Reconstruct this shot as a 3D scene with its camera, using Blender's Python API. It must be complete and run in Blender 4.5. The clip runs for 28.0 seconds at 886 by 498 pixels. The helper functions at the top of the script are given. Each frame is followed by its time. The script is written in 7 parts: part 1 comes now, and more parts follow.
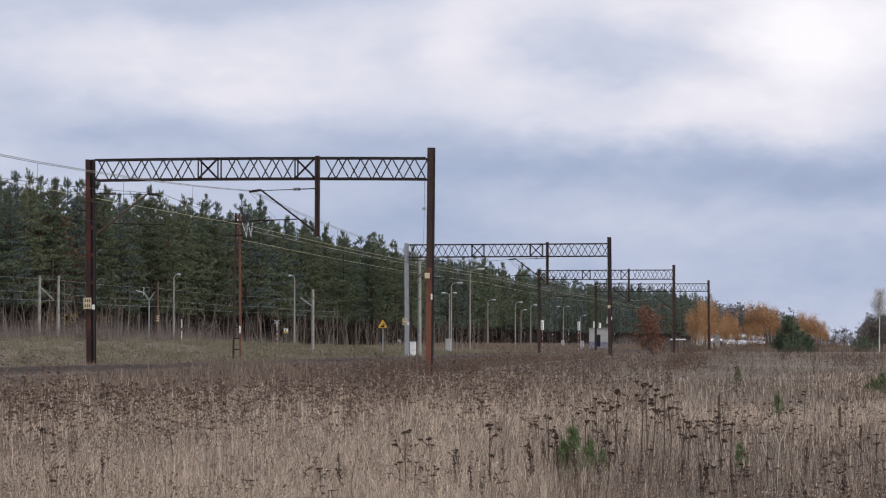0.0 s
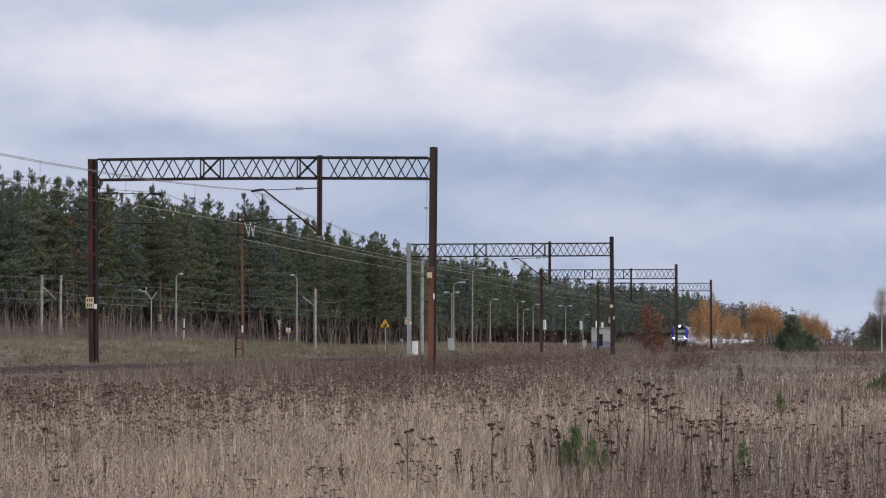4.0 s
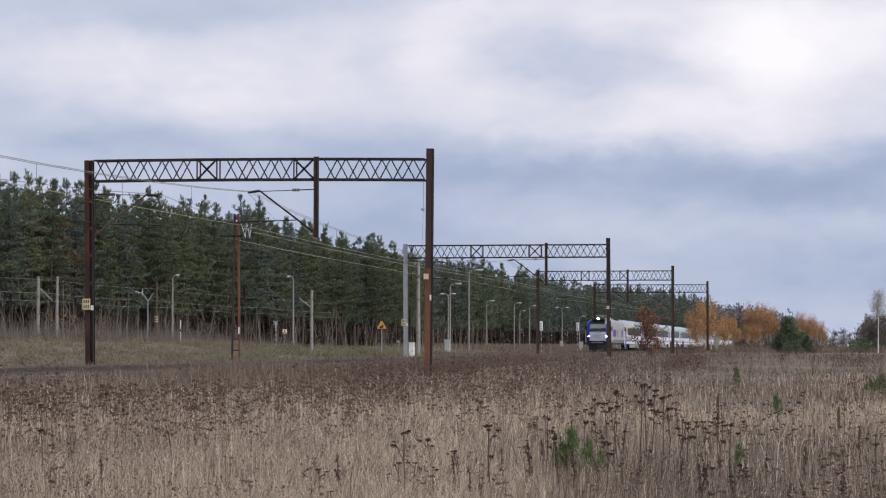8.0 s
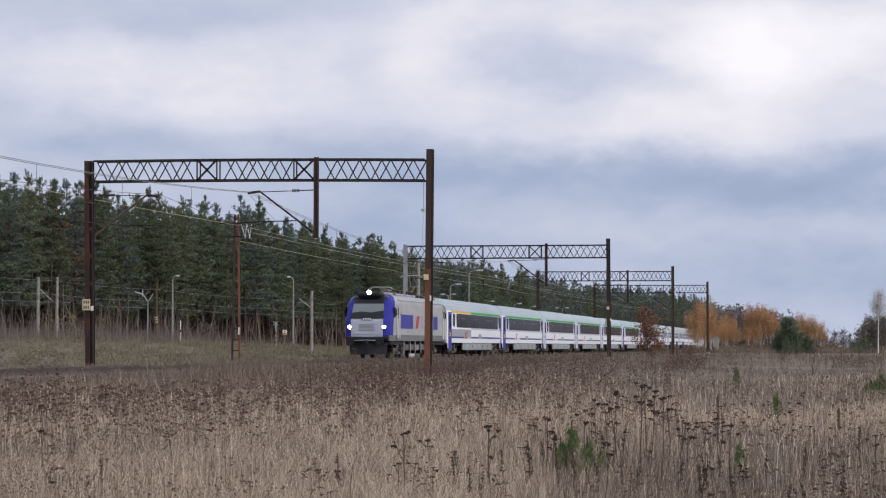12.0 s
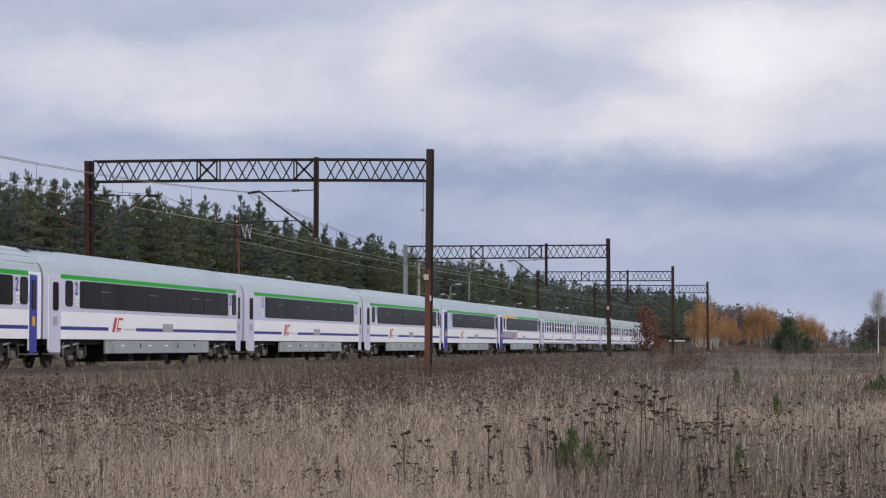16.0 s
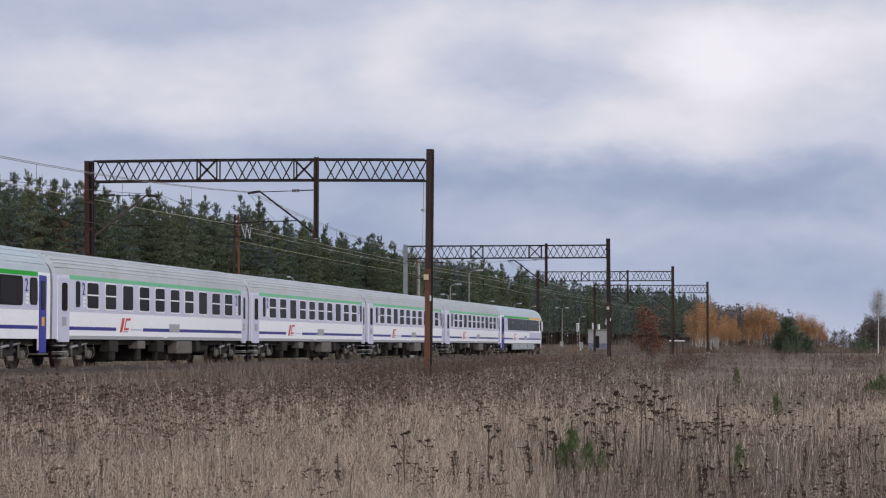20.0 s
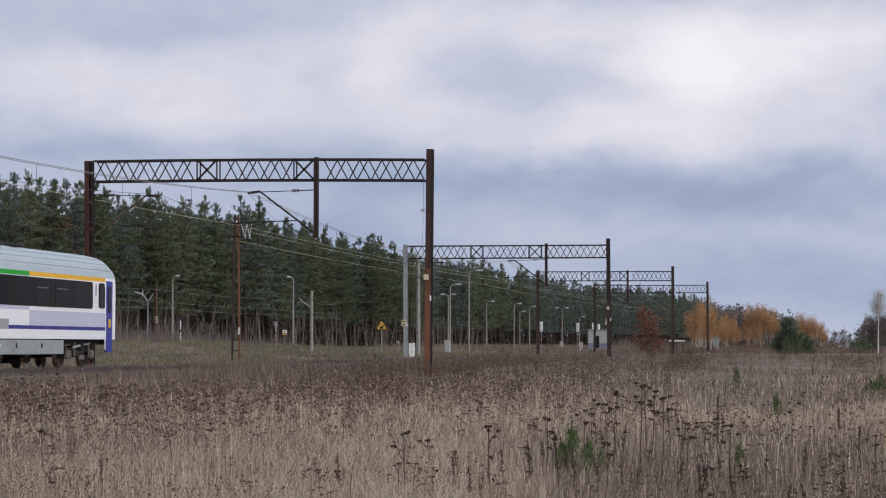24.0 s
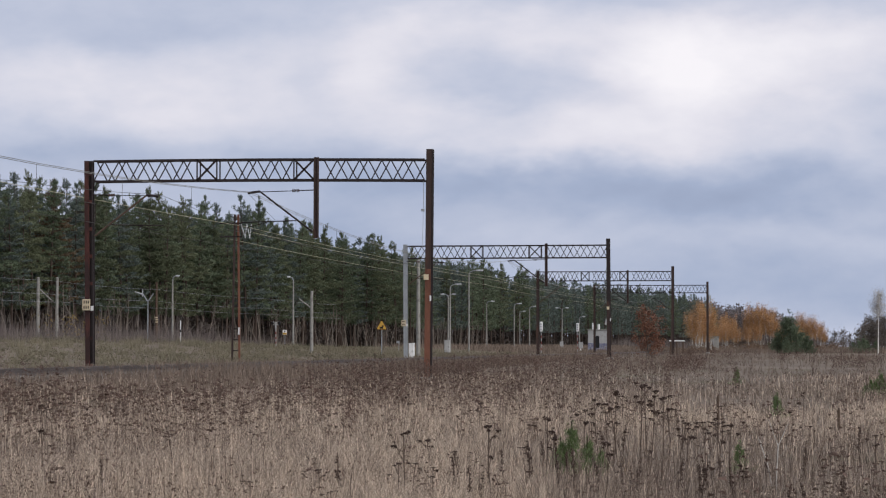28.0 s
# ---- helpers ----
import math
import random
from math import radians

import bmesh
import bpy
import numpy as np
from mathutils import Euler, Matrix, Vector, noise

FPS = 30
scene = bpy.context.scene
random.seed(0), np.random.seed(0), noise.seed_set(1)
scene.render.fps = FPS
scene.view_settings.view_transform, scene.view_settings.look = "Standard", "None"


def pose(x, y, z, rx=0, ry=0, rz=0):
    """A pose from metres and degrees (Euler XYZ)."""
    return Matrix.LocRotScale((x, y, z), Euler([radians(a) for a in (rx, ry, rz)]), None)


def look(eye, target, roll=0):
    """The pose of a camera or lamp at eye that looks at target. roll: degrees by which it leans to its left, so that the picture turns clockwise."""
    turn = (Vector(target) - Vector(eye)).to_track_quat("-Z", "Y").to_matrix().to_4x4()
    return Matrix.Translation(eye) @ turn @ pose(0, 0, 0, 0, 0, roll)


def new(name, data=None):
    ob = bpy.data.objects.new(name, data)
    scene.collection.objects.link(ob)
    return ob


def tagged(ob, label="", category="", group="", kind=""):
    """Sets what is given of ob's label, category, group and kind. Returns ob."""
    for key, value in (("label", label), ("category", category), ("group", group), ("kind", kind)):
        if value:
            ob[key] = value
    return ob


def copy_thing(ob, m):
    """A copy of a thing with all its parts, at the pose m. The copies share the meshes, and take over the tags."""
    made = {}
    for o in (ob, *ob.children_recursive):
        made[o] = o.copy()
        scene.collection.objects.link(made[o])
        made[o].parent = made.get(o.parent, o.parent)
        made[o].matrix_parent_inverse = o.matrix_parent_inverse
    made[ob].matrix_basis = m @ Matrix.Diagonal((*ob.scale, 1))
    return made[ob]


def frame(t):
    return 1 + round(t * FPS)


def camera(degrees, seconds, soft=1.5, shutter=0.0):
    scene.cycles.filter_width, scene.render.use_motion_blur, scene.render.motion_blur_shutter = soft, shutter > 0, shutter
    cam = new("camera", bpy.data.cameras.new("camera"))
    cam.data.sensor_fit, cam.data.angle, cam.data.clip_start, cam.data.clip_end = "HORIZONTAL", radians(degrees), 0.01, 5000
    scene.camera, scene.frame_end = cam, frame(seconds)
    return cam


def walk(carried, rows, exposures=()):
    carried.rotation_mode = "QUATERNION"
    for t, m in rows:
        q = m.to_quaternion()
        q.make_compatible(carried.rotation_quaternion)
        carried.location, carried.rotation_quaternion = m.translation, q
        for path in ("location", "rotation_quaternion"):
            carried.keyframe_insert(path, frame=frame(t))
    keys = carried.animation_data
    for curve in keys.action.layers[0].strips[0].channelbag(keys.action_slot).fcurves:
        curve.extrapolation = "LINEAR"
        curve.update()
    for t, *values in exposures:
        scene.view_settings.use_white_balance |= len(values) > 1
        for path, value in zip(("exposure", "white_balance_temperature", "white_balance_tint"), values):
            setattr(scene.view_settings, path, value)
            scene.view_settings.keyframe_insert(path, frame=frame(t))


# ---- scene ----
# The world: y runs along the railway away from the camera, x to the right of it, z up from the rail tops.
AXIS = 9.533          # the camera looks this far to the left of the railway's direction
EYE = (0.0, 0.0, 0.793)
PX = 1 / 4103.0

cam = camera(21.636, 28.0, soft=1.2)


def aim(dx, dy):
    """The camera's pose with the picture shifted by a few units to the right (dx) and down (dy)."""
    return pose(*EYE, 90 + 2.389 + math.degrees(dy * PX), -0.08, AXIS + math.degrees(dx * PX))


WOBBLE = ((0.0, 2, -2.5), (0.5, 3.2, -4), (1.0, 8, -2.5), (1.5, 11.5, -0.5), (2.0, 12.3, -2.3), (2.5, 6, -1.5), (3.0, 7.8, -2.8),
          (3.5, 7.8, -3), (4.5, 3, -4), (5.5, 0.1, -4.2), (6.0, 0, -3.3), (6.5, 0, -2), (7.0, 0, -1.6), (8.0, 0, -1), (9.0, 0, -0.5),
          (10.0, 0, 0), (19.0, 0, 0), (28.0, 0, 0))
walk(cam, [(t, aim(dx, dy)) for t, dx, dy in WOBBLE],
     ((0.0, 0.03, 6380, 11), (11.0, 0.02, 6380, 11), (13.0, -0.04, 6330, 11), (15.0, -0.15, 6290, 12), (21.5, -0.15, 6290, 12), (24.0, -0.12, 6330, 11), (28.0, -0.06, 6380, 11)))

# ---------------------------------------------------------------- light
SUN_EL, SUN_AZ = 32.0, 120.0      # sun behind thin cloud, over the camera's right shoulder
world = bpy.data.worlds.new("overcast")
scene.world = world
world.use_nodes = True
nt = world.node_tree
sky = nt.nodes.new("ShaderNodeTexSky")
sky.sky_type = "NISHITA"
sky.sun_disc = False
sky.sun_elevation, sky.sun_rotation = radians(SUN_EL), radians(SUN_AZ)
sky.dust_density = 4.0
veil = nt.nodes.new("ShaderNodeMix")
veil.data_type = "RGBA"
veil.inputs["Factor"].default_value = 0.8
veil.inputs["B"].default_value = (7.3, 7.7, 8.6, 1)
nt.links.new(sky.outputs[0], veil.inputs["A"])
back = nt.nodes["Background"]
nt.links.new(veil.outputs["Result"], back.inputs["Color"])
back.inputs["Strength"].default_value = 0.092

sun = new("sun", bpy.data.lights.new("sun", "SUN"))
sun.data.energy, sun.data.angle, sun.data.color = 1.5, radians(26), (1.0, 0.96, 0.9)
_d = Vector((math.sin(radians(SUN_AZ)) * math.cos(radians(SUN_EL)), math.cos(radians(SUN_AZ)) * math.cos(radians(SUN_EL)), math.sin(radians(SUN_EL))))
sun.matrix_world = look(_d * 200, (0, 0, 0))
scene.view_settings.exposure = 0.0


# ---------------------------------------------------------------- materials
def mat(name, color, rough=0.8, metal=0.0, var=0.25, fine=9.0, coarse=0.8, bump=0.15, island=0.0, tint=None, objrand=0.0, spec=0.3, stain=None, stain_at=0.62, stretch=(1, 1, 1), thin=0.0):
    """Colour with grain and stains at two scales. fine and coarse are noise scales per metre. thin: the share of light that passes a leaf."""
    m = bpy.data.materials.new(name)
    m.use_nodes = True
    n, l = m.node_tree.nodes, m.node_tree.links
    b = n["Principled BSDF"]
    b.inputs["Roughness"].default_value, b.inputs["Metallic"].default_value = rough, metal
    b.inputs["Specular IOR Level"].default_value = spec
    tc = n.new("ShaderNodeTexCoord")
    mp = n.new("ShaderNodeMapping")
    mp.inputs["Scale"].default_value = stretch
    l.new(tc.outputs["Object"], mp.inputs["Vector"])

    def noisy(scale, detail):
        t = n.new("ShaderNodeTexNoise")
        t.inputs["Scale"].default_value, t.inputs["Detail"].default_value = scale, detail
        l.new(mp.outputs[0], t.inputs["Vector"])
        return t.outputs["Fac"]

    def math_(op, a, c):
        k = n.new("ShaderNodeMath")
        k.operation = op
        for i, v in enumerate((a, c)):
            if isinstance(v, (int, float)):
                k.inputs[i].default_value = v
            else:
                l.new(v, k.inputs[i])
        return k.outputs[0]

    f, c = noisy(fine, 4), noisy(coarse, 3)
    v = math_("ADD", math_("MULTIPLY", f, 0.55), math_("MULTIPLY", c, 0.45))
    if island:
        g = n.new("ShaderNodeNewGeometry")
        v = math_("ADD", math_("MULTIPLY", v, 1 - island), math_("MULTIPLY", g.outputs["Random Per Island"], island))
    if objrand:
        o = n.new("ShaderNodeObjectInfo")
        v = math_("ADD", math_("MULTIPLY", v, 1 - objrand), math_("MULTIPLY", o.outputs["Random"], objrand))
    ramp = n.new("ShaderNodeValToRGB")
    e = ramp.color_ramp.elements
    lo = [max(0.0, x * (1 - var)) for x in color]
    hi = [min(1.0, x * (1 + var)) for x in color] if tint is None else list(tint)
    e[0].position, e[1].position = (0.25, 0.75) if not (island or objrand) else (0.12, 0.88)
    e[0].color, e[1].color = (*lo, 1), (*hi, 1)
    l.new(v, ramp.inputs["Fac"])
    out = ramp.outputs["Color"]
    if stain:
        s2 = noisy(coarse * 2.3, 5)
        edge = n.new("ShaderNodeValToRGB")
        edge.color_ramp.elements[0].position, edge.color_ramp.elements[1].position = stain_at - 0.09, stain_at + 0.06
        l.new(s2, edge.inputs["Fac"])
        mx = n.new("ShaderNodeMix")
        mx.data_type = "RGBA"
        l.new(edge.outputs["Color"], mx.inputs["Factor"])
        l.new(out, mx.inputs["A"])
        mx.inputs["B"].default_value = (*stain, 1)
        out = mx.outputs["Result"]
    l.new(out, b.inputs["Base Color"])
    if bump:
        bp = n.new("ShaderNodeBump")
        bp.inputs["Strength"].default_value, bp.inputs["Distance"].default_value = bump, 0.02
        l.new(f, bp.inputs["Height"])
        l.new(bp.outputs[0], b.inputs["Normal"])
    if thin:
        tr, both = n.new("ShaderNodeBsdfTranslucent"), n.new("ShaderNodeMixShader")
        l.new(out, tr.inputs["Color"])
        both.inputs[0].default_value = thin
        l.new(b.outputs[0], both.inputs[1])
        l.new(tr.outputs[0], both.inputs[2])
        l.new(both.outputs[0], n["Material Output"].inputs["Surface"])
    return m


def glow(name, color, strength):
    m = bpy.data.materials.new(name)
    m.use_nodes = True
    b = m.node_tree.nodes["Principled BSDF"]
    b.inputs["Base Color"].default_value = (0.9, 0.9, 0.9, 1)
    b.inputs["Emission Color"].default_value = (*color, 1)
    b.inputs["Emission Strength"].default_value = strength
    return m


RUST = mat("rusty_steel", (0.095, 0.037, 0.031), 0.85, 0.1, 0.5, 14, 0.9, 0.2, stain=(0.045, 0.025, 0.024), stain_at=0.52, stretch=(1, 1, 0.3))
RUST_BRIGHT = mat("bright_rust_paint", (0.185, 0.08, 0.052), 0.8, 0.05, 0.3, 14, 0.7, 0.2, stain=(0.1, 0.04, 0.03), stain_at=0.6, stretch=(1, 1, 0.3))
RUST_DARK = mat("brown_weathered_steel", (0.055, 0.037, 0.033), 0.8, 0.1, 0.35, 14, 0.9, 0.2, stain=(0.085, 0.045, 0.035), stretch=(1, 1, 0.35))
DARKSTEEL = mat("dark_weathered_steel", (0.035, 0.027, 0.027), 0.75, 0.2, 0.35, 12, 1.0, 0.1)
GALV = mat("galvanised_steel", (0.36, 0.38, 0.4), 0.55, 0.4, 0.2, 18, 1.2, 0.08)
CONCRETE = mat("weathered_concrete", (0.3, 0.29, 0.27), 0.9, 0, 0.25, 16, 1.1, 0.25, stain=(0.18, 0.17, 0.16))
WHITE = mat("white_paint", (0.78, 0.78, 0.78), 0.5, 0, 0.08, 20, 1.0, 0.05)
REDPAINT = mat("red_paint", (0.24, 0.06, 0.055), 0.55, 0, 0.15, 20, 1.0, 0.05)
YELLOW = mat("yellow_sign_paint", (0.55, 0.33, 0.06), 0.5, 0, 0.12, 20, 1.5, 0.03)
BLACK = mat("black_paint", (0.015, 0.015, 0.017), 0.6, 0, 0.2, 20, 1.5, 0.03)
WOODPOLE = mat("old_pole_wood", (0.11, 0.075, 0.055), 0.9, 0, 0.35, 22, 1.2, 0.3, stretch=(1, 1, 0.12))
INSUL = mat("brown_glazed_porcelain", (0.06, 0.03, 0.022), 0.25, 0, 0.2, 20, 3, 0)
WIRE = mat("dull_copper_wire", (0.06, 0.055, 0.045), 0.6, 0.5, 0.2, 30, 1, 0)
STRAND = mat("grey_stranded_wire", (0.24, 0.235, 0.21), 0.6, 0.3, 0.2, 30, 1, 0)
FEEDER = mat("pale_feeder_cable", (0.36, 0.34, 0.22), 0.6, 0.3, 0.2, 30, 1, 0)
RAILSTEEL = mat("rail_steel", (0.12, 0.10, 0.092), 0.6, 0.5, 0.3, 20, 0.7, 0.1)
BALLAST = mat("ballast_stone", (0.125, 0.112, 0.104), 0.95, 0, 0.5, 30, 0.6, 0.8)
SLEEPER = mat("sleeper_concrete", (0.22, 0.2, 0.18), 0.95, 0, 0.3, 16, 1, 0.2)
PLATEPALE = mat("pale_number_plate", (0.62, 0.52, 0.36), 0.7, 0, 0.2, 14, 3, 0.05)
LAMPGLASS = mat("lamp_glass", (0.6, 0.62, 0.64), 0.2, 0, 0.1, 20, 2, 0)
HUTWALL = mat("grey_render", (0.42, 0.42, 0.42), 0.9, 0, 0.2, 14, 0.9, 0.15, stain=(0.3, 0.29, 0.28))
HUTLOW = mat("painted_plinth", (0.16, 0.17, 0.27), 0.8, 0, 0.5, 5, 1.6, 0.1, stain=(0.34, 0.33, 0.34), stain_at=0.55)


# ---------------------------------------------------------------- building helpers
class Geo:
    """A list of points and faces with a material number for each face."""

    def __init__(self):
        self.v, self.f, self.m = [], [], []

    def add(self, verts, faces, mi=0):
        o = len(self.v)
        self.v += [tuple(p) for p in verts]
        self.f += [tuple(i + o for i in f) for f in faces]
        self.m += [mi] * len(faces)
        return self

    def box(self, c, s, mi=0, bevel=0.0, turn=None):
        """A box of size s round c, with chamfered edges where bevel is given."""
        hx, hy, hz = (a / 2 for a in s)
        b = min(bevel, hx * 0.9, hy * 0.9, hz * 0.9)
        pts = []
        if b > 0:
            for sx in (-1, 1):
                for sy in (-1, 1):
                    for sz in (-1, 1):
                        pts += [(sx * hx, sy * (hy - b), sz * (hz - b)), (sx * (hx - b), sy * hy, sz * (hz - b)), (sx * (hx - b), sy * (hy - b), sz * hz)]
            k = lambda x, y, z, a: ((x * 2 + y) * 2 + z) * 3 + a
            fs = []
            for d in (0, 1):
                fs += [(k(d, 0, 0, 0), k(d, 1, 0, 0), k(d, 1, 1, 0), k(d, 0, 1, 0)), (k(0, d, 0, 1), k(1, d, 0, 1), k(1, d, 1, 1), k(0, d, 1, 1)),
                       (k(0, 0, d, 2), k(1, 0, d, 2), k(1, 1, d, 2), k(0, 1, d, 2))]
                for e in (0, 1):
                    fs += [(k(d, e, 0, 0), k(d, e, 1, 0), k(d, e, 1, 1), k(d, e, 0, 1)), (k(d, 0, e, 0), k(d, 1, e, 0), k(d, 1, e, 2), k(d, 0, e, 2)),
                           (k(0, d, e, 1), k(1, d, e, 1), k(1, d, e, 2), k(0, d, e, 2))]
                    fs += [(k(d, e, h, 0), k(d, e, h, 1), k(d, e, h, 2)) for h in (0, 1)]
        else:
            pts = [(x, y, z) for x in (-hx, hx) for y in (-hy, hy) for z in (-hz, hz)]
            fs = [(0, 1, 3, 2), (4, 6, 7, 5), (0, 4, 5, 1), (2, 3, 7, 6), (0, 2, 6, 4), (1, 5, 7, 3)]
        t = turn or Matrix()
        return self.add([Vector(c) + (t @ Vector(p)) for p in pts], fs, mi)

    def tube(self, a, b, r0, r1=None, n=8, mi=0, caps=True):
        """A round bar from a to b."""
        a, b = Vector(a), Vector(b)
        r1 = r0 if r1 is None else r1
        d = (b - a).normalized()
        u = d.orthogonal().normalized()
        w = d.cross(u)
        pts = []
        for c, r in ((a, r0), (b, r1)):
            pts += [c + (u * math.cos(2 * math.pi * i / n) + w * math.sin(2 * math.pi * i / n)) * r for i in range(n)]
        fs = [(i, (i + 1) % n, n + (i + 1) % n, n + i) for i in range(n)]
        if caps:
            fs += [tuple(range(n - 1, -1, -1)), tuple(range(n, 2 * n))]
        return self.add(pts, fs, mi)

    def bar(self, a, b, w, h, mi=0):
        """A square bar from a to b, w wide and h high."""
        a, b = Vector(a), Vector(b)
        d = b - a
        t = d.to_track_quat("Y", "Z").to_matrix()
        return self.box((a + b) / 2, (w, d.length, h), mi, 0, t)

    def pillar(self, a, b, wx, wy, mi=0):
        """An upright bar from a up to b, wx wide and wy deep, that may lean."""
        pts = [(p[0] + sx * wx / 2, p[1] + sy * wy / 2, p[2]) for p in (a, b) for sx, sy in ((-1, -1), (1, -1), (1, 1), (-1, 1))]
        return self.add(pts, [(3, 2, 1, 0), (4, 5, 6, 7), (0, 1, 5, 4), (1, 2, 6, 5), (2, 3, 7, 6), (3, 0, 4, 7)], mi)

    def path(self, pts, r, n=6, mi=0):
        for p, q in zip(pts, pts[1:]):
            self.tube(p, q, r, r, n, mi)
        return self

    def data(self, name, mats, smooth=False):
        me = bpy.data.meshes.new(name)
        me.from_pydata(self.v, [], self.f)
        for m in mats if isinstance(mats, (list, tuple)) else [mats]:
            me.materials.append(m)
        me.polygons.foreach_set("material_index", self.m)
        if smooth:
            me.polygons.foreach_set("use_smooth", [True] * len(self.f))
        bm = bmesh.new()
        bm.from_mesh(me)
        bmesh.ops.recalc_face_normals(bm, faces=bm.faces)
        bm.to_mesh(me)
        bm.free()
        return me


def part(name, geo, mats, parent=None, label="", at=None, smooth=False):
    """One mesh object under its thing."""
    ob = new(name, geo if isinstance(geo, bpy.types.Mesh) else geo.data(name, mats, smooth))
    ob.parent = parent
    if at is not None:
        ob.matrix_basis = at
    if label:
        tagged(ob, label)
    return ob


def thing(name, label, category, m=None, group="", kind=""):
    e = new(name)
    e.empty_display_size = 0.3
    if m is not None:
        e.matrix_basis = m
    return tagged(e, label, category, group, kind)


def twin(t, m):
    """A copy of a thing at m, with m's own scale."""
    s = t.scale
    return copy_thing(t, m @ Matrix.Diagonal((1 / s.x, 1 / s.y, 1 / s.z, 1)))


def raw_mesh(name, v, f_idx, f_len, mats):
    """A mesh straight from arrays: points, the flat list of corners and the corner count of each face."""
    me = bpy.data.meshes.new(name)
    me.vertices.add(len(v))
    me.vertices.foreach_set("co", np.asarray(v, np.float32).ravel())
    f_len = np.asarray(f_len, np.int32)
    me.loops.add(int(f_len.sum()))
    me.loops.foreach_set("vertex_index", np.asarray(f_idx, np.int32).ravel())
    me.polygons.add(len(f_len))
    me.polygons.foreach_set("loop_start", np.concatenate(([0], np.cumsum(f_len)[:-1])).astype(np.int32))
    for m in mats if isinstance(mats, (list, tuple)) else [mats]:
        me.materials.append(m)
    me.update(calc_edges=True)
    me.validate()
    return me


def smoothstep(a, b, x):
    t = np.clip((np.asarray(x, float) - a) / (b - a), 0, 1)
    return t * t * (3 - 2 * t)


def ground_z(x, y):
    """The height of the ground: a field, the track bed, and a bank in front of the wood."""
    x, y = np.asarray(x, float), np.asarray(y, float)
    field = -0.82 + 0.55 * smoothstep(60, 165, y) + 0.22 * smoothstep(200, 420, y) + 0.05 * np.sin(x * 0.31 + y * 0.17) * np.cos(y * 0.23 - x * 0.11)
    bed = smoothstep(-17.5, -20.5, x)
    z = field * (1 - bed) + -0.32 * bed
    bank = 0.55 + 0.5 * (1 - smoothstep(195, 242, y))
    rise = smoothstep(-33, -61, x)
    z = z * (1 - rise) + bank * rise + 0.06 * np.sin(x * 0.7 + y * 0.4) * np.cos(y * 0.5) * rise
    # added rise behind the wood, there to hide the sky between the trunks
    z = z + 8.0 * smoothstep(-120, -160, x) * smoothstep(60, 140, y) * (1 - smoothstep(850, 1000, y))
    far = smoothstep(900, 2500, np.hypot(x, y))
    return z * (1 - far) + 0.6 * far


def gz(x, y):
    return float(ground_z(x, y))


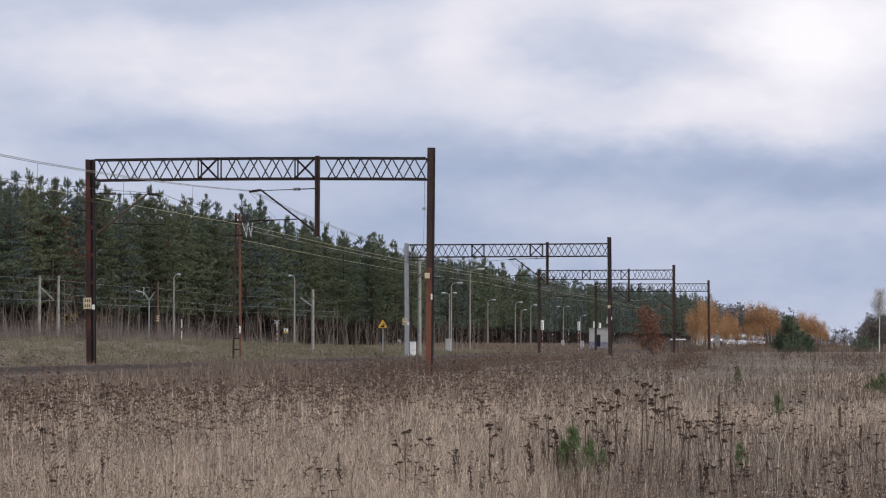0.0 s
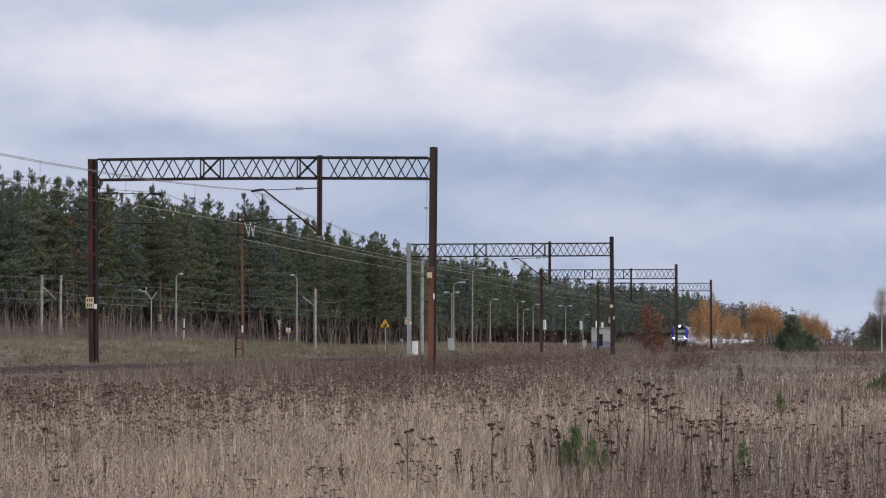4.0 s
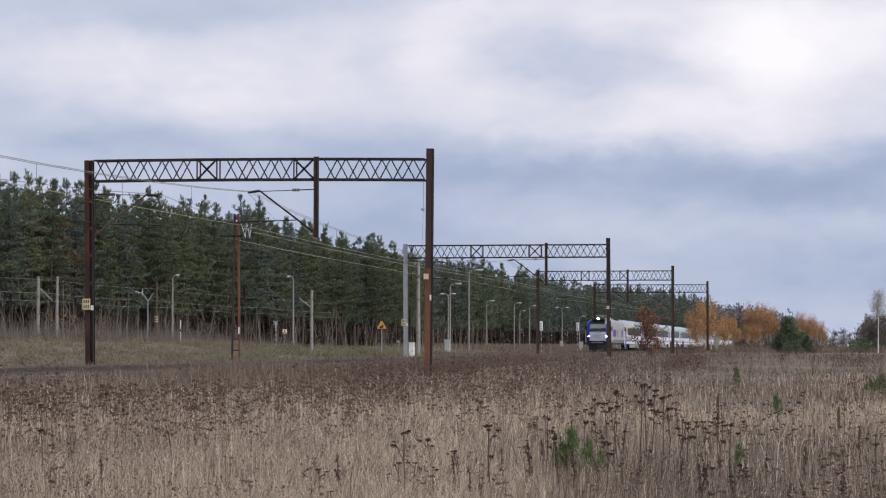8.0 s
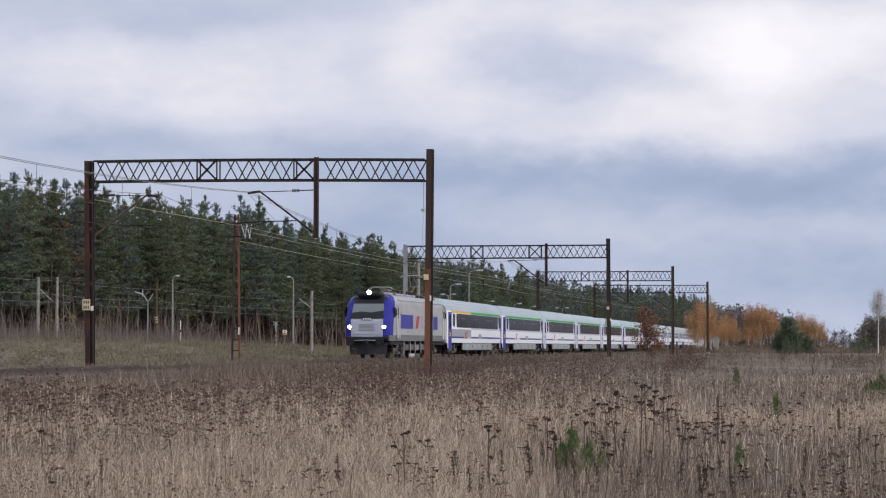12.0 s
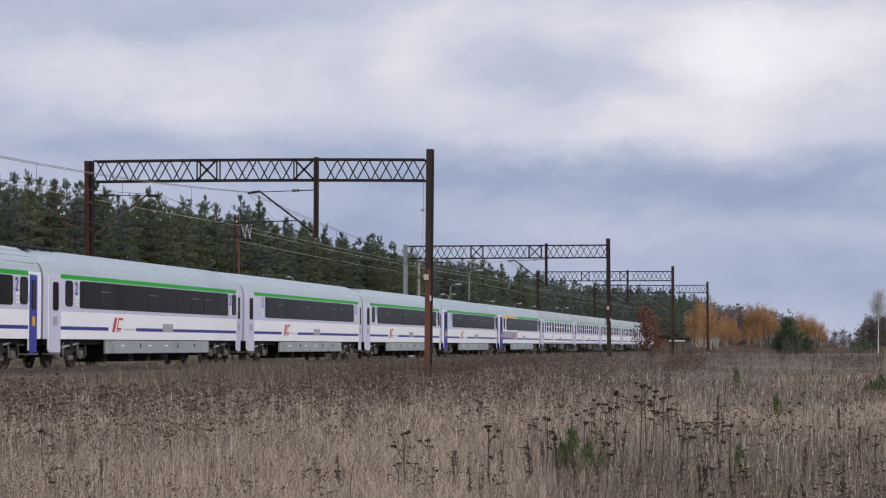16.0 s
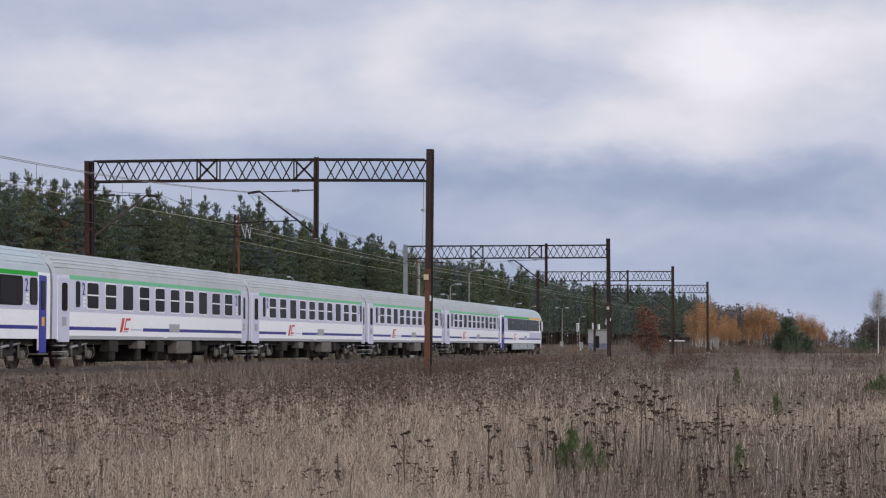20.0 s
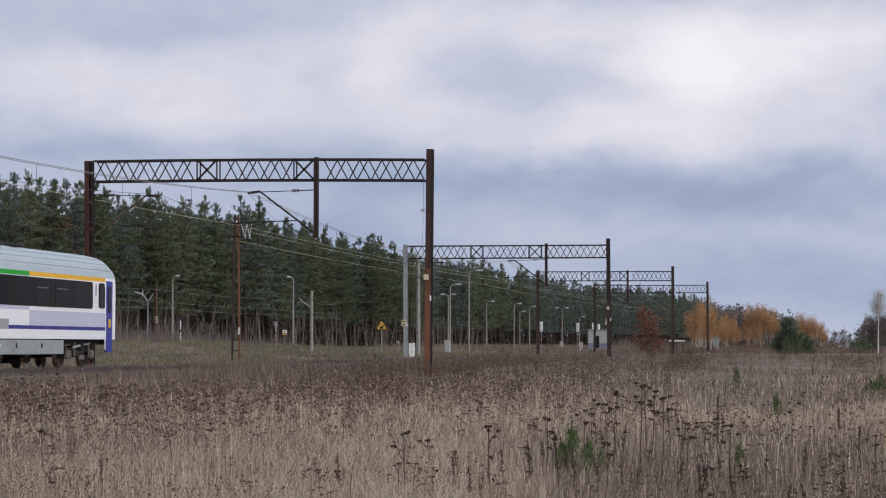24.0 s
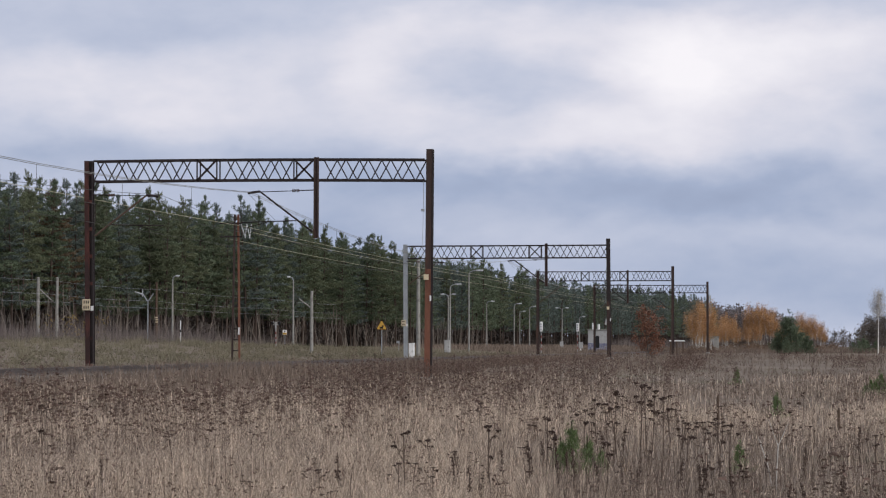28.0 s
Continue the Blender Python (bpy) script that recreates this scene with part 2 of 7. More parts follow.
# ---------------------------------------------------------------- sky with slowly drifting clouds
def sky_material():
    m = bpy.data.materials.new("cloudy_sky")
    m.use_nodes = True
    n, l = m.node_tree.nodes, m.node_tree.links
    n.clear()

    def op(kind, a, b=None, c=None):
        k = n.new("ShaderNodeMath")
        k.operation = kind
        for i, v in enumerate((a, b, c)):
            if v is None:
                continue
            if isinstance(v, (int, float)):
                k.inputs[i].default_value = v
            else:
                l.new(v, k.inputs[i])
        return k.outputs[0]

    tc = n.new("ShaderNodeTexCoord")
    xyz = n.new("ShaderNodeSeparateXYZ")
    l.new(tc.outputs["Object"], xyz.inputs[0])
    depth = op("MAXIMUM", xyz.outputs[1], 400.0)
    u0, v0 = op("DIVIDE", xyz.outputs[0], depth), op("DIVIDE", xyz.outputs[2], depth)
    uv = n.new("ShaderNodeCombineXYZ")
    l.new(u0, uv.inputs[0])
    l.new(op("MULTIPLY", v0, 2.0), uv.inputs[1])

    def fbm(scale, detail, z=0.0, rough=0.55):
        t = n.new("ShaderNodeTexNoise")
        t.inputs["Scale"].default_value, t.inputs["Detail"].default_value, t.inputs["Roughness"].default_value = scale, detail, rough
        mp = n.new("ShaderNodeMapping")
        mp.inputs["Location"].default_value = (0.3 * z, 0, z)
        l.new(uv.outputs[0], mp.inputs["Vector"])
        l.new(mp.outputs[0], t.inputs["Vector"])
        return t.outputs["Fac"]

    # the edges of the cloud masses are curled by noise
    u = op("ADD", u0, op("MULTIPLY", op("SUBTRACT", fbm(14, 4, 1.7), 0.5), 0.07))
    v = op("ADD", v0, op("MULTIPLY", op("SUBTRACT", fbm(16, 4, 5.2), 0.5), 0.034))
    # cloud masses: azimuth, elevation (as tangents), half widths, brightness
    masses = ((-0.15, 0.121, 0.06, 0.014, 0.24), (-0.08, 0.113, 0.05, 0.014, 0.12), (-0.012, 0.122, 0.020, 0.014, 0.26), (0.015, 0.103, 0.035, 0.010, 0.14),
              (0.128, 0.119, 0.026, 0.014, 0.38), (0.085, 0.100, 0.06, 0.010, 0.24), (0.17, 0.136, 0.07, 0.016, 0.36), (-0.05, 0.098, 0.06, 0.008, 0.06),
              (0.062, 0.086, 0.020, 0.006, 0.20), (0.13, 0.092, 0.07, 0.007, 0.16), (-0.10, 0.143, 0.05, 0.006, -0.07), (0.03, 0.142, 0.08, 0.010, 0.22),
              (0.045, 0.114, 0.022, 0.009, -0.05), (0.186, 0.108, 0.03, 0.014, 0.14), (-0.16, 0.089, 0.05, 0.008, -0.18), (-0.05, 0.080, 0.07, 0.009, -0.14),
              (0.02, 0.073, 0.04, 0.009, -0.18), (0.12, 0.070, 0.06, 0.010, -0.22), (0.19, 0.066, 0.05, 0.010, -0.16), (0.06, 0.026, 0.35, 0.020, -0.15), (0.10, 0.050, 0.09, 0.005, 0.06), (-0.01, 0.046, 0.08, 0.013, -0.16))
    total = op("ADD", op("MULTIPLY_ADD", fbm(9, 6, 3.0, 0.5), 0.36, 0.225), op("ADD", op("MULTIPLY", fbm(26, 4, 9.0, 0.5), 0.18), op("MULTIPLY_ADD", fbm(60, 4, 4.0, 0.5), 0.11, -0.045)))
    for a, e, w, h, k in masses:
        du = op("MULTIPLY", op("SUBTRACT", u, a), 1 / w)
        dv = op("MULTIPLY", op("SUBTRACT", v, e), 1 / h)
        r = op("ADD", op("MULTIPLY", du, du), op("MULTIPLY", dv, dv))
        total = op("ADD", total, op("MULTIPLY", op("EXPONENT", op("MULTIPLY", r, -0.7)), 0.86 * k))
    ramp = n.new("ShaderNodeValToRGB")
    els = ramp.color_ramp.elements
    stops = ((0.05, (0.30, 0.355, 0.49)), (0.30, (0.395, 0.46, 0.61)), (0.52, (0.56, 0.60, 0.72)), (0.74, (0.775, 0.765, 0.83)), (1.0, (0.98, 0.95, 0.97)))
    while len(els) < len(stops):
        els.new(0.5)
    for el, (p, c) in zip(els, stops):
        el.position, el.color = p, (*c, 1)
    l.new(total, ramp.inputs["Fac"])
    em = n.new("ShaderNodeEmission")
    l.new(ramp.outputs["Color"], em.inputs["Color"])
    em.inputs["Strength"].default_value = 1.0
    o = n.new("ShaderNodeOutputMaterial")
    l.new(em.outputs[0], o.inputs["Surface"])
    return m


def build_sky():
    R, na, ne = 4250.0, 48, 20
    g = Geo()
    for j in range(ne + 1):
        e = radians(-3 + 58 * j / ne)
        for i in range(na + 1):
            a = radians(-75 + 150 * i / na)
            g.v.append((R * math.sin(a) * math.cos(e), R * math.cos(a) * math.cos(e), R * math.sin(e)))
    for j in range(ne):
        for i in range(na):
            k = j * (na + 1) + i
            g.f.append((k, k + 1, k + na + 2, k + na + 1))
            g.m.append(0)
    ob = new("backdrop", g.data("backdrop", sky_material(), True))
    return tagged(ob, "overcast sky with drifting white and blue-grey clouds", "sky", kind="structure")


clouds = build_sky()

# ---------------------------------------------------------------- ground
GROUND = mat("field_soil_and_litter", (0.17, 0.13, 0.10), 0.95, 0, 0.45, 5, 0.12, 0.5, tint=(0.27, 0.21, 0.155), stain=(0.12, 0.12, 0.06), stain_at=0.66)
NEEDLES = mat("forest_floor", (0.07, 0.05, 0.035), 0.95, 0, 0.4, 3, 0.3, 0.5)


def build_ground():
    def line(lo, hi, a, b, step, grow):
        c = list(np.arange(a, b + 0.01, step))
        s = step
        while c[-1] < hi:
            s *= grow
            c.append(min(hi, c[-1] + s))
        s = step
        while c[0] > lo:
            s *= grow
            c.insert(0, max(lo, c[0] - s))
        return np.array(c)
    xs, ys = line(-4800, 4800, -84, 24, 1.5, 1.35), line(-3000, 4900, 10, 330, 2.5, 1.22)
    X, Y = np.meshgrid(xs, ys)
    Z = ground_z(X, Y)
    V = np.stack([X.ravel(), Y.ravel(), Z.ravel()], 1)
    nx = len(xs)
    i, j = np.meshgrid(np.arange(nx - 1), np.arange(len(ys) - 1))
    k = (j * nx + i).ravel()
    F = np.stack([k, k + 1, k + nx + 1, k + nx], 1)
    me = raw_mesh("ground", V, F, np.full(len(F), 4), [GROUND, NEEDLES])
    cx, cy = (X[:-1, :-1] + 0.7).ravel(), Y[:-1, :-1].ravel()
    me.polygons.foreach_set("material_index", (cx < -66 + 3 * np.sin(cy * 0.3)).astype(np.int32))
    me.polygons.foreach_set("use_smooth", np.ones(len(F), bool))
    return tagged(new("ground", me), "dry autumn field of brown soil and dead grass", "ground", kind="structure")


build_ground()


# ---------------------------------------------------------------- railway
NEAR_TRACK, TRAIN_TRACK = -22.9, -26.9


def track(name, x, top):
    t = thing(name, "railway track of rusty rails on concrete sleepers in weedy ballast", "railway track", pose(x, 0, 0), kind="structure")
    g = Geo()
    prof = ((-2.0, -0.5), (-1.55, top - 0.22), (1.55, top - 0.22), (2.0, -0.5))
    y0, y1 = -600, 1100
    g.add([(px, y, pz) for y in (y0, y1) for px, pz in prof], [(0, 1, 5, 4), (1, 2, 6, 5), (2, 3, 7, 6)])
    part("ballast_bed", g, BALLAST, t)
    for sx in (-0.755, 0.755):
        g = Geo()
        p = ((-0.075, -0.17), (-0.075, -0.155), (-0.012, -0.13), (-0.012, -0.04), (-0.036, -0.03), (-0.036, 0), (0.036, 0), (0.036, -0.03), (0.012, -0.04), (0.012, -0.13), (0.075, -0.155), (0.075, -0.17))
        n = len(p)
        g.add([(sx + a, y, top + b) for y in (y0, y1) for a, b in p], [(i, (i + 1) % n, n + (i + 1) % n, n + i) for i in range(n)])
        part("rail", g, RAILSTEEL, t)
    g = Geo()
    g.box((0, 0, 0), (2.5, 0.26, 0.18), 0, 0.03)
    me = g.data("sleeper", SLEEPER)
    for i in range(110):
        part("sleeper", me, None, t, at=pose(0, 58 + i * 0.6, top - 0.255))
    return t


track("railway_track_near", NEAR_TRACK, 0.1)
track("railway_track_far", TRAIN_TRACK, 0.0)


# ---------------------------------------------------------------- catenary gantries
def gantry(y, right, left, top, low, high, left_mat, lean=(0, 0), detail=True, right_mat=None, rise=0.0, camber=0.0):
    """A portal across the tracks: two posts, a lattice beam, a hanging post and the arms of both tracks."""
    g0 = gz(right, y)
    t = thing("catenary_gantry", "rusty steel catenary gantry with lattice beam over the railway", "gantry", pose(0, y, 0), group="gantries over the railway")
    for x, z1, mm, ln, lab in ((right, high, right_mat or [DARKSTEEL], lean[0], ""), (left, top + 0.12, left_mat, lean[1], "")):
        base = gz(x, y) - 0.3
        k = math.tan(radians(ln))
        zm = base + (z1 - base) * 0.5
        wide = 0.34 if ln < -0.5 else 0.28
        face = wide * (0.56 if ln < -0.5 else 0.8)
        leg = lambda z, dx=0.0, dy=0.0: (x + dx + k * z, dy, z)
        for za, zc, mi in ((base, zm, mm[0]), (zm, z1, mm[-1])):
            where = "post_lower" if za == base else "post_upper"
            post = part(where, Geo().pillar(leg(za, (face - wide) / 2, -0.12), leg(zc, (face - wide) / 2, -0.12), face, 0.05), mi, t, "peeling orange-red paint over rust" if mi is RUST_BRIGHT else "")
            part("flange", Geo().pillar(leg(za, wide / 2 - 0.025, -0.1), leg(zc, wide / 2 - 0.025, -0.1), 0.05, 0.05), DARKSTEEL if mi is not GALV else GALV, post)
            part("web", Geo().pillar(leg(za, 0.0, 0.0), leg(zc, 0.0, 0.0), wide - 0.03, 0.03), DARKSTEEL if mi is not GALV else GALV, post)
            part("back_flange", Geo().pillar(leg(za, 0.0, 0.12), leg(zc, 0.0, 0.12), wide, 0.05), DARKSTEEL if mi is not GALV else GALV, post)
            for i in range(4 if ln < -0.5 else 0):
                zz = za + (zc - za) * (i + 0.5) / 4
                part("batten_plate", Geo().box(leg(zz, 0.0, -0.151), (wide - 0.02, 0.012, 0.14)), mi, post)
        g = Geo()
        g.box((x + k * base, 0, base + 0.25), (0.6, 0.6, 0.5), 0, 0.05)
        part("foundation", g, CONCRETE, t)
    # lattice beam of four chords
    xa, xb = left + 0.16, right - 0.12
    up = lambda x: rise * (xb - x) / (xb - xa) + camber * 4 * (x - xa) * (xb - x) / (xb - xa) ** 2
    for z, hh in ((top, 0.08), (low, 0.085)):
        for yy in (-0.24, 0.24):
            g = Geo()
            g.add([(x, yy + sy * 0.035, z + sz * hh / 2 + up(x)) for x in (xa + (xb - xa) * k / 6 for k in range(7)) for sy, sz in ((-1, -1), (1, -1), (1, 1), (-1, 1))],
                  [(4 * k + i, 4 * k + (i + 1) % 4, 4 * k + 4 + (i + 1) % 4, 4 * k + 4 + i) for k in range(6) for i in range(4)] + [(0, 1, 2, 3), (24, 25, 26, 27)])
            part("chord", g, DARKSTEEL, t)
    n = 30
    w = (xb - xa) / n
    bars = {}
    for d in (1, -1):
        g = Geo()
        g.bar((0, 0, 0), (w * d, 0, top - low), 0.03, 0.045)
        bars[d] = g.data("lattice_bar", DARKSTEEL)
    splices = ((0.318, 0.378), (0.611, 0.672))
    for i in range(n):
        if any(fa - 0.012 < (i + 0.5) / n < fb + 0.012 for fa, fb in splices):
            continue
        for yy, ph in ((-0.24, 0), (0.24, 1)):
            d = 1 if (i + ph) % 2 == 0 else -1
            part("lattice_bar", bars[d], None, t, at=pose(xa + (i if d > 0 else i + 1) * w, yy, low + up(xa + (i + 0.5) * w)))
    for fx in (fx for pair in splices for fx in pair):
        g = Geo()
        lift = up(xa + (xb - xa) * fx)
        for yy in (-0.25, 0.25):
            g.box((xa + (xb - xa) * fx, yy, (top + low) / 2 + lift), (0.055, 0.03, top - low))
        g.box((xa + (xb - xa) * fx, 0, top + lift), (0.055, 0.5, 0.04))
        g.box((xa + (xb - xa) * fx, 0, low + lift), (0.055, 0.5, 0.04))
        part("splice_frame", g, DARKSTEEL, t)
    for fa, fb in splices:
        for yy in (-0.25,):
            for za, zb in ((low, top), (top, low)):
                part("cross_brace", Geo().bar((xa + (xb - xa) * fa, yy, za + up(xa + (xb - xa) * fa)), (xa + (xb - xa) * fb, yy, zb + up(xa + (xb - xa) * fb)), 0.05, 0.075), DARKSTEEL, t)
    # hanging post and arms
    dx, db = -20.62, 5.2
    g = Geo()
    for sx in (-0.07, 0.07):
        g.box((dx + sx, -0.30, (top + db) / 2 + 0.04), (0.06, 0.11, top - db + 0.2))
    g.box((dx, -0.30, (top + db) / 2 + 0.04), (0.10, 0.03, top - db + 0.2))
    part("hanging_post", g, [RUST_DARK], t, "dark hanging post ending above the tracks")
    for px, sgn, zt in ((dx, -1, 7.08), (left + 0.1, 1, 6.97)):
        tip = px + sgn * 2.85
        far = px + sgn * 2.35
        yy = -0.30
        g = Geo()
        g.tube((px, yy, zt + 0.02), (px + sgn * 0.75, yy, zt), 0.022)
        g.tube((px + sgn * 1.0, yy, zt - 0.01), (far, yy, zt - 0.04), 0.016)
        g.tube((far, yy, zt - 0.02), (tip, yy, zt - 0.08), 0.05)
        part("tie_rod", g, DARKSTEEL, t)
        g = Geo()
        for i in range(5):
            g.tube((px + sgn * (0.72 + i * 0.06), yy, zt), (px + sgn * (0.75 + i * 0.06), yy, zt), 0.075, 0.05, 10)
        part("insulator", g, INSUL, t)
        g = Geo()
        g.tube((px + sgn * 0.15, yy, zt - 1.68), (far, yy, zt - 0.02), 0.042, 0.036, 8)
        part("cantilever_tube", g, DARKSTEEL if sgn < 0 else WOODPOLE, t)
        g = Geo()
        g.tube((px + sgn * 0.85, yy, zt - 1.22), (tip + sgn * 0.25, yy, zt - 1.28), 0.022)
        g.tube((tip - sgn * 0.9, yy, zt - 1.25), (tip + sgn * 0.05, yy, zt - 1.5), 0.014)
        part("registration_arm", g, DARKSTEEL, t)
        g = Geo()
        g.tube((tip, yy, zt - 0.1), (tip - sgn * 1.15, yy, zt - 1.2), 0.006, None, 5)
        part("stay_wire", g, WIRE, t)
    if detail:
        zz = 2.46
        g = Geo()
        g.box((left - 0.12, -0.22, zz), (0.34, 0.02, 0.46), 0, 0.008)
        plate = part("number_plate", g, PLATEPALE, t, "weathered pale plate with dark characters")
        for r in (0.11, -0.10):
            for c in (-0.09, 0.0, 0.09):
                part("character_bar", Geo().box((left - 0.12 + c, -0.232, zz + r), (0.045, 0.006, 0.12)), BLACK, plate)
        g = Geo()
        g.box((left + 0.13, -0.22, zz - 0.15), (0.12, 0.02, 0.2), 0, 0.006)
        part("small_plate", g, WHITE, t)
        for zz2, w2 in ((3.55, 0.2), (2.7, 0.07)):
            g = Geo()
            g.box((right - 0.06 if w2 > 0.1 else right + 0.12, -0.2, zz2), (w2, 0.02, 0.22), 0, 0.005)
            part("small_plate", g, PLATEPALE if w2 > 0.1 else WHITE, t)
        g = Geo()
        g.tube((right - 0.17, -0.2, 7.4), (right - 0.17, -0.2, 6.5), 0.012)
        g.tube((right - 0.17, -0.2, 6.5), (right - 0.24, -0.2, 3.9), 0.008)
        g.box((right - 0.2, -0.2, 6.25), (0.12, 0.12, 0.1))
        part("earthing_cable", g, GALV, t)
        g = Geo()
        g.bar((left - 0.6, 0, 6.3), (left, 0, 6.3), 0.06, 0.06)
        part("side_bracket", g, DARKSTEEL, t)
    return t


gantry(92.0, -16.05, -30.2, 8.29, 7.45, 8.72, [RUST, RUST], (0.45, -0.75), right_mat=[RUST_BRIGHT, RUST_DARK], rise=0.09, camber=0.04)
gantry(168.6, -16.05, -31.1, 8.14, 7.23, 8.62, [GALV], (-0.4, -0.3), right_mat=[RUST_DARK, DARKSTEEL])
gantry(237.0, -16.05, -29.9, 8.40, 7.46, 8.92, [RUST_DARK], detail=False, right_mat=[RUST_DARK])
gantry(304.5, -16.1, -30.9, 8.75, 7.75, 9.2, [RUST_DARK], detail=False, right_mat=[RUST_DARK])


def wire_line(name, label, x, spans, z_of, r, material, category="wire"):
    g = Geo()
    pts = []
    for a, b in zip(spans, spans[1:]):
        n = 12
        for i in range(n):
            f = i / n
            pts.append((x, a + (b - a) * f, z_of(f, spans.index(a))))
    pts.append((x, spans[-1], z_of(0, 0)))
    for p in pts:
        g.v += [(p[0] + r * math.cos(1.2566 * i), p[1], p[2] + r * math.sin(1.2566 * i)) for i in range(5)]
    for k in range(len(pts) - 1):
        for i in range(5):
            g.f.append((k * 5 + i, k * 5 + (i + 1) % 5, k * 5 + 5 + (i + 1) % 5, k * 5 + 5 + i))
            g.m.append(0)
    return tagged(new(name, g.data(name, material)), label, category)


SUPPORTS = (15.5, 92, 168.6, 237, 304.5, 372, 440, 510, 580)
for tx, zt in ((NEAR_TRACK - 0.55, 7.02), (TRAIN_TRACK - 0.25, 6.95)):
    sag = 1.05
    dip = lambda f, i: zt - 4 * (0.93 if i == 0 else sag) * f * (1 - f)
    messenger = wire_line("messenger_wire", "sagging grey messenger wire of the catenary", tx, [s - 0.3 for s in SUPPORTS], dip, 0.010, STRAND if tx > -25 else WIRE)
    if tx > -25:
        wire_line("messenger_wire", "second grey messenger wire of the catenary", tx + 0.12, [s - 0.3 for s in SUPPORTS], lambda f, i: dip(f, i) + 0.02, 0.010, STRAND)
    wire_line("contact_wire", "taut copper contact wire over the track", tx, [SUPPORTS[0], SUPPORTS[-1]], lambda f, i: 5.35, 0.009, WIRE)
    for a, b in zip(SUPPORTS[:5], SUPPORTS[1:6]):
        for i in range(1, 9):
            f = i / 9
            z = dip(f, SUPPORTS.index(a))
            part("dropper", Geo().tube((tx, a - 0.3 + (b - a) * f, 5.36), (tx, a - 0.3 + (b - a) * f, z), 0.006, None, 4), WIRE, messenger)
for x, z, ends in ((-36.6, 8.3, (40, 142, 250, 360, 470)), (-37.5, 7.5, (142, 250, 360, 470)), (-36.0, 7.9, (142, 250, 360, 470))):
    wire_line("feeder_cable", "pale feeder cable strung beside the railway", x, ends, lambda f, i: z - 0.9 * f * (1 - f), 0.016, FEEDER, "cable")


# ---------------------------------------------------------------- the train
COACH_WHITE = mat("coach_white_paint", (0.89, 0.89, 0.93), 0.42, 0, 0.06, 8, 0.5, 0.02, spec=0.4, stain=(0.82, 0.82, 0.85), stain_at=0.70, stretch=(1, 0.3, 1))
COACH_LILAC = mat("coach_lilac_grey_paint", (0.57, 0.57, 0.71), 0.42, 0, 0.06, 8, 0.5, 0.02, spec=0.4)
COACH_GREY = mat("coach_mid_grey_paint", (0.36, 0.36, 0.39), 0.42, 0, 0.06, 8, 0.5, 0.02, spec=0.4)
# end walls greyer than the sides: shade of the coach gap in the colour
END_WALL_SHADE = mat("grimy_end_wall", (0.38, 0.38, 0.40), 0.7, 0, 0.2, 6, 0.8, 0.05)
COACH_BLUE = mat("coach_royal_blue_paint", (0.035, 0.035, 0.31), 0.38, 0, 0.1, 8, 0.7, 0.02, spec=0.15)
STRIPE_BLUE = mat("stripe_dark_blue", (0.04, 0.038, 0.25), 0.4, 0, 0.1, 8, 0.7, 0.02, spec=0.12)
STRIPE_GREEN = mat("stripe_green", (0.015, 0.36, 0.02), 0.4, 0, 0.1, 8, 0.7, 0.02, spec=0.1)
STRIPE_PALEGREEN = mat("stripe_faded_green", (0.17, 0.5, 0.28), 0.5, 0, 0.1, 8, 0.7, 0.02)
STRIPE_YELLOW = mat("stripe_yellow", (0.80, 0.44, 0.02), 0.4, 0, 0.1, 8, 0.7, 0.02, spec=0.1)
ROOF_NEW = mat("coach_roof_pale_blue_grey", (0.47, 0.54, 0.585), 0.45, 0.1, 0.1, 5, 0.4, 0.04, stain=(0.43, 0.49, 0.52), stain_at=0.68, stretch=(1, 0.4, 1))
ROOF_OLD = mat("coach_roof_dusty_grey", (0.46, 0.485, 0.51), 0.55, 0.05, 0.12, 5, 0.4, 0.06, stain=(0.41, 0.42, 0.42), stretch=(1, 0.4, 1))
TINTED = mat("tinted_train_glass", (0.016, 0.0105, 0.0085), 0.2, 0, 0.25, 0.7, 0.3, 0, spec=0.02)
TINTED_PANE = mat("darker_train_pane", (0.008, 0.0065, 0.0065), 0.2, 0, 0.5, 0.7, 0.3, 0, spec=0.02, objrand=0.5, tint=(0.021, 0.018, 0.018))
UNDER = mat("dirty_underframe", (0.035, 0.03, 0.028), 0.9, 0.1, 0.5, 8, 1.2, 0.2)
WHEEL = mat("brake_dusted_wheel", (0.07, 0.05, 0.042), 0.7, 0.5, 0.3, 12, 2, 0.1)
SKIRT = mat("skirt_box_grey", (0.33, 0.36, 0.37), 0.55, 0, 0.12, 6, 0.7, 0.04, stain=(0.24, 0.25, 0.25), stain_at=0.64, stretch=(1, 0.5, 1))
UNDERBOX = mat("dusty_equipment_box", (0.15, 0.14, 0.125), 0.85, 0, 0.45, 6, 0.9, 0.1)
RUBBER = mat("black_rubber", (0.018, 0.018, 0.02), 0.7, 0, 0.2, 10, 2, 0.1)
LOGO_RED = mat("logo_red", (0.55, 0.05, 0.04), 0.45, 0, 0.08, 8, 1, 0)
DOOR_MARK = mat("yellow_door_notice", (0.75, 0.45, 0.05), 0.5, 0, 0.1, 8, 1, 0)
LOCO_GREY = mat("locomotive_silver_grey", (0.44, 0.435, 0.44), 0.45, 0.1, 0.1, 7, 0.6, 0.02, stain=(0.39, 0.38, 0.37), stain_at=0.58, stretch=(1, 0.5, 1))
LOCO_FACE = mat("locomotive_face_lilac_grey", (0.46, 0.48, 0.58), 0.4, 0.05, 0.08, 7, 0.6, 0.02)
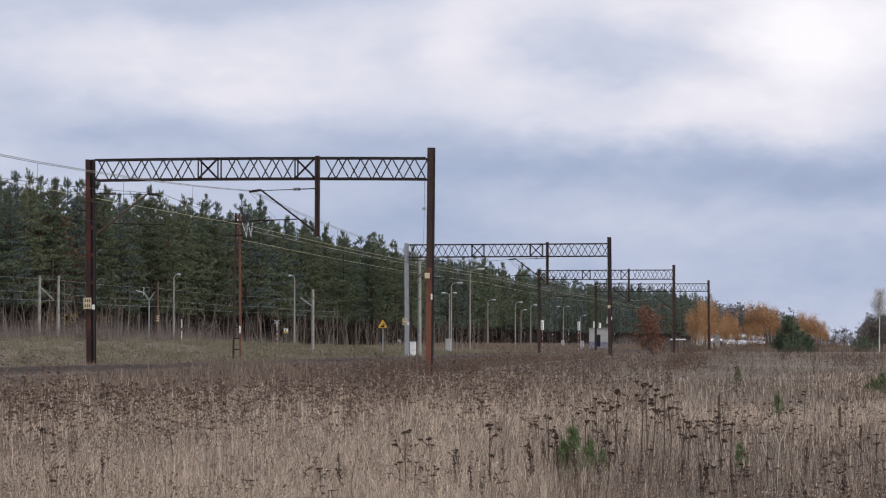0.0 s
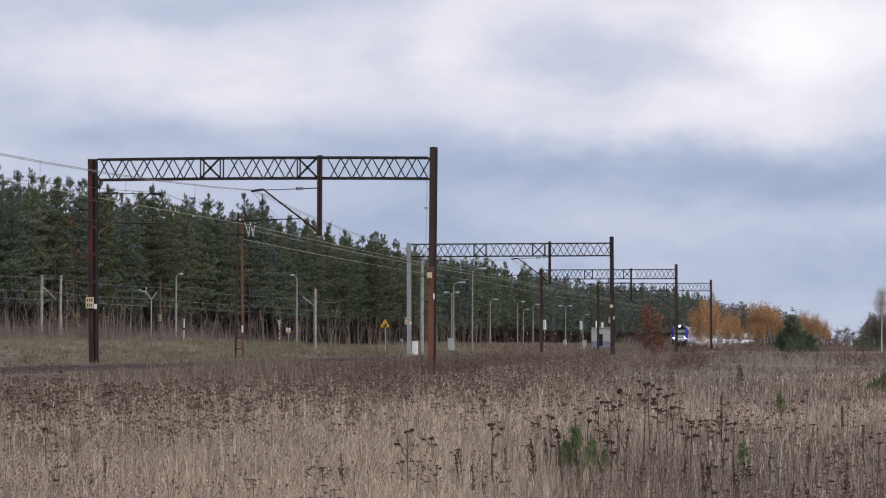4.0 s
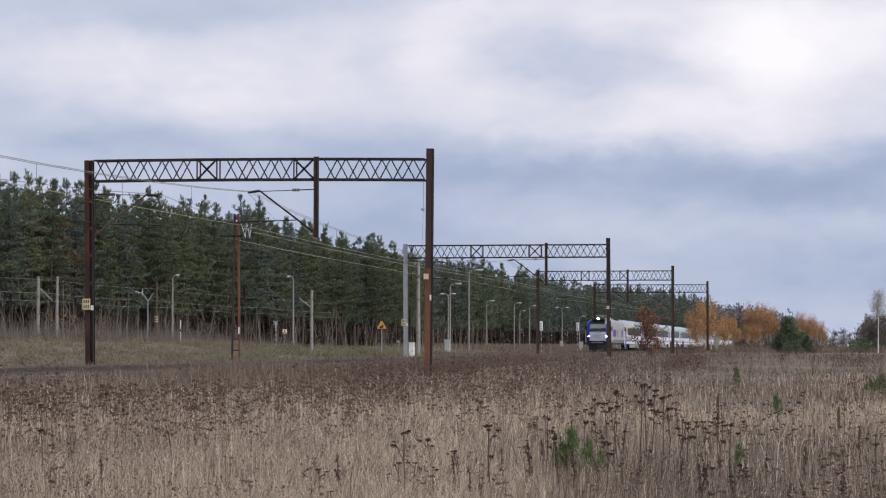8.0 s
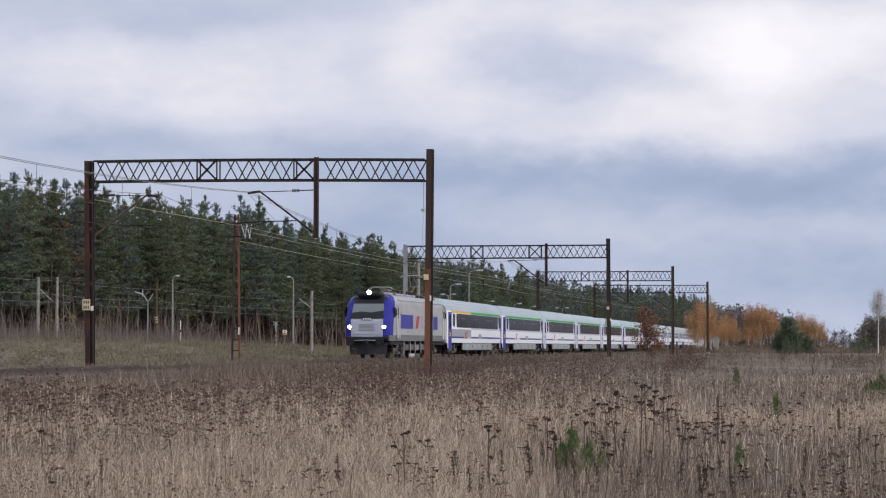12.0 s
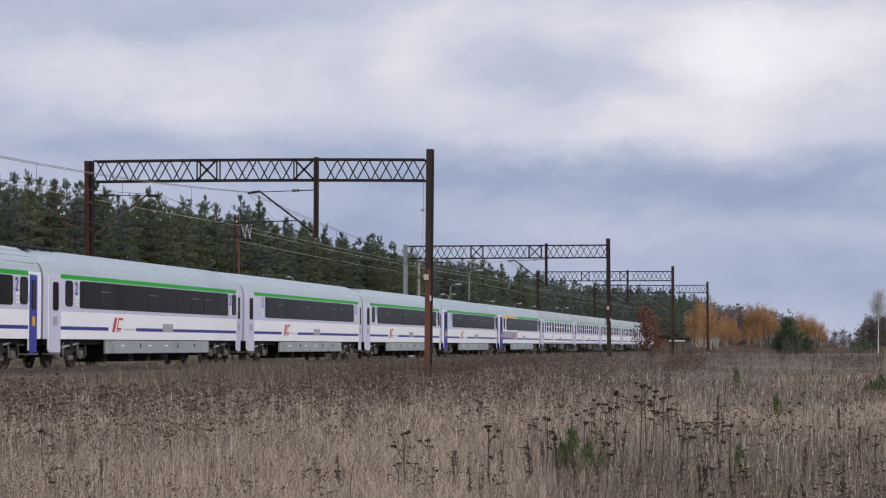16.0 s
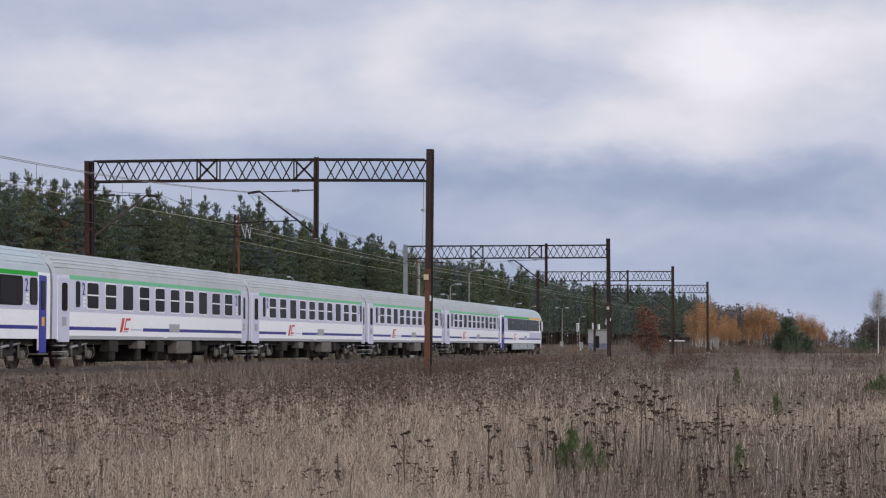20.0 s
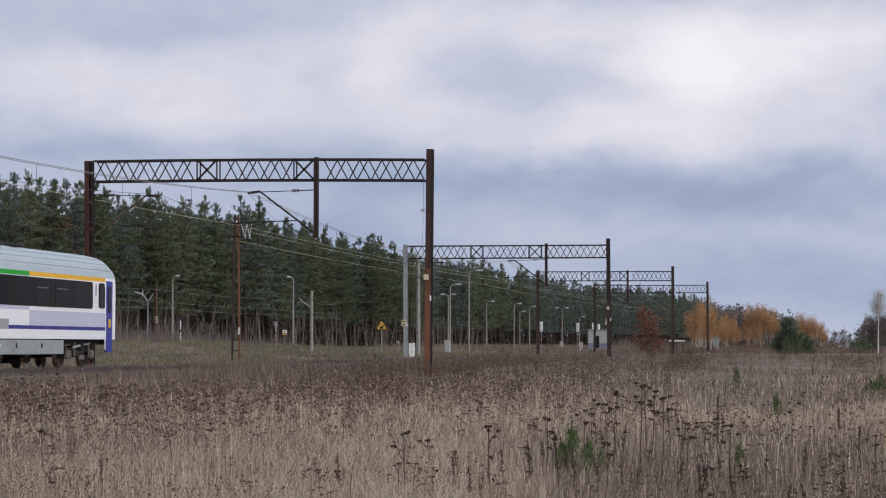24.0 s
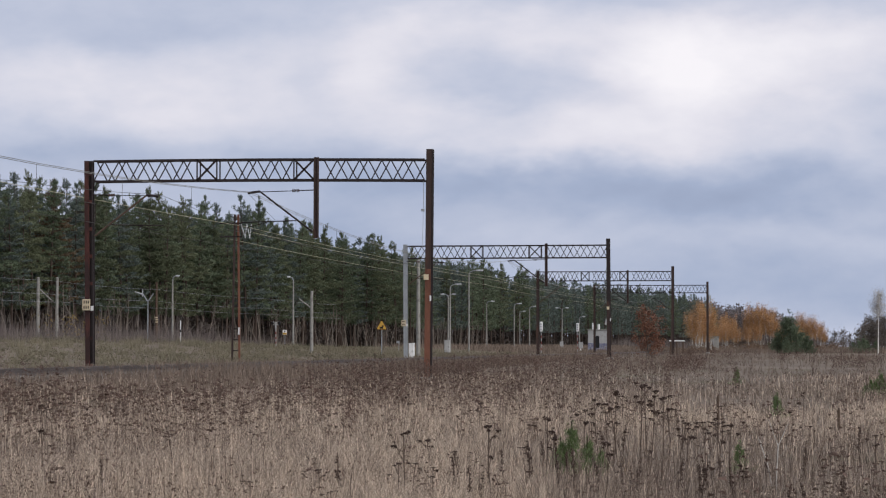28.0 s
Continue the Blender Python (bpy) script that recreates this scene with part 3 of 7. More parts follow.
LOCO_BAND = mat("locomotive_lower_grey", (0.24, 0.24, 0.25), 0.6, 0.1, 0.2, 7, 0.8, 0.05)
LOCO_ROOF = mat("locomotive_black_roof", (0.02, 0.02, 0.026), 0.5, 0, 0.2, 7, 0.8, 0.03)
SCREEN = mat("windscreen_glass", (0.16, 0.19, 0.20), 0.05, 0, 0.1, 1, 0.4, 0, spec=0.9)
LAMP_ON = glow("headlight_glow", (1.0, 0.93, 0.82), 14.0)
TAIL_RED = glow("tail_lamp_glow", (1.0, 0.05, 0.03), 0.5)

COACH_LEN = 26.4
SIDE = ((1.40, 1.0), (1.402, 1.12), (1.405, 1.31), (1.407, 1.43), (1.411, 1.93), (1.412, 2.5), (1.405, 3.03), (1.39, 3.18), (1.345, 3.36), (1.24, 3.58), (1.05, 3.78), (0.78, 3.92), (0.42, 4.015), (0.0, 4.05))


def inset(y):
    e = min(y - 0.5, COACH_LEN + 0.5 - y)
    return 0.15 * (1 - min(1.0, max(0.0, (e - 0.3) / 1.8)))


def skin(y, z):
    """The half width of a coach at a height."""
    for (xa, za), (xb, zb) in zip(SIDE, SIDE[1:]):
        if za <= z <= zb:
            return xa + (xb - xa) * (z - za) / (zb - za) - inset(y)
    return SIDE[0][0] - inset(y)


def panel(y0, y1, z0, z1, side, out=0.012, r=0.08, thick=0.03):
    """A rounded panel on a coach side, out metres proud of the skin."""
    r = min(r, (y1 - y0) / 2.01, (z1 - z0) / 2.01)
    rim = []
    for cy, cz, a0 in ((y1 - r, z1 - r, 0), (y0 + r, z1 - r, 90), (y0 + r, z0 + r, 180), (y1 - r, z0 + r, 270)):
        for k in range(4):
            a = radians(a0 + 30 * k)
            rim.append((cy + r * math.cos(a), cz + r * math.sin(a)))
    n = len(rim)
    g = Geo()
    g.add([(side * (skin(y, z) + out), y, z) for y, z in rim] + [(side * (skin(y, z) + out - thick), y, z) for y, z in rim],
          [tuple(range(n))] + [(i, (i + 1) % n, n + (i + 1) % n, n + i) for i in range(n)])
    return g


def letters(text, size, material, name="class_number"):
    cu = bpy.data.curves.new(name, "FONT")
    cu.body, cu.size, cu.extrude = text, size, 0.004
    ob = bpy.data.objects.new(name, cu)
    scene.collection.objects.link(ob)
    bpy.context.view_layer.update()
    me = bpy.data.meshes.new_from_object(ob.evaluated_get(bpy.context.evaluated_depsgraph_get()))
    bpy.data.objects.remove(ob)
    me.materials.clear()
    me.materials.append(material)
    return me


TWO = letters("2", 0.62, STRIPE_BLUE)
ONE = letters("1", 0.62, STRIPE_BLUE)


def wheel_mesh(r=0.46):
    g = Geo()
    n = 20
    rings = ((-0.065, r + 0.03), (-0.035, r + 0.03), (-0.03, r), (0.065, r - 0.005), (0.065, r - 0.08), (0.03, r - 0.12), (0.03, 0.16), (0.09, 0.13), (0.09, 0.0001))
    for x, q in rings:
        g.v += [(x, q * math.cos(2 * math.pi * i / n), q * math.sin(2 * math.pi * i / n)) for i in range(n)]
    for j in range(len(rings) - 1):
        for i in range(n):
            g.f.append((j * n + i, j * n + (i + 1) % n, (j + 1) * n + (i + 1) % n, (j + 1) * n + i))
            g.m.append(0)
    g.f.append(tuple(range(n)))
    g.m.append(0)
    return g.data("wheel", WHEEL, True)


WHEEL_MESH = wheel_mesh()


def bogie(parent, y, base=2.5, name="bogie"):
    b = Geo()
    for sx in (-1.02, 1.02):
        b.box((sx, y, 0.62), (0.14, base + 0.9, 0.17), 0, 0.03)
        b.box((sx, y, 0.50), (0.16, 1.0, 0.22), 0, 0.04)
    b.box((0, y, 0.68), (2.0, 0.5, 0.2), 0, 0.04)
    ob = part(name, b, UNDER, parent)
    for dy in (-base / 2, base / 2):
        for sx in (-0.76, 0.76):
            part("wheel", WHEEL_MESH, None, ob, at=pose(sx, y + dy, 0.46, 0, 0, 0 if sx > 0 else 180))
        part("axle", Geo().tube((-0.75, y + dy, 0.46), (0.75, y + dy, 0.46), 0.08), UNDER, ob)
        for sx in (-1.08, 1.08):
            part("axle_box", Geo().box((sx, y + dy, 0.47), (0.2, 0.34, 0.3), 0, 0.05), UNDERBOX, ob)
            for q in (-0.32, 0.32):
                g = Geo()
                for k in range(5):
                    g.tube((sx, y + dy + q, 0.50 + k * 0.05), (sx, y + dy + q, 0.53 + k * 0.05), 0.10, 0.075, 10)
                part("coil_spring", g, UNDER, ob)
    for sx in (-1.16, 1.16):
        part("damper", Geo().tube((sx, y - 0.9, 0.72), (sx, y + 0.9, 0.86), 0.05, 0.035), COACH_GREY, ob)
        for dy in (-base / 2, base / 2):
            part("axle_cap", Geo().tube((sx * 1.01, y + dy, 0.47), (sx * 1.04, y + dy, 0.47), 0.10, 0.08, 10), UNDERBOX, ob)
            part("vertical_damper", Geo().tube((sx, y + dy * 0.62, 0.42), (sx, y + dy * 0.6, 0.9), 0.035, 0.05, 8), UNDERBOX, ob)
            part("brake_hose", Geo().path([(sx, y + dy * 1.3, 0.85), (sx * 1.01, y + dy * 1.36, 0.5), (sx, y + dy * 1.2, 0.34)], 0.016, 5), UNDERBOX, ob)
        part("sand_box", Geo().box((sx * 0.97, y + 0.1, 0.36), (0.1, 0.5, 0.16), 0, 0.03), UNDERBOX, ob)
        part("air_spring", Geo().tube((sx * 0.88, y, 0.72), (sx * 0.88, y, 0.98), 0.25, 0.22, 14), RUBBER, ob)
    return ob


def coach(label, doors="blue", front_win=True, rear_win=True, yellow=None, comp=False, roof=None, vents=(), tail=False, ribs=True):
    """An express coach. yellow: the stretch of its length with the first-class stripe."""
    c = thing("passenger_coach", label, "train coach", group="coaches of the express train")
    lil = COACH_LILAC
    end_mat = 1 if comp or doors != "blue" else 0
    green = STRIPE_PALEGREEN if comp else STRIPE_GREEN
    mats = [COACH_WHITE, lil, STRIPE_BLUE, green, STRIPE_YELLOW, roof or ROOF_NEW, COACH_GREY, END_WALL_SHADE]
    cuts = sorted({0.66, 0.92, 1.15, 2.1, 2.6, 7.2, 10.5, 24.8, 25.35, 26.4, 26.6, 26.84, *(yellow or ())})
    droop = {0.66: 0.30, 0.92: 0.09, 26.6: 0.09, 26.84: 0.30}
    g = Geo()
    n = len(SIDE)
    full = [(-x, z) for x, z in SIDE] + [(x, z) for x, z in reversed(SIDE[:-1])]
    for y in cuts:
        d = inset(y)
        g.v += [(math.copysign(max(0.0, abs(x) - (d if z < 3.4 else d * 0.8)), x), y, z - droop.get(y, 0.0) * max(0.0, z - 3.3) / 0.75) for x, z in full]
    w = len(full)
    for j in range(len(cuts) - 1):
        ym = (cuts[j] + cuts[j + 1]) / 2
        for i in range(w - 1):
            zm = (full[i][1] + full[i + 1][1]) / 2
            first = yellow and yellow[0] < ym < yellow[1]
            ends = ym < 2.1 or ym > 25.35
            if zm > 3.18:
                k = 5
            elif ends:
                k = end_mat
            elif zm > 3.03:
                k = 4 if first else 3
            elif zm > 1.93:
                k = 0 if first else 1
            elif 1.31 < zm < 1.43:
                k = 2 if not 7.2 < ym < 10.5 else (6 if first else 0)
            elif zm < 1.12:
                k = 6 if comp else 0
            else:
                k = (6 if yellow[0] < 5 else 1) if first and zm > 1.43 else 0
            g.f.append((j * w + i, j * w + i + 1, (j + 1) * w + i + 1, (j + 1) * w + i))
            g.m.append(k)
    for j, rev in ((0, False), (len(cuts) - 1, True)):
        g.f.append(tuple(j * w + i for i in range(w)))
        g.m.append(7)
    part("body", g, mats, c)
    for x, z in () if not ribs else ((1.30, 3.47), (1.16, 3.68), (0.93, 3.86), (0.62, 3.97)) if not comp else ((1.32, 3.43), (1.25, 3.57), (1.15, 3.69), (1.02, 3.80), (0.86, 3.89)):
        for s in (-1, 1):
            part("roof_rib", Geo().path([(s * (x - 0.8 * inset(y)), y, z - 0.006) for y in (1.0, 2.6, 24.8, 26.4)], 0.017, 5), roof or ROOF_NEW, c)
    for y in vents:
        for dx in (-0.5, 0.5):
            part("roof_vent", Geo().box((dx, y, 4.05), (0.45, 0.5, 0.12), 0, 0.04), UNDER, c)
    door_mat = {"blue": COACH_BLUE, "lilac": COACH_LILAC}[doors]
    for side in (1, -1):
        for y0, y1 in ((1.15, 2.05), (25.42, 26.34)):
            ym = (y0 + y1) / 2
            d = part("door", panel(y0, y1, 0.90 if comp else 0.55, 3.08, side, 0.03, 0.05, 0.06), door_mat, c, "royal blue entrance door" if doors == "blue" else "lilac-grey entrance door")
            part("door_window", panel(ym - 0.2, ym + 0.24, 1.95, 2.9, side, 0.042, 0.1, 0.02), TINTED, d)
            if doors == "blue":
                part("door_notice", panel(ym - 0.16, ym + 0.16, 1.42, 1.72, side, 0.042, 0.02, 0.02), DOOR_MARK, d)
            else:
                part("door_notice", panel(ym - 0.16, ym + 0.16, 1.45, 1.75, side, 0.042, 0.02, 0.02), COACH_GREY, d)
            part("door_frame", panel(y0 - 0.07, y0 - 0.02, 0.95 if comp else 0.62, 3.1, side, 0.025, 0.02, 0.05), COACH_WHITE, d)
            part("door_step", Geo().box((side * (1.30 - inset(ym)), ym, 0.5), (0.3, 1.0, 0.05), 0, 0.01), UNDERBOX, d)
            if comp:
                for zs in (0.36, 0.57):
                    part("step_tread", Geo().box((side * (1.28 - inset(ym)), ym, zs), (0.3, 0.7, 0.035), 0, 0.008), SKIRT, d)
                part("step_board", Geo().box((side * (1.25 - inset(ym)), ym, 0.78), (0.3, 0.75, 0.04), 0, 0.01), COACH_GREY, d)
        if comp:
            for k in range(10):
                y0 = 3.85 + 2.05 * k
                fr = part("window", panel(y0 - 0.05, y0 + 1.27, 2.03, 3.0, side, 0.012, 0.12), COACH_WHITE, c)
                part("pane", panel(y0, y0 + 1.22, 2.08, 2.96, side, 0.02, 0.1), TINTED_PANE, fr)
                if k not in (2, 7):
                    part("vent_bar", panel(y0, y0 + 1.22, 2.51, 2.56, side, 0.03, 0.01), COACH_WHITE, fr)
            for y0 in (2.62, 24.6):
                part("small_window", panel(y0, y0 + 0.46, 2.1, 2.98, side, 0.016, 0.1), TINTED_PANE, c)
        else:
            band = part("window_band", panel(3.95, 23.75, 2.06, 3.0, side, 0.014, 0.14), TINTED, c, "long strip of dark tinted windows")
            for k in range(10):
                y0 = 4.2 + 1.95 * k
                pn = part("pane", panel(y0, y0 + 1.35, 2.12, 2.95, side, 0.019, 0.06, 0.01), TINTED_PANE, band)
                if k in (1, 4, 7, 8):
                    part("vent_rail", panel(y0 + 0.1, y0 + 1.25, 2.66, 2.69, side, 0.024, 0.01, 0.01), UNDERBOX, pn)
            for on, y0 in ((front_win, 2.45), (rear_win, 24.42)):
                if on:
                    part("small_window", panel(y0, y0 + 0.76, 2.1, 2.98, side, 0.016 if y0 < 5 else 0.03, 0.16, 0.05), TINTED, c)
        for y0, first in ((3.62 if front_win and not comp else 3.5, yellow and yellow[0] < 5), (24.3 if comp else 24.15 if rear_win else 24.4, yellow and yellow[1] > 20)):
            tw = part("class_number", ONE if first else TWO, None, c, at=pose(side * (skin(y0, 2.6) + 0.016), y0 - 0.22 * side, 2.52, 90, 0, 90 * side))
            for k in range(3):
                part("pictogram_bar", panel(y0 - 0.12, y0 + 0.14, 2.12 + k * 0.13, 2.2 + k * 0.13, side, 0.014, 0.02, 0.01), COACH_WHITE, c)
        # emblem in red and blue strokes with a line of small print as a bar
        lo, hi = 1.26, 1.78
        g = Geo()
        q = (7.6, lo), (7.9, lo), (8.2, hi), (7.9, hi)
        g.add([(side * (skin(8, z) + 0.008), y, z) for y, z in q], [(0, 1, 2, 3)])
        em = part("emblem", g, LOGO_RED, c, "red slanted emblem")
        slant = lambda y, z: (side * (skin(8, z) + 0.009), y + (z - lo) * 0.58, z)
        for nm, y0, y1, z0, z1 in (("emblem_stroke", 8.05, 8.17, 1.34, 1.78), ("emblem_top", 8.17, 8.62, 1.70, 1.78), ("emblem_foot", 8.17, 8.62, 1.34, 1.42)):
            part(nm, Geo().add([slant(y0, z0), slant(y1, z0), slant(y1, z1), slant(y0, z1)], [(0, 1, 2, 3)]), LOGO_RED, em)
        part("emblem_line", panel(8.05, 8.6, 1.27, 1.31, side, 0.01, 0.01, 0.008), COACH_GREY, em)
        part("print_bar", panel(9.0, 10.3, 1.34, 1.40, side, 0.009, 0.01, 0.008), COACH_LILAC, em)
        part("grille", panel(14.0, 15.4, 1.30, 1.62, side, 0.009, 0.02, 0.01), COACH_GREY, c)
        part("print_patch", panel(13.2, 13.7, 1.08, 1.2, side, 0.012, 0.01, 0.006), COACH_WHITE, c)
        if not comp:
            sk = part("skirt_box", Geo().box((side * 1.33, 13.9, 0.73), (0.1, 13.8, 0.48), 0, 0.02), SKIRT, c, "dusty grey equipment skirt")
            for y, h in ((9.0, 0.05), (11.2, 0.16), (12.4, 0.05), (14.6, 0.05), (16.2, 0.18), (18.6, 0.14)):
                part("latch", Geo().box((side * 1.385, y, 0.78), (0.012, 0.35 if h < 0.1 else 0.12, h)), COACH_WHITE if h < 0.1 else UNDER, sk)
        else:
            for y, ln, h in ((7.0, 1.0, 0.42), (10.4, 0.9, 0.3), (12.9, 0.9, 0.42), (16.2, 2.2, 0.5), (18.2, 0.5, 0.42)):
                part("equipment_box", Geo().box((side * 1.2, y, 0.96 - h / 2), (0.4, ln, h), 0, 0.03), UNDERBOX if ln > 1.5 or h < 0.35 else UNDER, c)
            part("air_tank", Geo().tube((side * 0.95, 19.3, 0.7), (side * 0.95, 20.6, 0.7), 0.2, None, 14), UNDER, c)
        for y, tip in ((0.78, 0.56), (26.7, 26.94)):
            part("buffer", Geo().tube((side * 0.875, y, 1.06), (side * 0.875, tip, 1.06), 0.11, None, 12).tube((side * 0.875, tip, 1.06), (side * 0.875, tip + (0.05 if tip < 1 else -0.05), 1.06), 0.23, None, 14), UNDER, c)
    part("underframe", Geo().box((0, 13.75, 0.90), (2.3, 25.4, 0.18), 0, 0.02), UNDER, c)
    for y, s in ((8.2, 0.5), (11.3, 0.7), (13.6, 0.5), (15.6, 0.8), (18.4, 0.5)):
        part("brake_gear", Geo().box((0.3, y, 0.5), (1.4, s, 0.62), 0, 0.08), UNDER, c)
    for y in (0.6, 26.9):
        part("gangway_bellows", Geo().box((0, y, 2.2), (1.25, 0.1, 2.4), 0, 0.04), RUBBER, c)
    if tail:
        for sx in (-1.0, 1.0):
            part("tail_lamp", Geo().tube((sx, 26.82, 1.35), (sx, 26.89, 1.35), 0.08, None, 12), TAIL_RED, c)
    for y in (3.7, 23.3):
        bogie(c, y)
    return c


LOCO_REAL, LOCO_NOSE = 19.8, 1.0      # the buffers stand this far ahead of the train's zero


def locomotive():
    t = thing("electric_locomotive", "silver-grey and blue electric locomotive with lit headlights", "locomotive")
    L = LOCO_REAL + LOCO_NOSE + 0.4
    rows = ((1.08, 0.62, 1.44), (1.40, 0.56, 1.50), (1.75, 0.58, 1.50), (2.25, 0.68, 1.50), (2.42, 0.76, 1.50), (2.85, 1.00, 1.495), (3.28, 1.26, 1.47), (3.46, 1.40, 1.42), (3.66, 1.62, 1.28), (3.80, 2.0, 1.02), (3.84, 2.4, 0.6))
    g = Geo()
    ring = 0
    for z, yf, ws in rows:
        k = ws / 1.5
        half = [(0.0, yf), (0.95 * k, yf + 0.03), (1.14 * k, yf + 0.10), (1.30 * k, yf + 0.30), (1.44 * k, yf + 0.75), (ws, 2.45), (ws, 4.3), (ws, L / 2)]
        pts = half + [(x, L - y) for x, y in reversed(half[:-1])]
        pts = pts + [(-x, y) for x, y in reversed(pts[1:-1])]
        ring = len(pts)
        g.v += [(x, y, z) for x, y in pts]
    for j in range(len(rows) - 1):
        zm = (rows[j][0] + rows[j + 1][0]) / 2
        for i in range(ring):
            a, b = j * ring + i, j * ring + (i + 1) % ring
            ym = min((g.v[a][1] + g.v[b][1]) / 2, L - (g.v[a][1] + g.v[b][1]) / 2)
            xm = abs(g.v[a][0] + g.v[b][0]) / 2
            if ym < 1.12 + max(0.0, zm - 1.4) * 0.5:
                if xm < 0.98 and zm < 2.4:
                    k = 1
                elif xm < 0.98:
                    k = 3
                elif zm > 3.5 and xm < 1.0:
                    k = 3
                else:
                    k = 2
            elif zm > 3.6:
                k = 4
            elif zm < 1.4:
                k = 5
            else:
                k = 0
            g.f.append((a, b, b + ring, a + ring))
            g.m.append(k)
    g.f.append(tuple(range((len(rows) - 1) * ring, len(rows) * ring)))
    g.m.append(4)
    part("body", g, [LOCO_GREY, LOCO_FACE, COACH_BLUE, LOCO_ROOF, COACH_GREY, LOCO_BAND], t)
    for end in (0, 1):
        m = pose(0, 0, 0) if end == 0 else pose(0, L, 0, 0, 0, 180)
        # windscreen leaning back
        g = Geo()
        q = ((-0.98, 2.42), (0.98, 2.42), (0.90, 3.26), (-0.90, 3.26))
        yf = lambda z: 0.76 + (z - 2.42) * 0.565 - 0.01
        g.add([(x, yf(z), z) for x, z in q] + [(x, yf(z) + 0.03, z) for x, z in q], [(0, 1, 2, 3), (0, 1, 5, 4), (1, 2, 6, 5), (2, 3, 7, 6), (3, 0, 4, 7)])
        ws = part("windscreen", g, SCREEN, t, "wide leaning windscreen", m)
        g = Geo()
        q = ((-1.0, 2.38), (1.0, 2.38), (0.92, 2.86), (0.2, 2.74), (-0.4, 2.80), (-0.96, 2.72))
        g.add([(x, yf(z) - 0.012, z) for x, z in q], [tuple(range(6))])
        part("dashboard_shade", g, LOCO_ROOF, ws)
        for x0, x1 in ((-0.5, 0.15), (0.1, 0.75)):
            part("wiper", Geo().tube((x0, yf(2.42) - 0.03, 2.42), (x1, yf(2.85) - 0.03, 2.72), 0.014, None, 5), BLACK, ws)
        part("number_frame", Geo().box((0, 0.66, 2.36), (0.62, 0.03, 0.16), 0, 0.02), LOCO_ROOF, t, at=m)
        for k in range(4):
            part("character_bar", Geo().box((-0.21 + 0.14 * k, 0.635, 2.36), (0.07, 0.02, 0.11)), COACH_WHITE, t, at=m)
        # face panel, louvres and lamps
        g = Geo()
        q = ((-0.96, 2.32), (-0.62, 2.16), (0.62, 2.16), (0.96, 2.32), (0.88, 1.46), (-0.88, 1.46))
        g.add([(x, 0.545, z) for x, z in q] + [(x, 0.60, z) for x, z in q], [tuple(range(6))] + [(i, (i + 1) % 6, 6 + (i + 1) % 6, 6 + i) for i in range(6)])
        fp = part("face_panel", g, LOCO_FACE, t, "light lilac-grey front panel", m)
        for k in range(5):
            part("louvre", Geo().box((0, 0.535, 1.68 + 0.085 * k), (0.95, 0.03, 0.022)), LOCO_BAND, fp)
        for sx in (-1.03, 1.03):
            part("lamp_housing", Geo().tube((sx, 0.72, 1.86), (sx, 0.55, 1.86), 0.15, 0.14, 16), LOCO_ROOF, t, at=m)
            # headlight disc drawn larger, so that it takes in the lamp's bloom
            part("headlight", Geo().tube((sx, 0.56, 1.88), (sx, 0.535, 1.88), 0.105, None, 16), LAMP_ON if end == 0 else LAMPGLASS, t, "lit round headlight" if end == 0 else "", at=m)
            part("buffer", Geo().tube((sx * 0.85, 0.6, 1.06), (sx * 0.85, 0.06, 1.06), 0.12, None, 12).tube((sx * 0.85, 0.05, 1.06), (sx * 0.85, 0.0, 1.06), 0.25, 0.24, 14), BLACK, t, at=m)
            part("mirror", Geo().box((sx * 1.5, 1.75, 2.75), (0.08, 0.12, 0.4), 0, 0.03), LOCO_ROOF, t, at=m)
            part("cab_window", Geo().box((sx * 1.40, 1.75, 2.75), (0.06, 0.4, 0.62), 0, 0.02), TINTED, t, at=m)
            part("cab_door", Geo().box((sx * 1.462, 2.45, 2.2), (0.03, 0.62, 2.0), 0, 0.01), LOCO_GREY, t, at=m)
            part("door_window", Geo().box((sx * 1.468, 2.45, 2.75), (0.034, 0.28, 0.62), 0, 0.008), TINTED, t, at=m)
            for yy in (2.08, 2.82):
                part("handrail", Geo().tube((sx * 1.52, yy, 1.2), (sx * 1.52, yy, 2.6), 0.018, None, 6), COACH_WHITE, t, at=m)
        part("top_lamp_pod", Geo().box((0, 1.72, 3.82), (1.5, 0.9, 0.38), 0, 0.13), LOCO_ROOF, t, at=m)
        # roof lamp disc is oversize for its bloom too
        part("top_lamp", Geo().tube((0, 1.28, 3.93), (0, 1.25, 3.93), 0.13, None, 16), LAMP_ON if end == 0 else LAMPGLASS, t, "lit lamp on the roof edge" if end == 0 else "", at=m)
        g = Geo()
        g.box((0, 0.78, 1.24), (2.6, 0.40, 0.36), 0, 0.12)
        part("front_bumper", g, LOCO_ROOF, t, at=m)
        g = Geo()
        for x0, x1 in ((-1.15, 0), (0, 1.15)):
            a0, a1 = 0.95 - 0.2 * (1 - abs(x0) / 1.15), 0.95 - 0.2 * (1 - abs(x1) / 1.15)
            g.add([(x0 * 0.92, a0, 0.27), (x1 * 0.92, a1, 0.27), (x1, a1 + 0.1, 0.98), (x0, a0 + 0.1, 0.98), (x0 * 0.92, a0 + 0.08, 0.27), (x1 * 0.92, a1 + 0.08, 0.27), (x1, a1 + 0.18, 0.98), (x0, a0 + 0.18, 0.98)],
                  [(0, 1, 2, 3), (4, 5, 6, 7), (0, 1, 5, 4), (2, 3, 7, 6), (0, 3, 7, 4), (1, 2, 6, 5)])
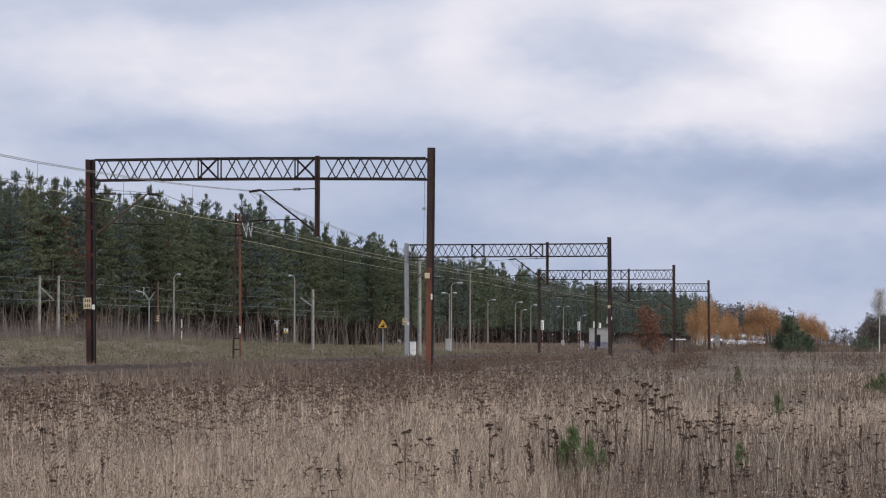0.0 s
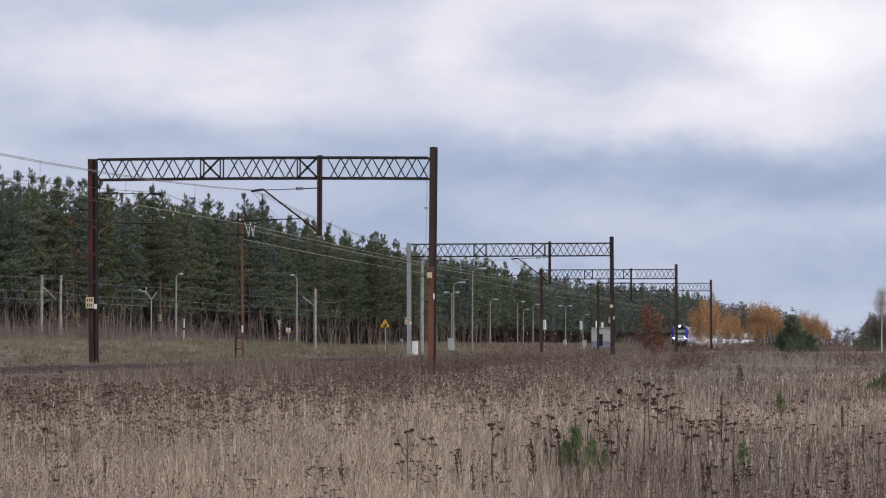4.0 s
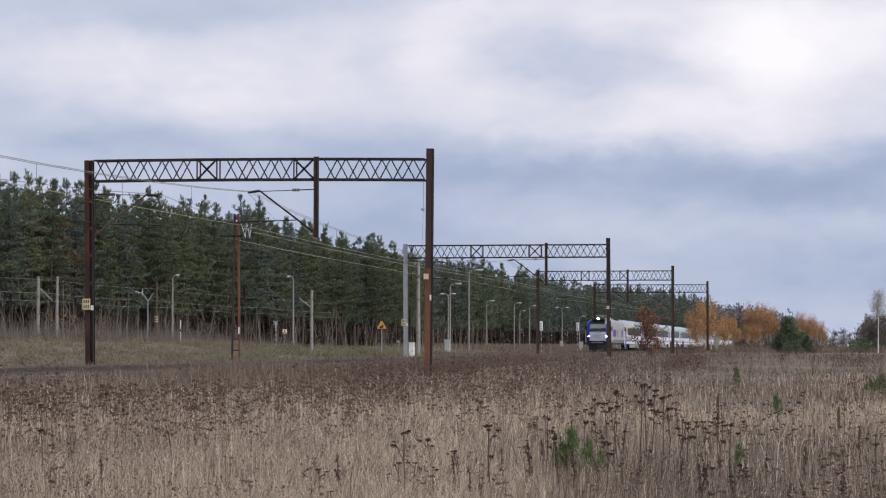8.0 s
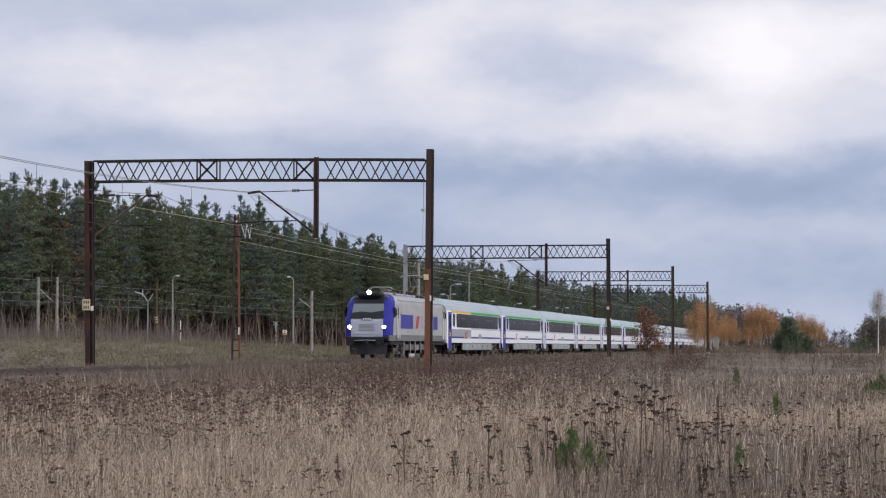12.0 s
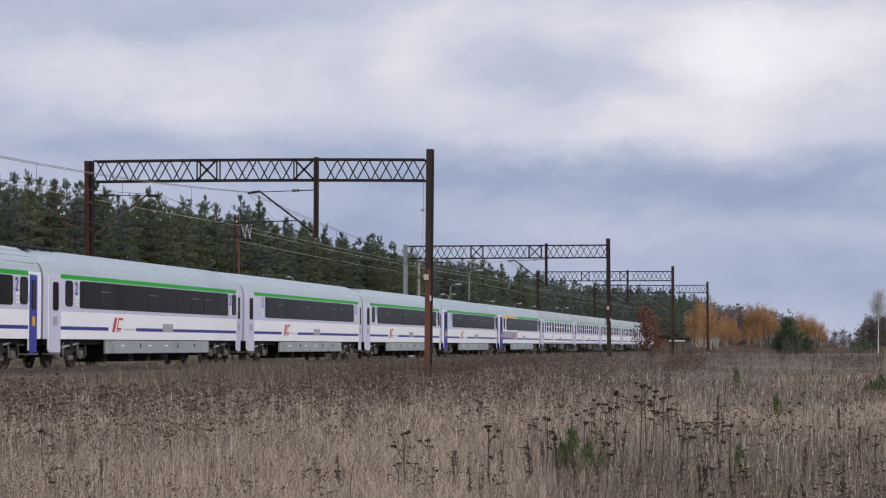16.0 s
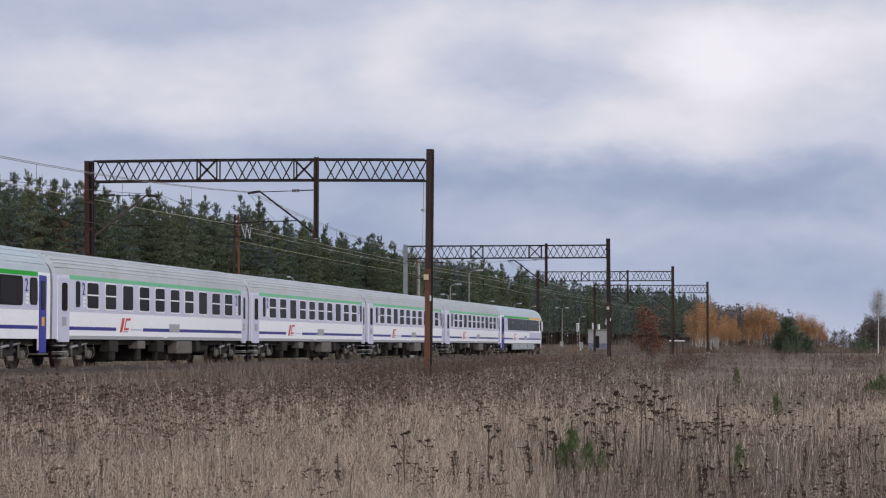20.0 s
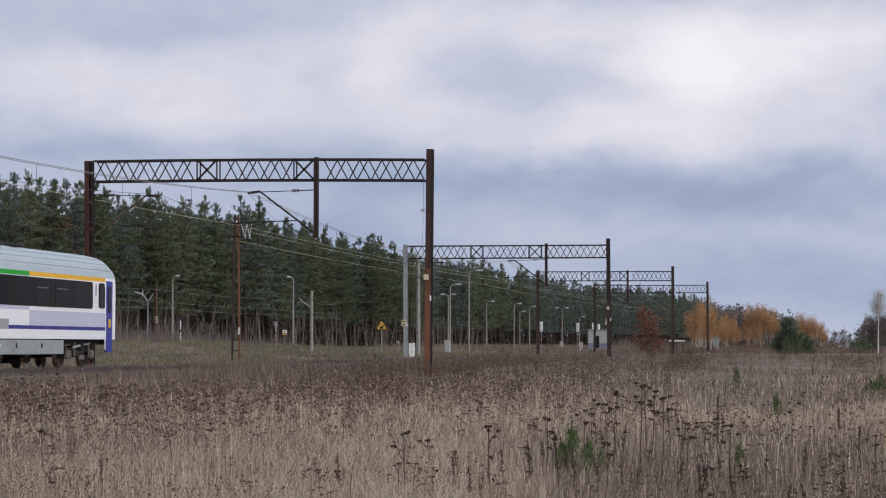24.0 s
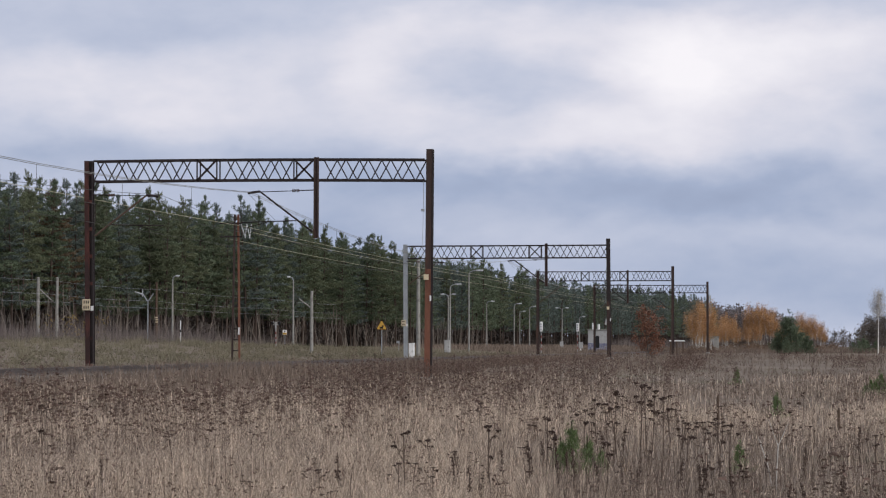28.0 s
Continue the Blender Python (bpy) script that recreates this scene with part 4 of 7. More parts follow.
        part("snow_plough", g, LOCO_ROOF, t, "black snow plough", m)
        part("coupling_hook", Geo().box((0, 0.4, 1.02), (0.16, 0.5, 0.2), 0, 0.04), UNDER, t, at=m)
        for k in range(3):
            part("cab_step", Geo().box((1.36, 2.45, 0.35 + 0.26 * k), (0.2, 0.55, 0.03)), LOCO_BAND, t, at=m)
    for s in (1, -1):
        for y0, y1, z0, z1 in ((3.2, 7.5, 1.82, 2.66), (14.8, 16.4, 1.82, 2.66)):
            part("side_panel", Geo().box((s * 1.502, (y0 + y1) / 2, (z0 + z1) / 2), (0.016, y1 - y0, z1 - z0)), COACH_BLUE, t, "blue painted side panel")
        g = Geo()
        g.add([(s * 1.51, 8.3, 1.84), (s * 1.51, 9.2, 1.84), (s * 1.51, 9.7, 2.62), (s * 1.51, 8.8, 2.62)], [(0, 1, 2, 3)])
        em = part("emblem", g, LOGO_RED, t, "red slanted emblem")
        for z in (2.55, 2.42, 2.0, 1.9):
            part("emblem_line", Geo().box((s * 1.506, 10.1, z), (0.01, 0.8, 0.05)), COACH_GREY, em)
        part("print_bar", Geo().box((s * 1.506, 11.4, 1.95), (0.01, 1.6, 0.14)), COACH_GREY, t)
        part("side_rail", Geo().box((s * 1.49, L / 2, 1.42), (0.05, L - 4.2, 0.06), 0, 0.01), LOCO_BAND, t)
        part("gutter", Geo().box((s * 1.42, L / 2, 3.5), (0.05, L - 5.8, 0.05), 0, 0.01), COACH_GREY, t)
        for y in (6.3, 8.0, 9.9, 11.6, 13.3):
            part("equipment_box", Geo().box((s * 1.2, y, 0.78), (0.3, 1.1, 0.55), 0, 0.04), UNDERBOX if y != 9.9 else LOCO_BAND, t)
        for y in (5.1, 7.2, 8.9, 10.9, 12.5, 14.4):
            part("pipe", Geo().tube((s * 1.38, y, 0.35), (s * 1.38, y, 1.1), 0.03, None, 6), COACH_GREY, t)
    part("underframe", Geo().box((0, L / 2, 0.96), (2.7, L - 2.2, 0.26), 0, 0.04), UNDER, t)
    for y in (4.6, 16.2):
        bogie(t, y, 2.9)
    # roof gear and pantographs
    for y, ln in ((4.2, 1.4), (7.2, 2.2), (10.2, 1.8), (12.0, 1.0)):
        part("roof_hatch", Geo().box((0, y, 3.9), (1.5, ln, 0.14), 0, 0.04), COACH_GREY, t)
    for y, up in ((5.6, 0.0), (15.2, 1.0)):
        pan = part("pantograph", Geo().box((0, y, 4.02), (1.3, 1.6, 0.06), 0, 0.02), UNDERBOX, t, "raised pantograph" if up else "folded pantograph")
        for sx in (-0.5, 0.5):
            for dy in (-0.6, 0.6):
                part("insulator", Geo().tube((sx, y + dy, 3.84), (sx, y + dy, 4.0), 0.08, 0.06, 10), INSUL, pan)
        knee, head = ((0, y + 1.0, 4.62), (0, y - 0.15, 5.26)) if up else ((0, y + 1.35, 4.16), (0, y - 0.6, 4.26))
        part("lower_arm", Geo().tube((0, y - 0.5, 4.06), knee, 0.05, 0.04), RUST_BRIGHT, pan)
        part("upper_arm", Geo().tube((-0.25, knee[1], knee[2]), (-0.12, head[1], head[2]), 0.02).tube((0.25, knee[1], knee[2]), (0.12, head[1], head[2]), 0.02).tube((-0.25, knee[1], knee[2]), (0.25, knee[1], knee[2]), 0.03), GALV, pan)
        for dy in (-0.2, 0.2):
            part("collector_strip", Geo().tube((-0.55, head[1] + dy, head[2] + 0.06), (0.55, head[1] + dy, head[2] + 0.06), 0.03).tube((0.55, head[1] + dy, head[2] + 0.06), (0.68, head[1] + dy, head[2] - 0.06), 0.022).tube((-0.55, head[1] + dy, head[2] + 0.06), (-0.68, head[1] + dy, head[2] - 0.06), 0.022), GALV, pan)
    for y in (8.5, 9.5, 11.2, 12.6):
        part("roof_insulator", Geo().tube((0.4, y, 3.9), (0.4, y, 4.2), 0.07, 0.05, 10), INSUL, t)
    part("roof_busbar", Geo().tube((0.4, 6.5, 4.22), (0.4, 13.6, 4.22), 0.02, None, 6), UNDERBOX, t)
    return t


loco = locomotive()
mixed = coach("white and lilac express coach, yellow and green stripes, blue doors", yellow=(2.1, 10.5))
second = coach("white and lilac express coach with green stripe and blue doors", vents=(1.9, 3.0))
lilac_doors = coach("white and lilac express coach with green stripe and lilac doors", doors="lilac", vents=(1.0, 1.8, 2.6, 3.4, 24.5), ribs=False)
plain_ends = coach("white express coach with green stripe, lilac doors and plain ends", doors="lilac", front_win=False, rear_win=False, ribs=False)
half_blue = coach("white express coach with green stripe, blue doors, pale front end", front_win=False, vents=(17.5, 19.0, 20.5))
compartment = coach("older white and lilac compartment coach with separate windows", doors="lilac", comp=True, roof=ROOF_OLD)
last = coach("last express coach, green stripe turning yellow, blue doors", front_win=False, yellow=(17.3, 25.35), vents=(16.5, 18.2), tail=True)
here = pose(0, 0, 0)
train = [loco, mixed, second, lilac_doors, plain_ends, copy_thing(lilac_doors, here), half_blue, copy_thing(mixed, here),
         compartment, copy_thing(compartment, here), copy_thing(compartment, here), copy_thing(compartment, here), last]
# where the buffers of the locomotive are, metres along the track, second by second
HEAD = ((0.0, 542.0), (4.0, 405.5), (8.0, 269.0), (9.5, 217.9), (11.0, 167.2), (12.5, 116.9), (14.5, 50.0), (17.0, -33.3), (20.0, -131.2), (22.0, -195.0), (23.5, -241.0), (24.0, -256.1), (26.0, -315.5), (28.0, -374.0))


# ---------------------------------------------------------------- poles, lamps, signs and huts beyond the tracks
def lattice_pole(x, y, top):
    b = gz(x, y) - 0.3
    t = thing("lattice_pole", "rusty two-legged steel line pole with ladder braces", "pole", pose(x, y, 0))
    h = top
    for sx, m in ((-0.25, RUST_DARK), (0.23, RUST_BRIGHT)):
        part("leg", Geo().bar((sx * 1.0, 0, b), (sx * 0.45, 0, h), 0.09, 0.12), m, t)
    for i in range(13):
        z = b + 1.0 + (h - b - 1.3) * i / 12
        w = 0.25 * (1 - 0.72 * (z - b) / (h - b))
        part("brace", Geo().box((0, 0, z), (2 * w, 0.07, 0.07)), DARKSTEEL, t)
    for z, w in ((h - 0.55, 0.95), (h - 1.4, 0.95)):
        part("cross_arm", Geo().box((-0.35, 0, z), (w + 0.5, 0.09, 0.09)), DARKSTEEL, t)
    for sx, lean in ((0.3, 0.3), (0.68, -0.12), (0.68, 0.2), (0.98, -0.12)):
        g = Geo()
        for k in range(9):
            z = h - 0.62 - 0.1 * k
            g.tube((sx + lean * k / 9, -0.05, z), (sx + lean * (k + 0.8) / 9, -0.05, z - 0.08), 0.036, 0.026, 8)
        part("insulator_string", g, LAMPGLASS, t, "pale hanging insulator string")
    part("steel_band", Geo().box((0.2, -0.08, 1.7), (0.09, 0.02, 0.45)), WHITE, t)
    return t


lattice_pole(-37.07, 142.0, 9.05)


def street_lamp(x, y, top, arms=((1, 0.9),), r=0.11, material=CONCRETE, label="slim concrete street lamp with curved arm"):
    b = gz(x, y) - 0.2
    t = thing("street_lamp", label, "street lamp", pose(x, y, 0), group="lamps beyond the railway")
    part("pole", Geo().tube((0, 0, b), (0, 0, top - 0.45), r, r * 0.62, 10), material, t)
    for s, ln in arms:
        pts = [(0, 0, top - 0.5), (s * ln * 0.08, 0, top - 0.22), (s * ln * 0.35, 0, top - 0.06), (s * ln * 0.75, 0, top)]
        part("arm", Geo().path(pts, 0.04, 8), GALV, t)
        g = Geo()
        g.box((s * ln * 1.0, 0, top + 0.02), (ln * 0.72, 0.26, 0.13), 0, 0.05)
        hd = part("lamp_head", g, LAMPGLASS, t, "pale grey lamp head")
        part("diffuser", Geo().box((s * ln * 1.05, 0, top - 0.065), (ln * 0.5, 0.2, 0.07), 0, 0.03), LAMPGLASS, hd)
    return t


for x, y, top, arms in ((-62.3, 214.6, 7.45, ((1, 0.5),)), (-55.5, 236.1, 7.95, ((-1, 0.5),)), (-43.9, 266.4, 7.95, ((1, 1.0),)), (-52.3, 315.7, 7.9, ((-1, 0.8), (1, 0.8))),
                        (-43.3, 276.7, 9.9, ((1, 1.3),)), (-54.4, 366.0, 7.9, ((1, 0.95),)), (-52.8, 386.6, 7.9, ((1, 0.95),)), (-62.5, 466.1, 7.8, ((1, 0.9),)),
                        (-54.1, 416.8, 7.95, ((1, 0.9),)), (-50.6, 437.7, 8.0, ((-1, 0.95), (1, 0.95))), (-49.5, 458.0, 6.6, ((1, 0.9),)), (-44.0, 560.0, 7.6, ((1, 1.0),))):
    street_lamp(x, y, top, arms)


def concrete_post(x, y, top, r=0.16, strut=None, label="plain weathered concrete post"):
    b = gz(x, y) - 0.3
    t = thing("concrete_post", label, "post", pose(x, y, 0))
    part("shaft", Geo().tube((0, 0, b), (0, 0, top), r, r * 0.75, 8), CONCRETE, t)
    part("cap", Geo().tube((0, 0, top), (0, 0, top + 0.06), r * 0.8, r * 0.5, 8), CONCRETE, t)
    if strut:
        part("strut", Geo().tube((0, 0, strut[1]), (strut[0], 0, strut[2]), 0.07, 0.06, 6), CONCRETE, t)
    return t


concrete_post(-65.9, 186.7, 6.45, 0.17, (1.25, 5.6, 4.5), "weathered concrete line post with slanting strut")
concrete_post(-64.3, 186.9, 6.45, 0.15, None)
concrete_post(-44.3, 195.4, 5.45, 0.15, (-1.1, 4.0, 4.8), "leaning-strut concrete post in the grass")
t = thing("white_stake", "slim white stake in the thicket before the wood", "stake", pose(-59.6, 208.0, 0))
part("shaft", Geo().tube((0, 0, 0.3), (0, 0, 3.1), 0.05, 0.045, 8), WHITE, t)
part("dark_ring", Geo().tube((0, 0, 2.0), (0, 0, 2.25), 0.056, 0.056, 8), BLACK, t)
concrete_post(-36.1, 201.8, 8.35, 0.19, None, "tall round concrete pole beside the gantry")


def y_support(x, y):
    t = thing("line_support", "slim pole with forked metal top carrying wires", "line support", pose(x, y, 0))
    b = gz(x, y) - 0.2
    part("pole", Geo().tube((0, 0, b), (0, 0, 4.9), 0.07, 0.05, 8), GALV, t)
    for s in (-1, 1):
        part("fork_arm", Geo().tube((0, 0, 4.85), (s * 0.55, 0, 5.6), 0.06, 0.05, 8), GALV, t)
    part("insulator_bar", Geo().tube((-0.55, 0, 5.55), (-1.25, 0, 5.75), 0.045, None, 6), LAMPGLASS, t)
    part("insulator_link", Geo().tube((-0.55, 0, 5.3), (-0.5, 0, 6.0), 0.035, None, 6), LAMPGLASS, t)


y_support(-62.6, 207.5)
t = thing("wooden_pole", "dark wooden telegraph pole at the wood's edge", "pole", pose(-64.7, 217.3, 0))
part("shaft", Geo().tube((0, 0, gz(-64.7, 217.3) - 0.3), (0, 0, 6.9), 0.15, 0.10, 9), WOODPOLE, t)
for k in range(3):
    part("warning_band", Geo().tube((0, 0, 3.0 + 0.22 * k), (0, 0, 3.1 + 0.22 * k), 0.16, None, 9), PLATEPALE, t)
for x, z in ((-64.6, 6.2), (-65.0, 5.1), (-63.8, 4.4)):
    wire_line("line_wire", "thin grey line wire along the wood", x, (140, 187, 217, 262, 300), lambda f, i: z - 0.5 * f * (1 - f), 0.009, GALV)


def striped_pole(t, top, b, r=0.045):
    n = 8
    for i in range(n):
        za, zc = b + (top - b) * i / n, b + (top - b) * (i + 1) / n
        part("stripe", Geo().tube((0, 0, za), (0, 0, zc), r, None, 8), HUTWALL if i % 2 else REDPAINT, t)


def crossing_sign(x, y):
    b = gz(x, y) - 0.1
    t = thing("crossing_signal", "level crossing cross sign on a striped pole", "crossing sign", pose(x, y, 0))
    striped_pole(t, 2.3, b)
    for s in (-1, 1):
        part("cross_blade", Geo().box((0, -0.07 - 0.01 * s, 2.85), (0.6, 0.02, 0.075), 0, 0.006, Matrix.Rotation(radians(33 * s), 3, "Y")), HUTWALL, t)
        part("lamp_unit", Geo().box((0.34 * s, -0.02, 2.85), (0.2, 0.12, 0.26), 0, 0.03), BLACK, t)
    part("signal_board", Geo().box((0, -0.05, 2.65), (0.16, 0.05, 0.6), 0, 0.02), HUTWALL, t)


crossing_sign(-50.9, 209.5)
t = thing("notice_board", "small white and yellow notice board on a post", "notice board", pose(-52.4, 219.4, 0))
part("post", Geo().tube((0, 0, gz(-52.4, 219.4) - 0.1), (0, 0, 2.2), 0.03, None, 6), GALV, t)
part("board", Geo().box((0, -0.05, 2.07), (0.42, 0.02, 0.45), 0, 0.01), WHITE, t)
part("yellow_field", Geo().box((0, -0.064, 1.95), (0.36, 0.008, 0.18)), YELLOW, t)
part("symbol", Geo().box((0, -0.066, 2.15), (0.12, 0.01, 0.14)), BLACK, t)


def triangle_sign(x, y):
    b = gz(x, y) - 0.1
    t = thing("warning_sign", "yellow triangular warning sign with dark rim", "road sign", pose(x, y, 0))
    part("post", Geo().tube((0, 0, b), (0, 0, 2.25), 0.045, 0.04, 8), GALV, t)
    for nm, k, yy, m in (("rim", 1.0, -0.06, RUST), ("plate", 0.86, -0.068, YELLOW)):
        g = Geo()
        c, r = 2.5, 0.53 * k
        q = [(r * math.sin(radians(a)), c + r * math.cos(radians(a))) for a in (-6, 6, 114, 126, 234, 246)]
        g.add([(px, yy, pz) for px, pz in q] + [(px, yy + 0.02, pz) for px, pz in q], [tuple(range(6))] + [(i, (i + 1) % 6, 6 + (i + 1) % 6, 6 + i) for i in range(6)])
        part(nm, g, m, t)
    part("symbol", Geo().box((-0.02, -0.075, 2.37), (0.32, 0.01, 0.15), 0, 0.004), BLACK, t)
    part("symbol_funnel", Geo().box((0.1, -0.075, 2.52), (0.16, 0.01, 0.12), 0, 0.004), BLACK, t)


triangle_sign(-39.3, 201.3)


def cabinet(x, y, w, h, label, material=WHITE):
    b = gz(x, y)
    t = thing("line_cabinet", label, "cabinet", pose(x, y, b))
    part("plinth", Geo().box((0, 0, 0.05), (w * 1.05, 0.4, 0.14), 0, 0.01), CONCRETE, t)
    part("body", Geo().box((0, 0, h / 2 + 0.1), (w, 0.36, h), 0, 0.02), material, t)
    part("door", Geo().box((0, -0.185, h / 2 + 0.1), (w * 0.86, 0.02, h * 0.88), 0, 0.008), material, t)
    part("roof", Geo().box((0, 0, h + 0.13), (w * 1.14, 0.46, 0.07), 0, 0.02), material, t)
    part("latch", Geo().box((w * 0.3, -0.2, h * 0.55), (0.03, 0.02, 0.12)), DARKSTEEL, t)


cabinet(-34.9, 191.9, 0.45, 1.15, "white trackside cabinet beside the gantry post")
cabinet(-42.6, 256.5, 0.62, 1.35, "pale switch cabinet with a small roof", HUTWALL)
cabinet(-49.8, 430.0, 0.6, 1.2, "small pale grey cabinet in the grass", HUTWALL)
cabinet(-43.0, 400.0, 0.7, 1.35, "small pale grey cabinet in the grass", HUTWALL)
cabinet(-18.0, 366.0, 0.85, 2.3, "grey-green cabinet standing among the birches", CONCRETE)
for x, y in ((-48.2, 213.0), (-35.5, 330.0)):
    t = thing("marker_stub", "short white marker stub in the grass", "marker post", pose(x, y, gz(x, y)))
    part("shaft", Geo().tube((0, 0, -0.1), (0, 0, 0.62), 0.08, 0.07, 8), WHITE, t)
    part("cap", Geo().tube((0, 0, 0.62), (0, 0, 0.68), 0.075, 0.03, 8), WHITE, t)
t = thing("leaning_post", "thin pale leaning post by the trees", "post", pose(-42.5, 226.1, gz(-42.5, 226.1)))
part("shaft", Geo().tube((0, 0, -0.1), (0.15, 0, 1.35), 0.05, 0.04, 6), CONCRETE, t)
part("plate", Geo().box((0.02, -0.06, 1.2), (0.3, 0.02, 0.2), 0, 0.01, Matrix.Rotation(0.4, 3, "Y")), GALV, t)


def signal_mast(x, y, head):
    b = gz(x, y) - 0.1
    t = thing("signal_mast", "white signal head on a red and white striped mast", "railway signal", pose(x, y, 0), group="signals along the railway")
    striped_pole(t, head - 1.2, b, 0.035)
    hd = part("signal_head", Geo().box((0, -0.05, head - 0.55), (0.36, 0.16, 1.15), 0, 0.15), WHITE, t, "white oblong signal head")
    for k in range(3):
        part("lens", Geo().tube((0, -0.14, head - 0.25 - 0.3 * k), (0, -0.17, head - 0.25 - 0.3 * k), 0.08, None, 10), GALV, hd)


signal_mast(-33.2, 266.2, 3.55)
signal_mast(-33.4, 306.7, 3.8)


def hut(x0, x1, y, top):
    x, w = (x0 + x1) / 2, x1 - x0
    b = gz(x, y)
    h = top - b
    t = thing("trackside_hut", "small flat-roofed grey hut with painted lower wall", "hut", pose(x, y, b))
    part("wall", Geo().box((0, 1.2, h / 2 + 0.35), (w, 2.4, h - 0.75), 0, 0.02), HUTWALL, t)
    part("plinth", Geo().box((0, 1.2, 0.76), (w + 0.02, 2.42, 1.56), 0, 0.02), HUTLOW, t)
    part("roof", Geo().box((0, 1.2, h), (w + 0.25, 2.7, 0.14), 0, 0.03), CONCRETE, t)
    # no opening here: a black slab gives the doorway its inner shade
    part("door", Geo().box((-0.1, -0.02, 1.7), (0.6, 0.06, 1.9), 0, 0.01), BLACK, t, "doorway as a black slab for its inner shade")
    for dx, hh in ((-0.9, 1.1), (0.05, 0.9)):
        part("vent_pipe", Geo().tube((dx, 0.6, h), (dx, 0.6, h + hh), 0.13 if hh > 1 else 0.2, None, 10), WHITE, t)


hut(-38.3, -35.1, 367.0, 3.35)
t = thing("white_board", "tilted pale board on a rusty post", "sign board", pose(-18.2, 190.0, 0))
part("post", Geo().tube((0, 0, gz(-18.2, 190) - 0.2), (0, 0, 2.9), 0.04, None, 8), RUST, t)
part("board", Geo().box((0, -0.06, 2.75), (0.42, 0.02, 0.5), 0, 0.01, Matrix.Rotation(0.18, 3, "Y")), HUTWALL, t)
t = thing("white_stake", "slim white stake beside the gantry post", "stake", pose(-16.9, 178.0, 0))
part("shaft", Geo().box((0, 0, 0.7), (0.12, 0.08, 3.0), 0, 0.02), WHITE, t)
part("tip", Geo().box((0, 0, 2.25), (0.08, 0.06, 0.12), 0, 0.02), WHITE, t)
t = thing("culvert_slab", "low white-topped parapet in the weeds", "parapet", pose(-19.8, 300.0, 0))
for px in (-0.8, 0.0, 0.8):
    part("support", Geo().box((px, 0, 0.45), (0.18, 0.25, 1.75), 0, 0.02), WOODPOLE, t)
part("coping", Geo().box((0, 0, 1.46), (2.0, 0.4, 0.17), 0, 0.04), WHITE, t)


def radio_tower(x, y, base, top):
    t = thing("radio_mast", "far slender lattice radio mast above the woods", "mast", pose(x, y, 0))
    for a in (0, 120, 240):
        part("leg", Geo().tube((1.3 * math.cos(radians(a)), 1.3 * math.sin(radians(a)), base), (0.25 * math.cos(radians(a)), 0.25 * math.sin(radians(a)), top), 0.17, 0.12, 5), GALV, t)
    for k in range(9):
        z = base + (top - base) * k / 9
        r = 1.3 - 1.05 * k / 9
        q = [(r * math.cos(radians(a)), r * math.sin(radians(a)), z) for a in (0, 120, 240, 360)]
        part("brace_ring", Geo().path(q, 0.07, 4), GALV, t)
    part("antenna", Geo().tube((0, 0, top), (0, 0, top + 2), 0.08, 0.04, 5), GALV, t)
    for z in (top - 1.0, top - 3.2):
        for a in (30, 150, 270):
            part("aerial_panel", Geo().box((0.5 * math.cos(radians(a)), 0.5 * math.sin(radians(a)), z), (0.25, 0.25, 1.7), 0, 0.05), GALV, t)


radio_tower(-39.6, 760.0, 0.3, 17.5)


# ---------------------------------------------------------------- plants: helpers
def clump_facing(rng, off, loose):
    """Directions in which the leaves of a clump face: outwards from its middle and up, with some scatter."""
    n = off / (np.linalg.norm(off, axis=1)[:, None] + 1e-9)
    return n + np.array([0, 0, 0.5]) + rng.normal(0, loose, off.shape)


def leaf_cloud(rng, centres, radius, count, size, flat=0.7, slim=0.5):
    """Many small folded leaves round each centre: points and four-cornered faces."""
    c = np.repeat(np.asarray(centres, float), count, 0)
    r = np.repeat(np.broadcast_to(np.asarray(radius, float), (len(centres),)), count)
    n = len(c)
    p = c + rng.normal(0, 0.45, (n, 3)) * r[:, None] * np.array([1, 1, flat])
    a = rng.normal(0, 1, (n, 3))
    a[:, 2] *= 0.7
    a /= np.linalg.norm(a, axis=1)[:, None]
    b = np.cross(a, clump_facing(rng, p - c, 0.6))
    b /= np.linalg.norm(b, axis=1)[:, None] + 1e-9
    s = size * rng.uniform(0.6, 1.4, n)[:, None]
    nrm = np.cross(a, b)
    v = np.stack([p - a * s, p - b * s * slim + nrm * s * 0.15, p + a * s, p + b * s * slim + nrm * s * 0.15], 1).reshape(-1, 3)
    f = np.arange(n * 4).reshape(-1, 4)
    return v, f


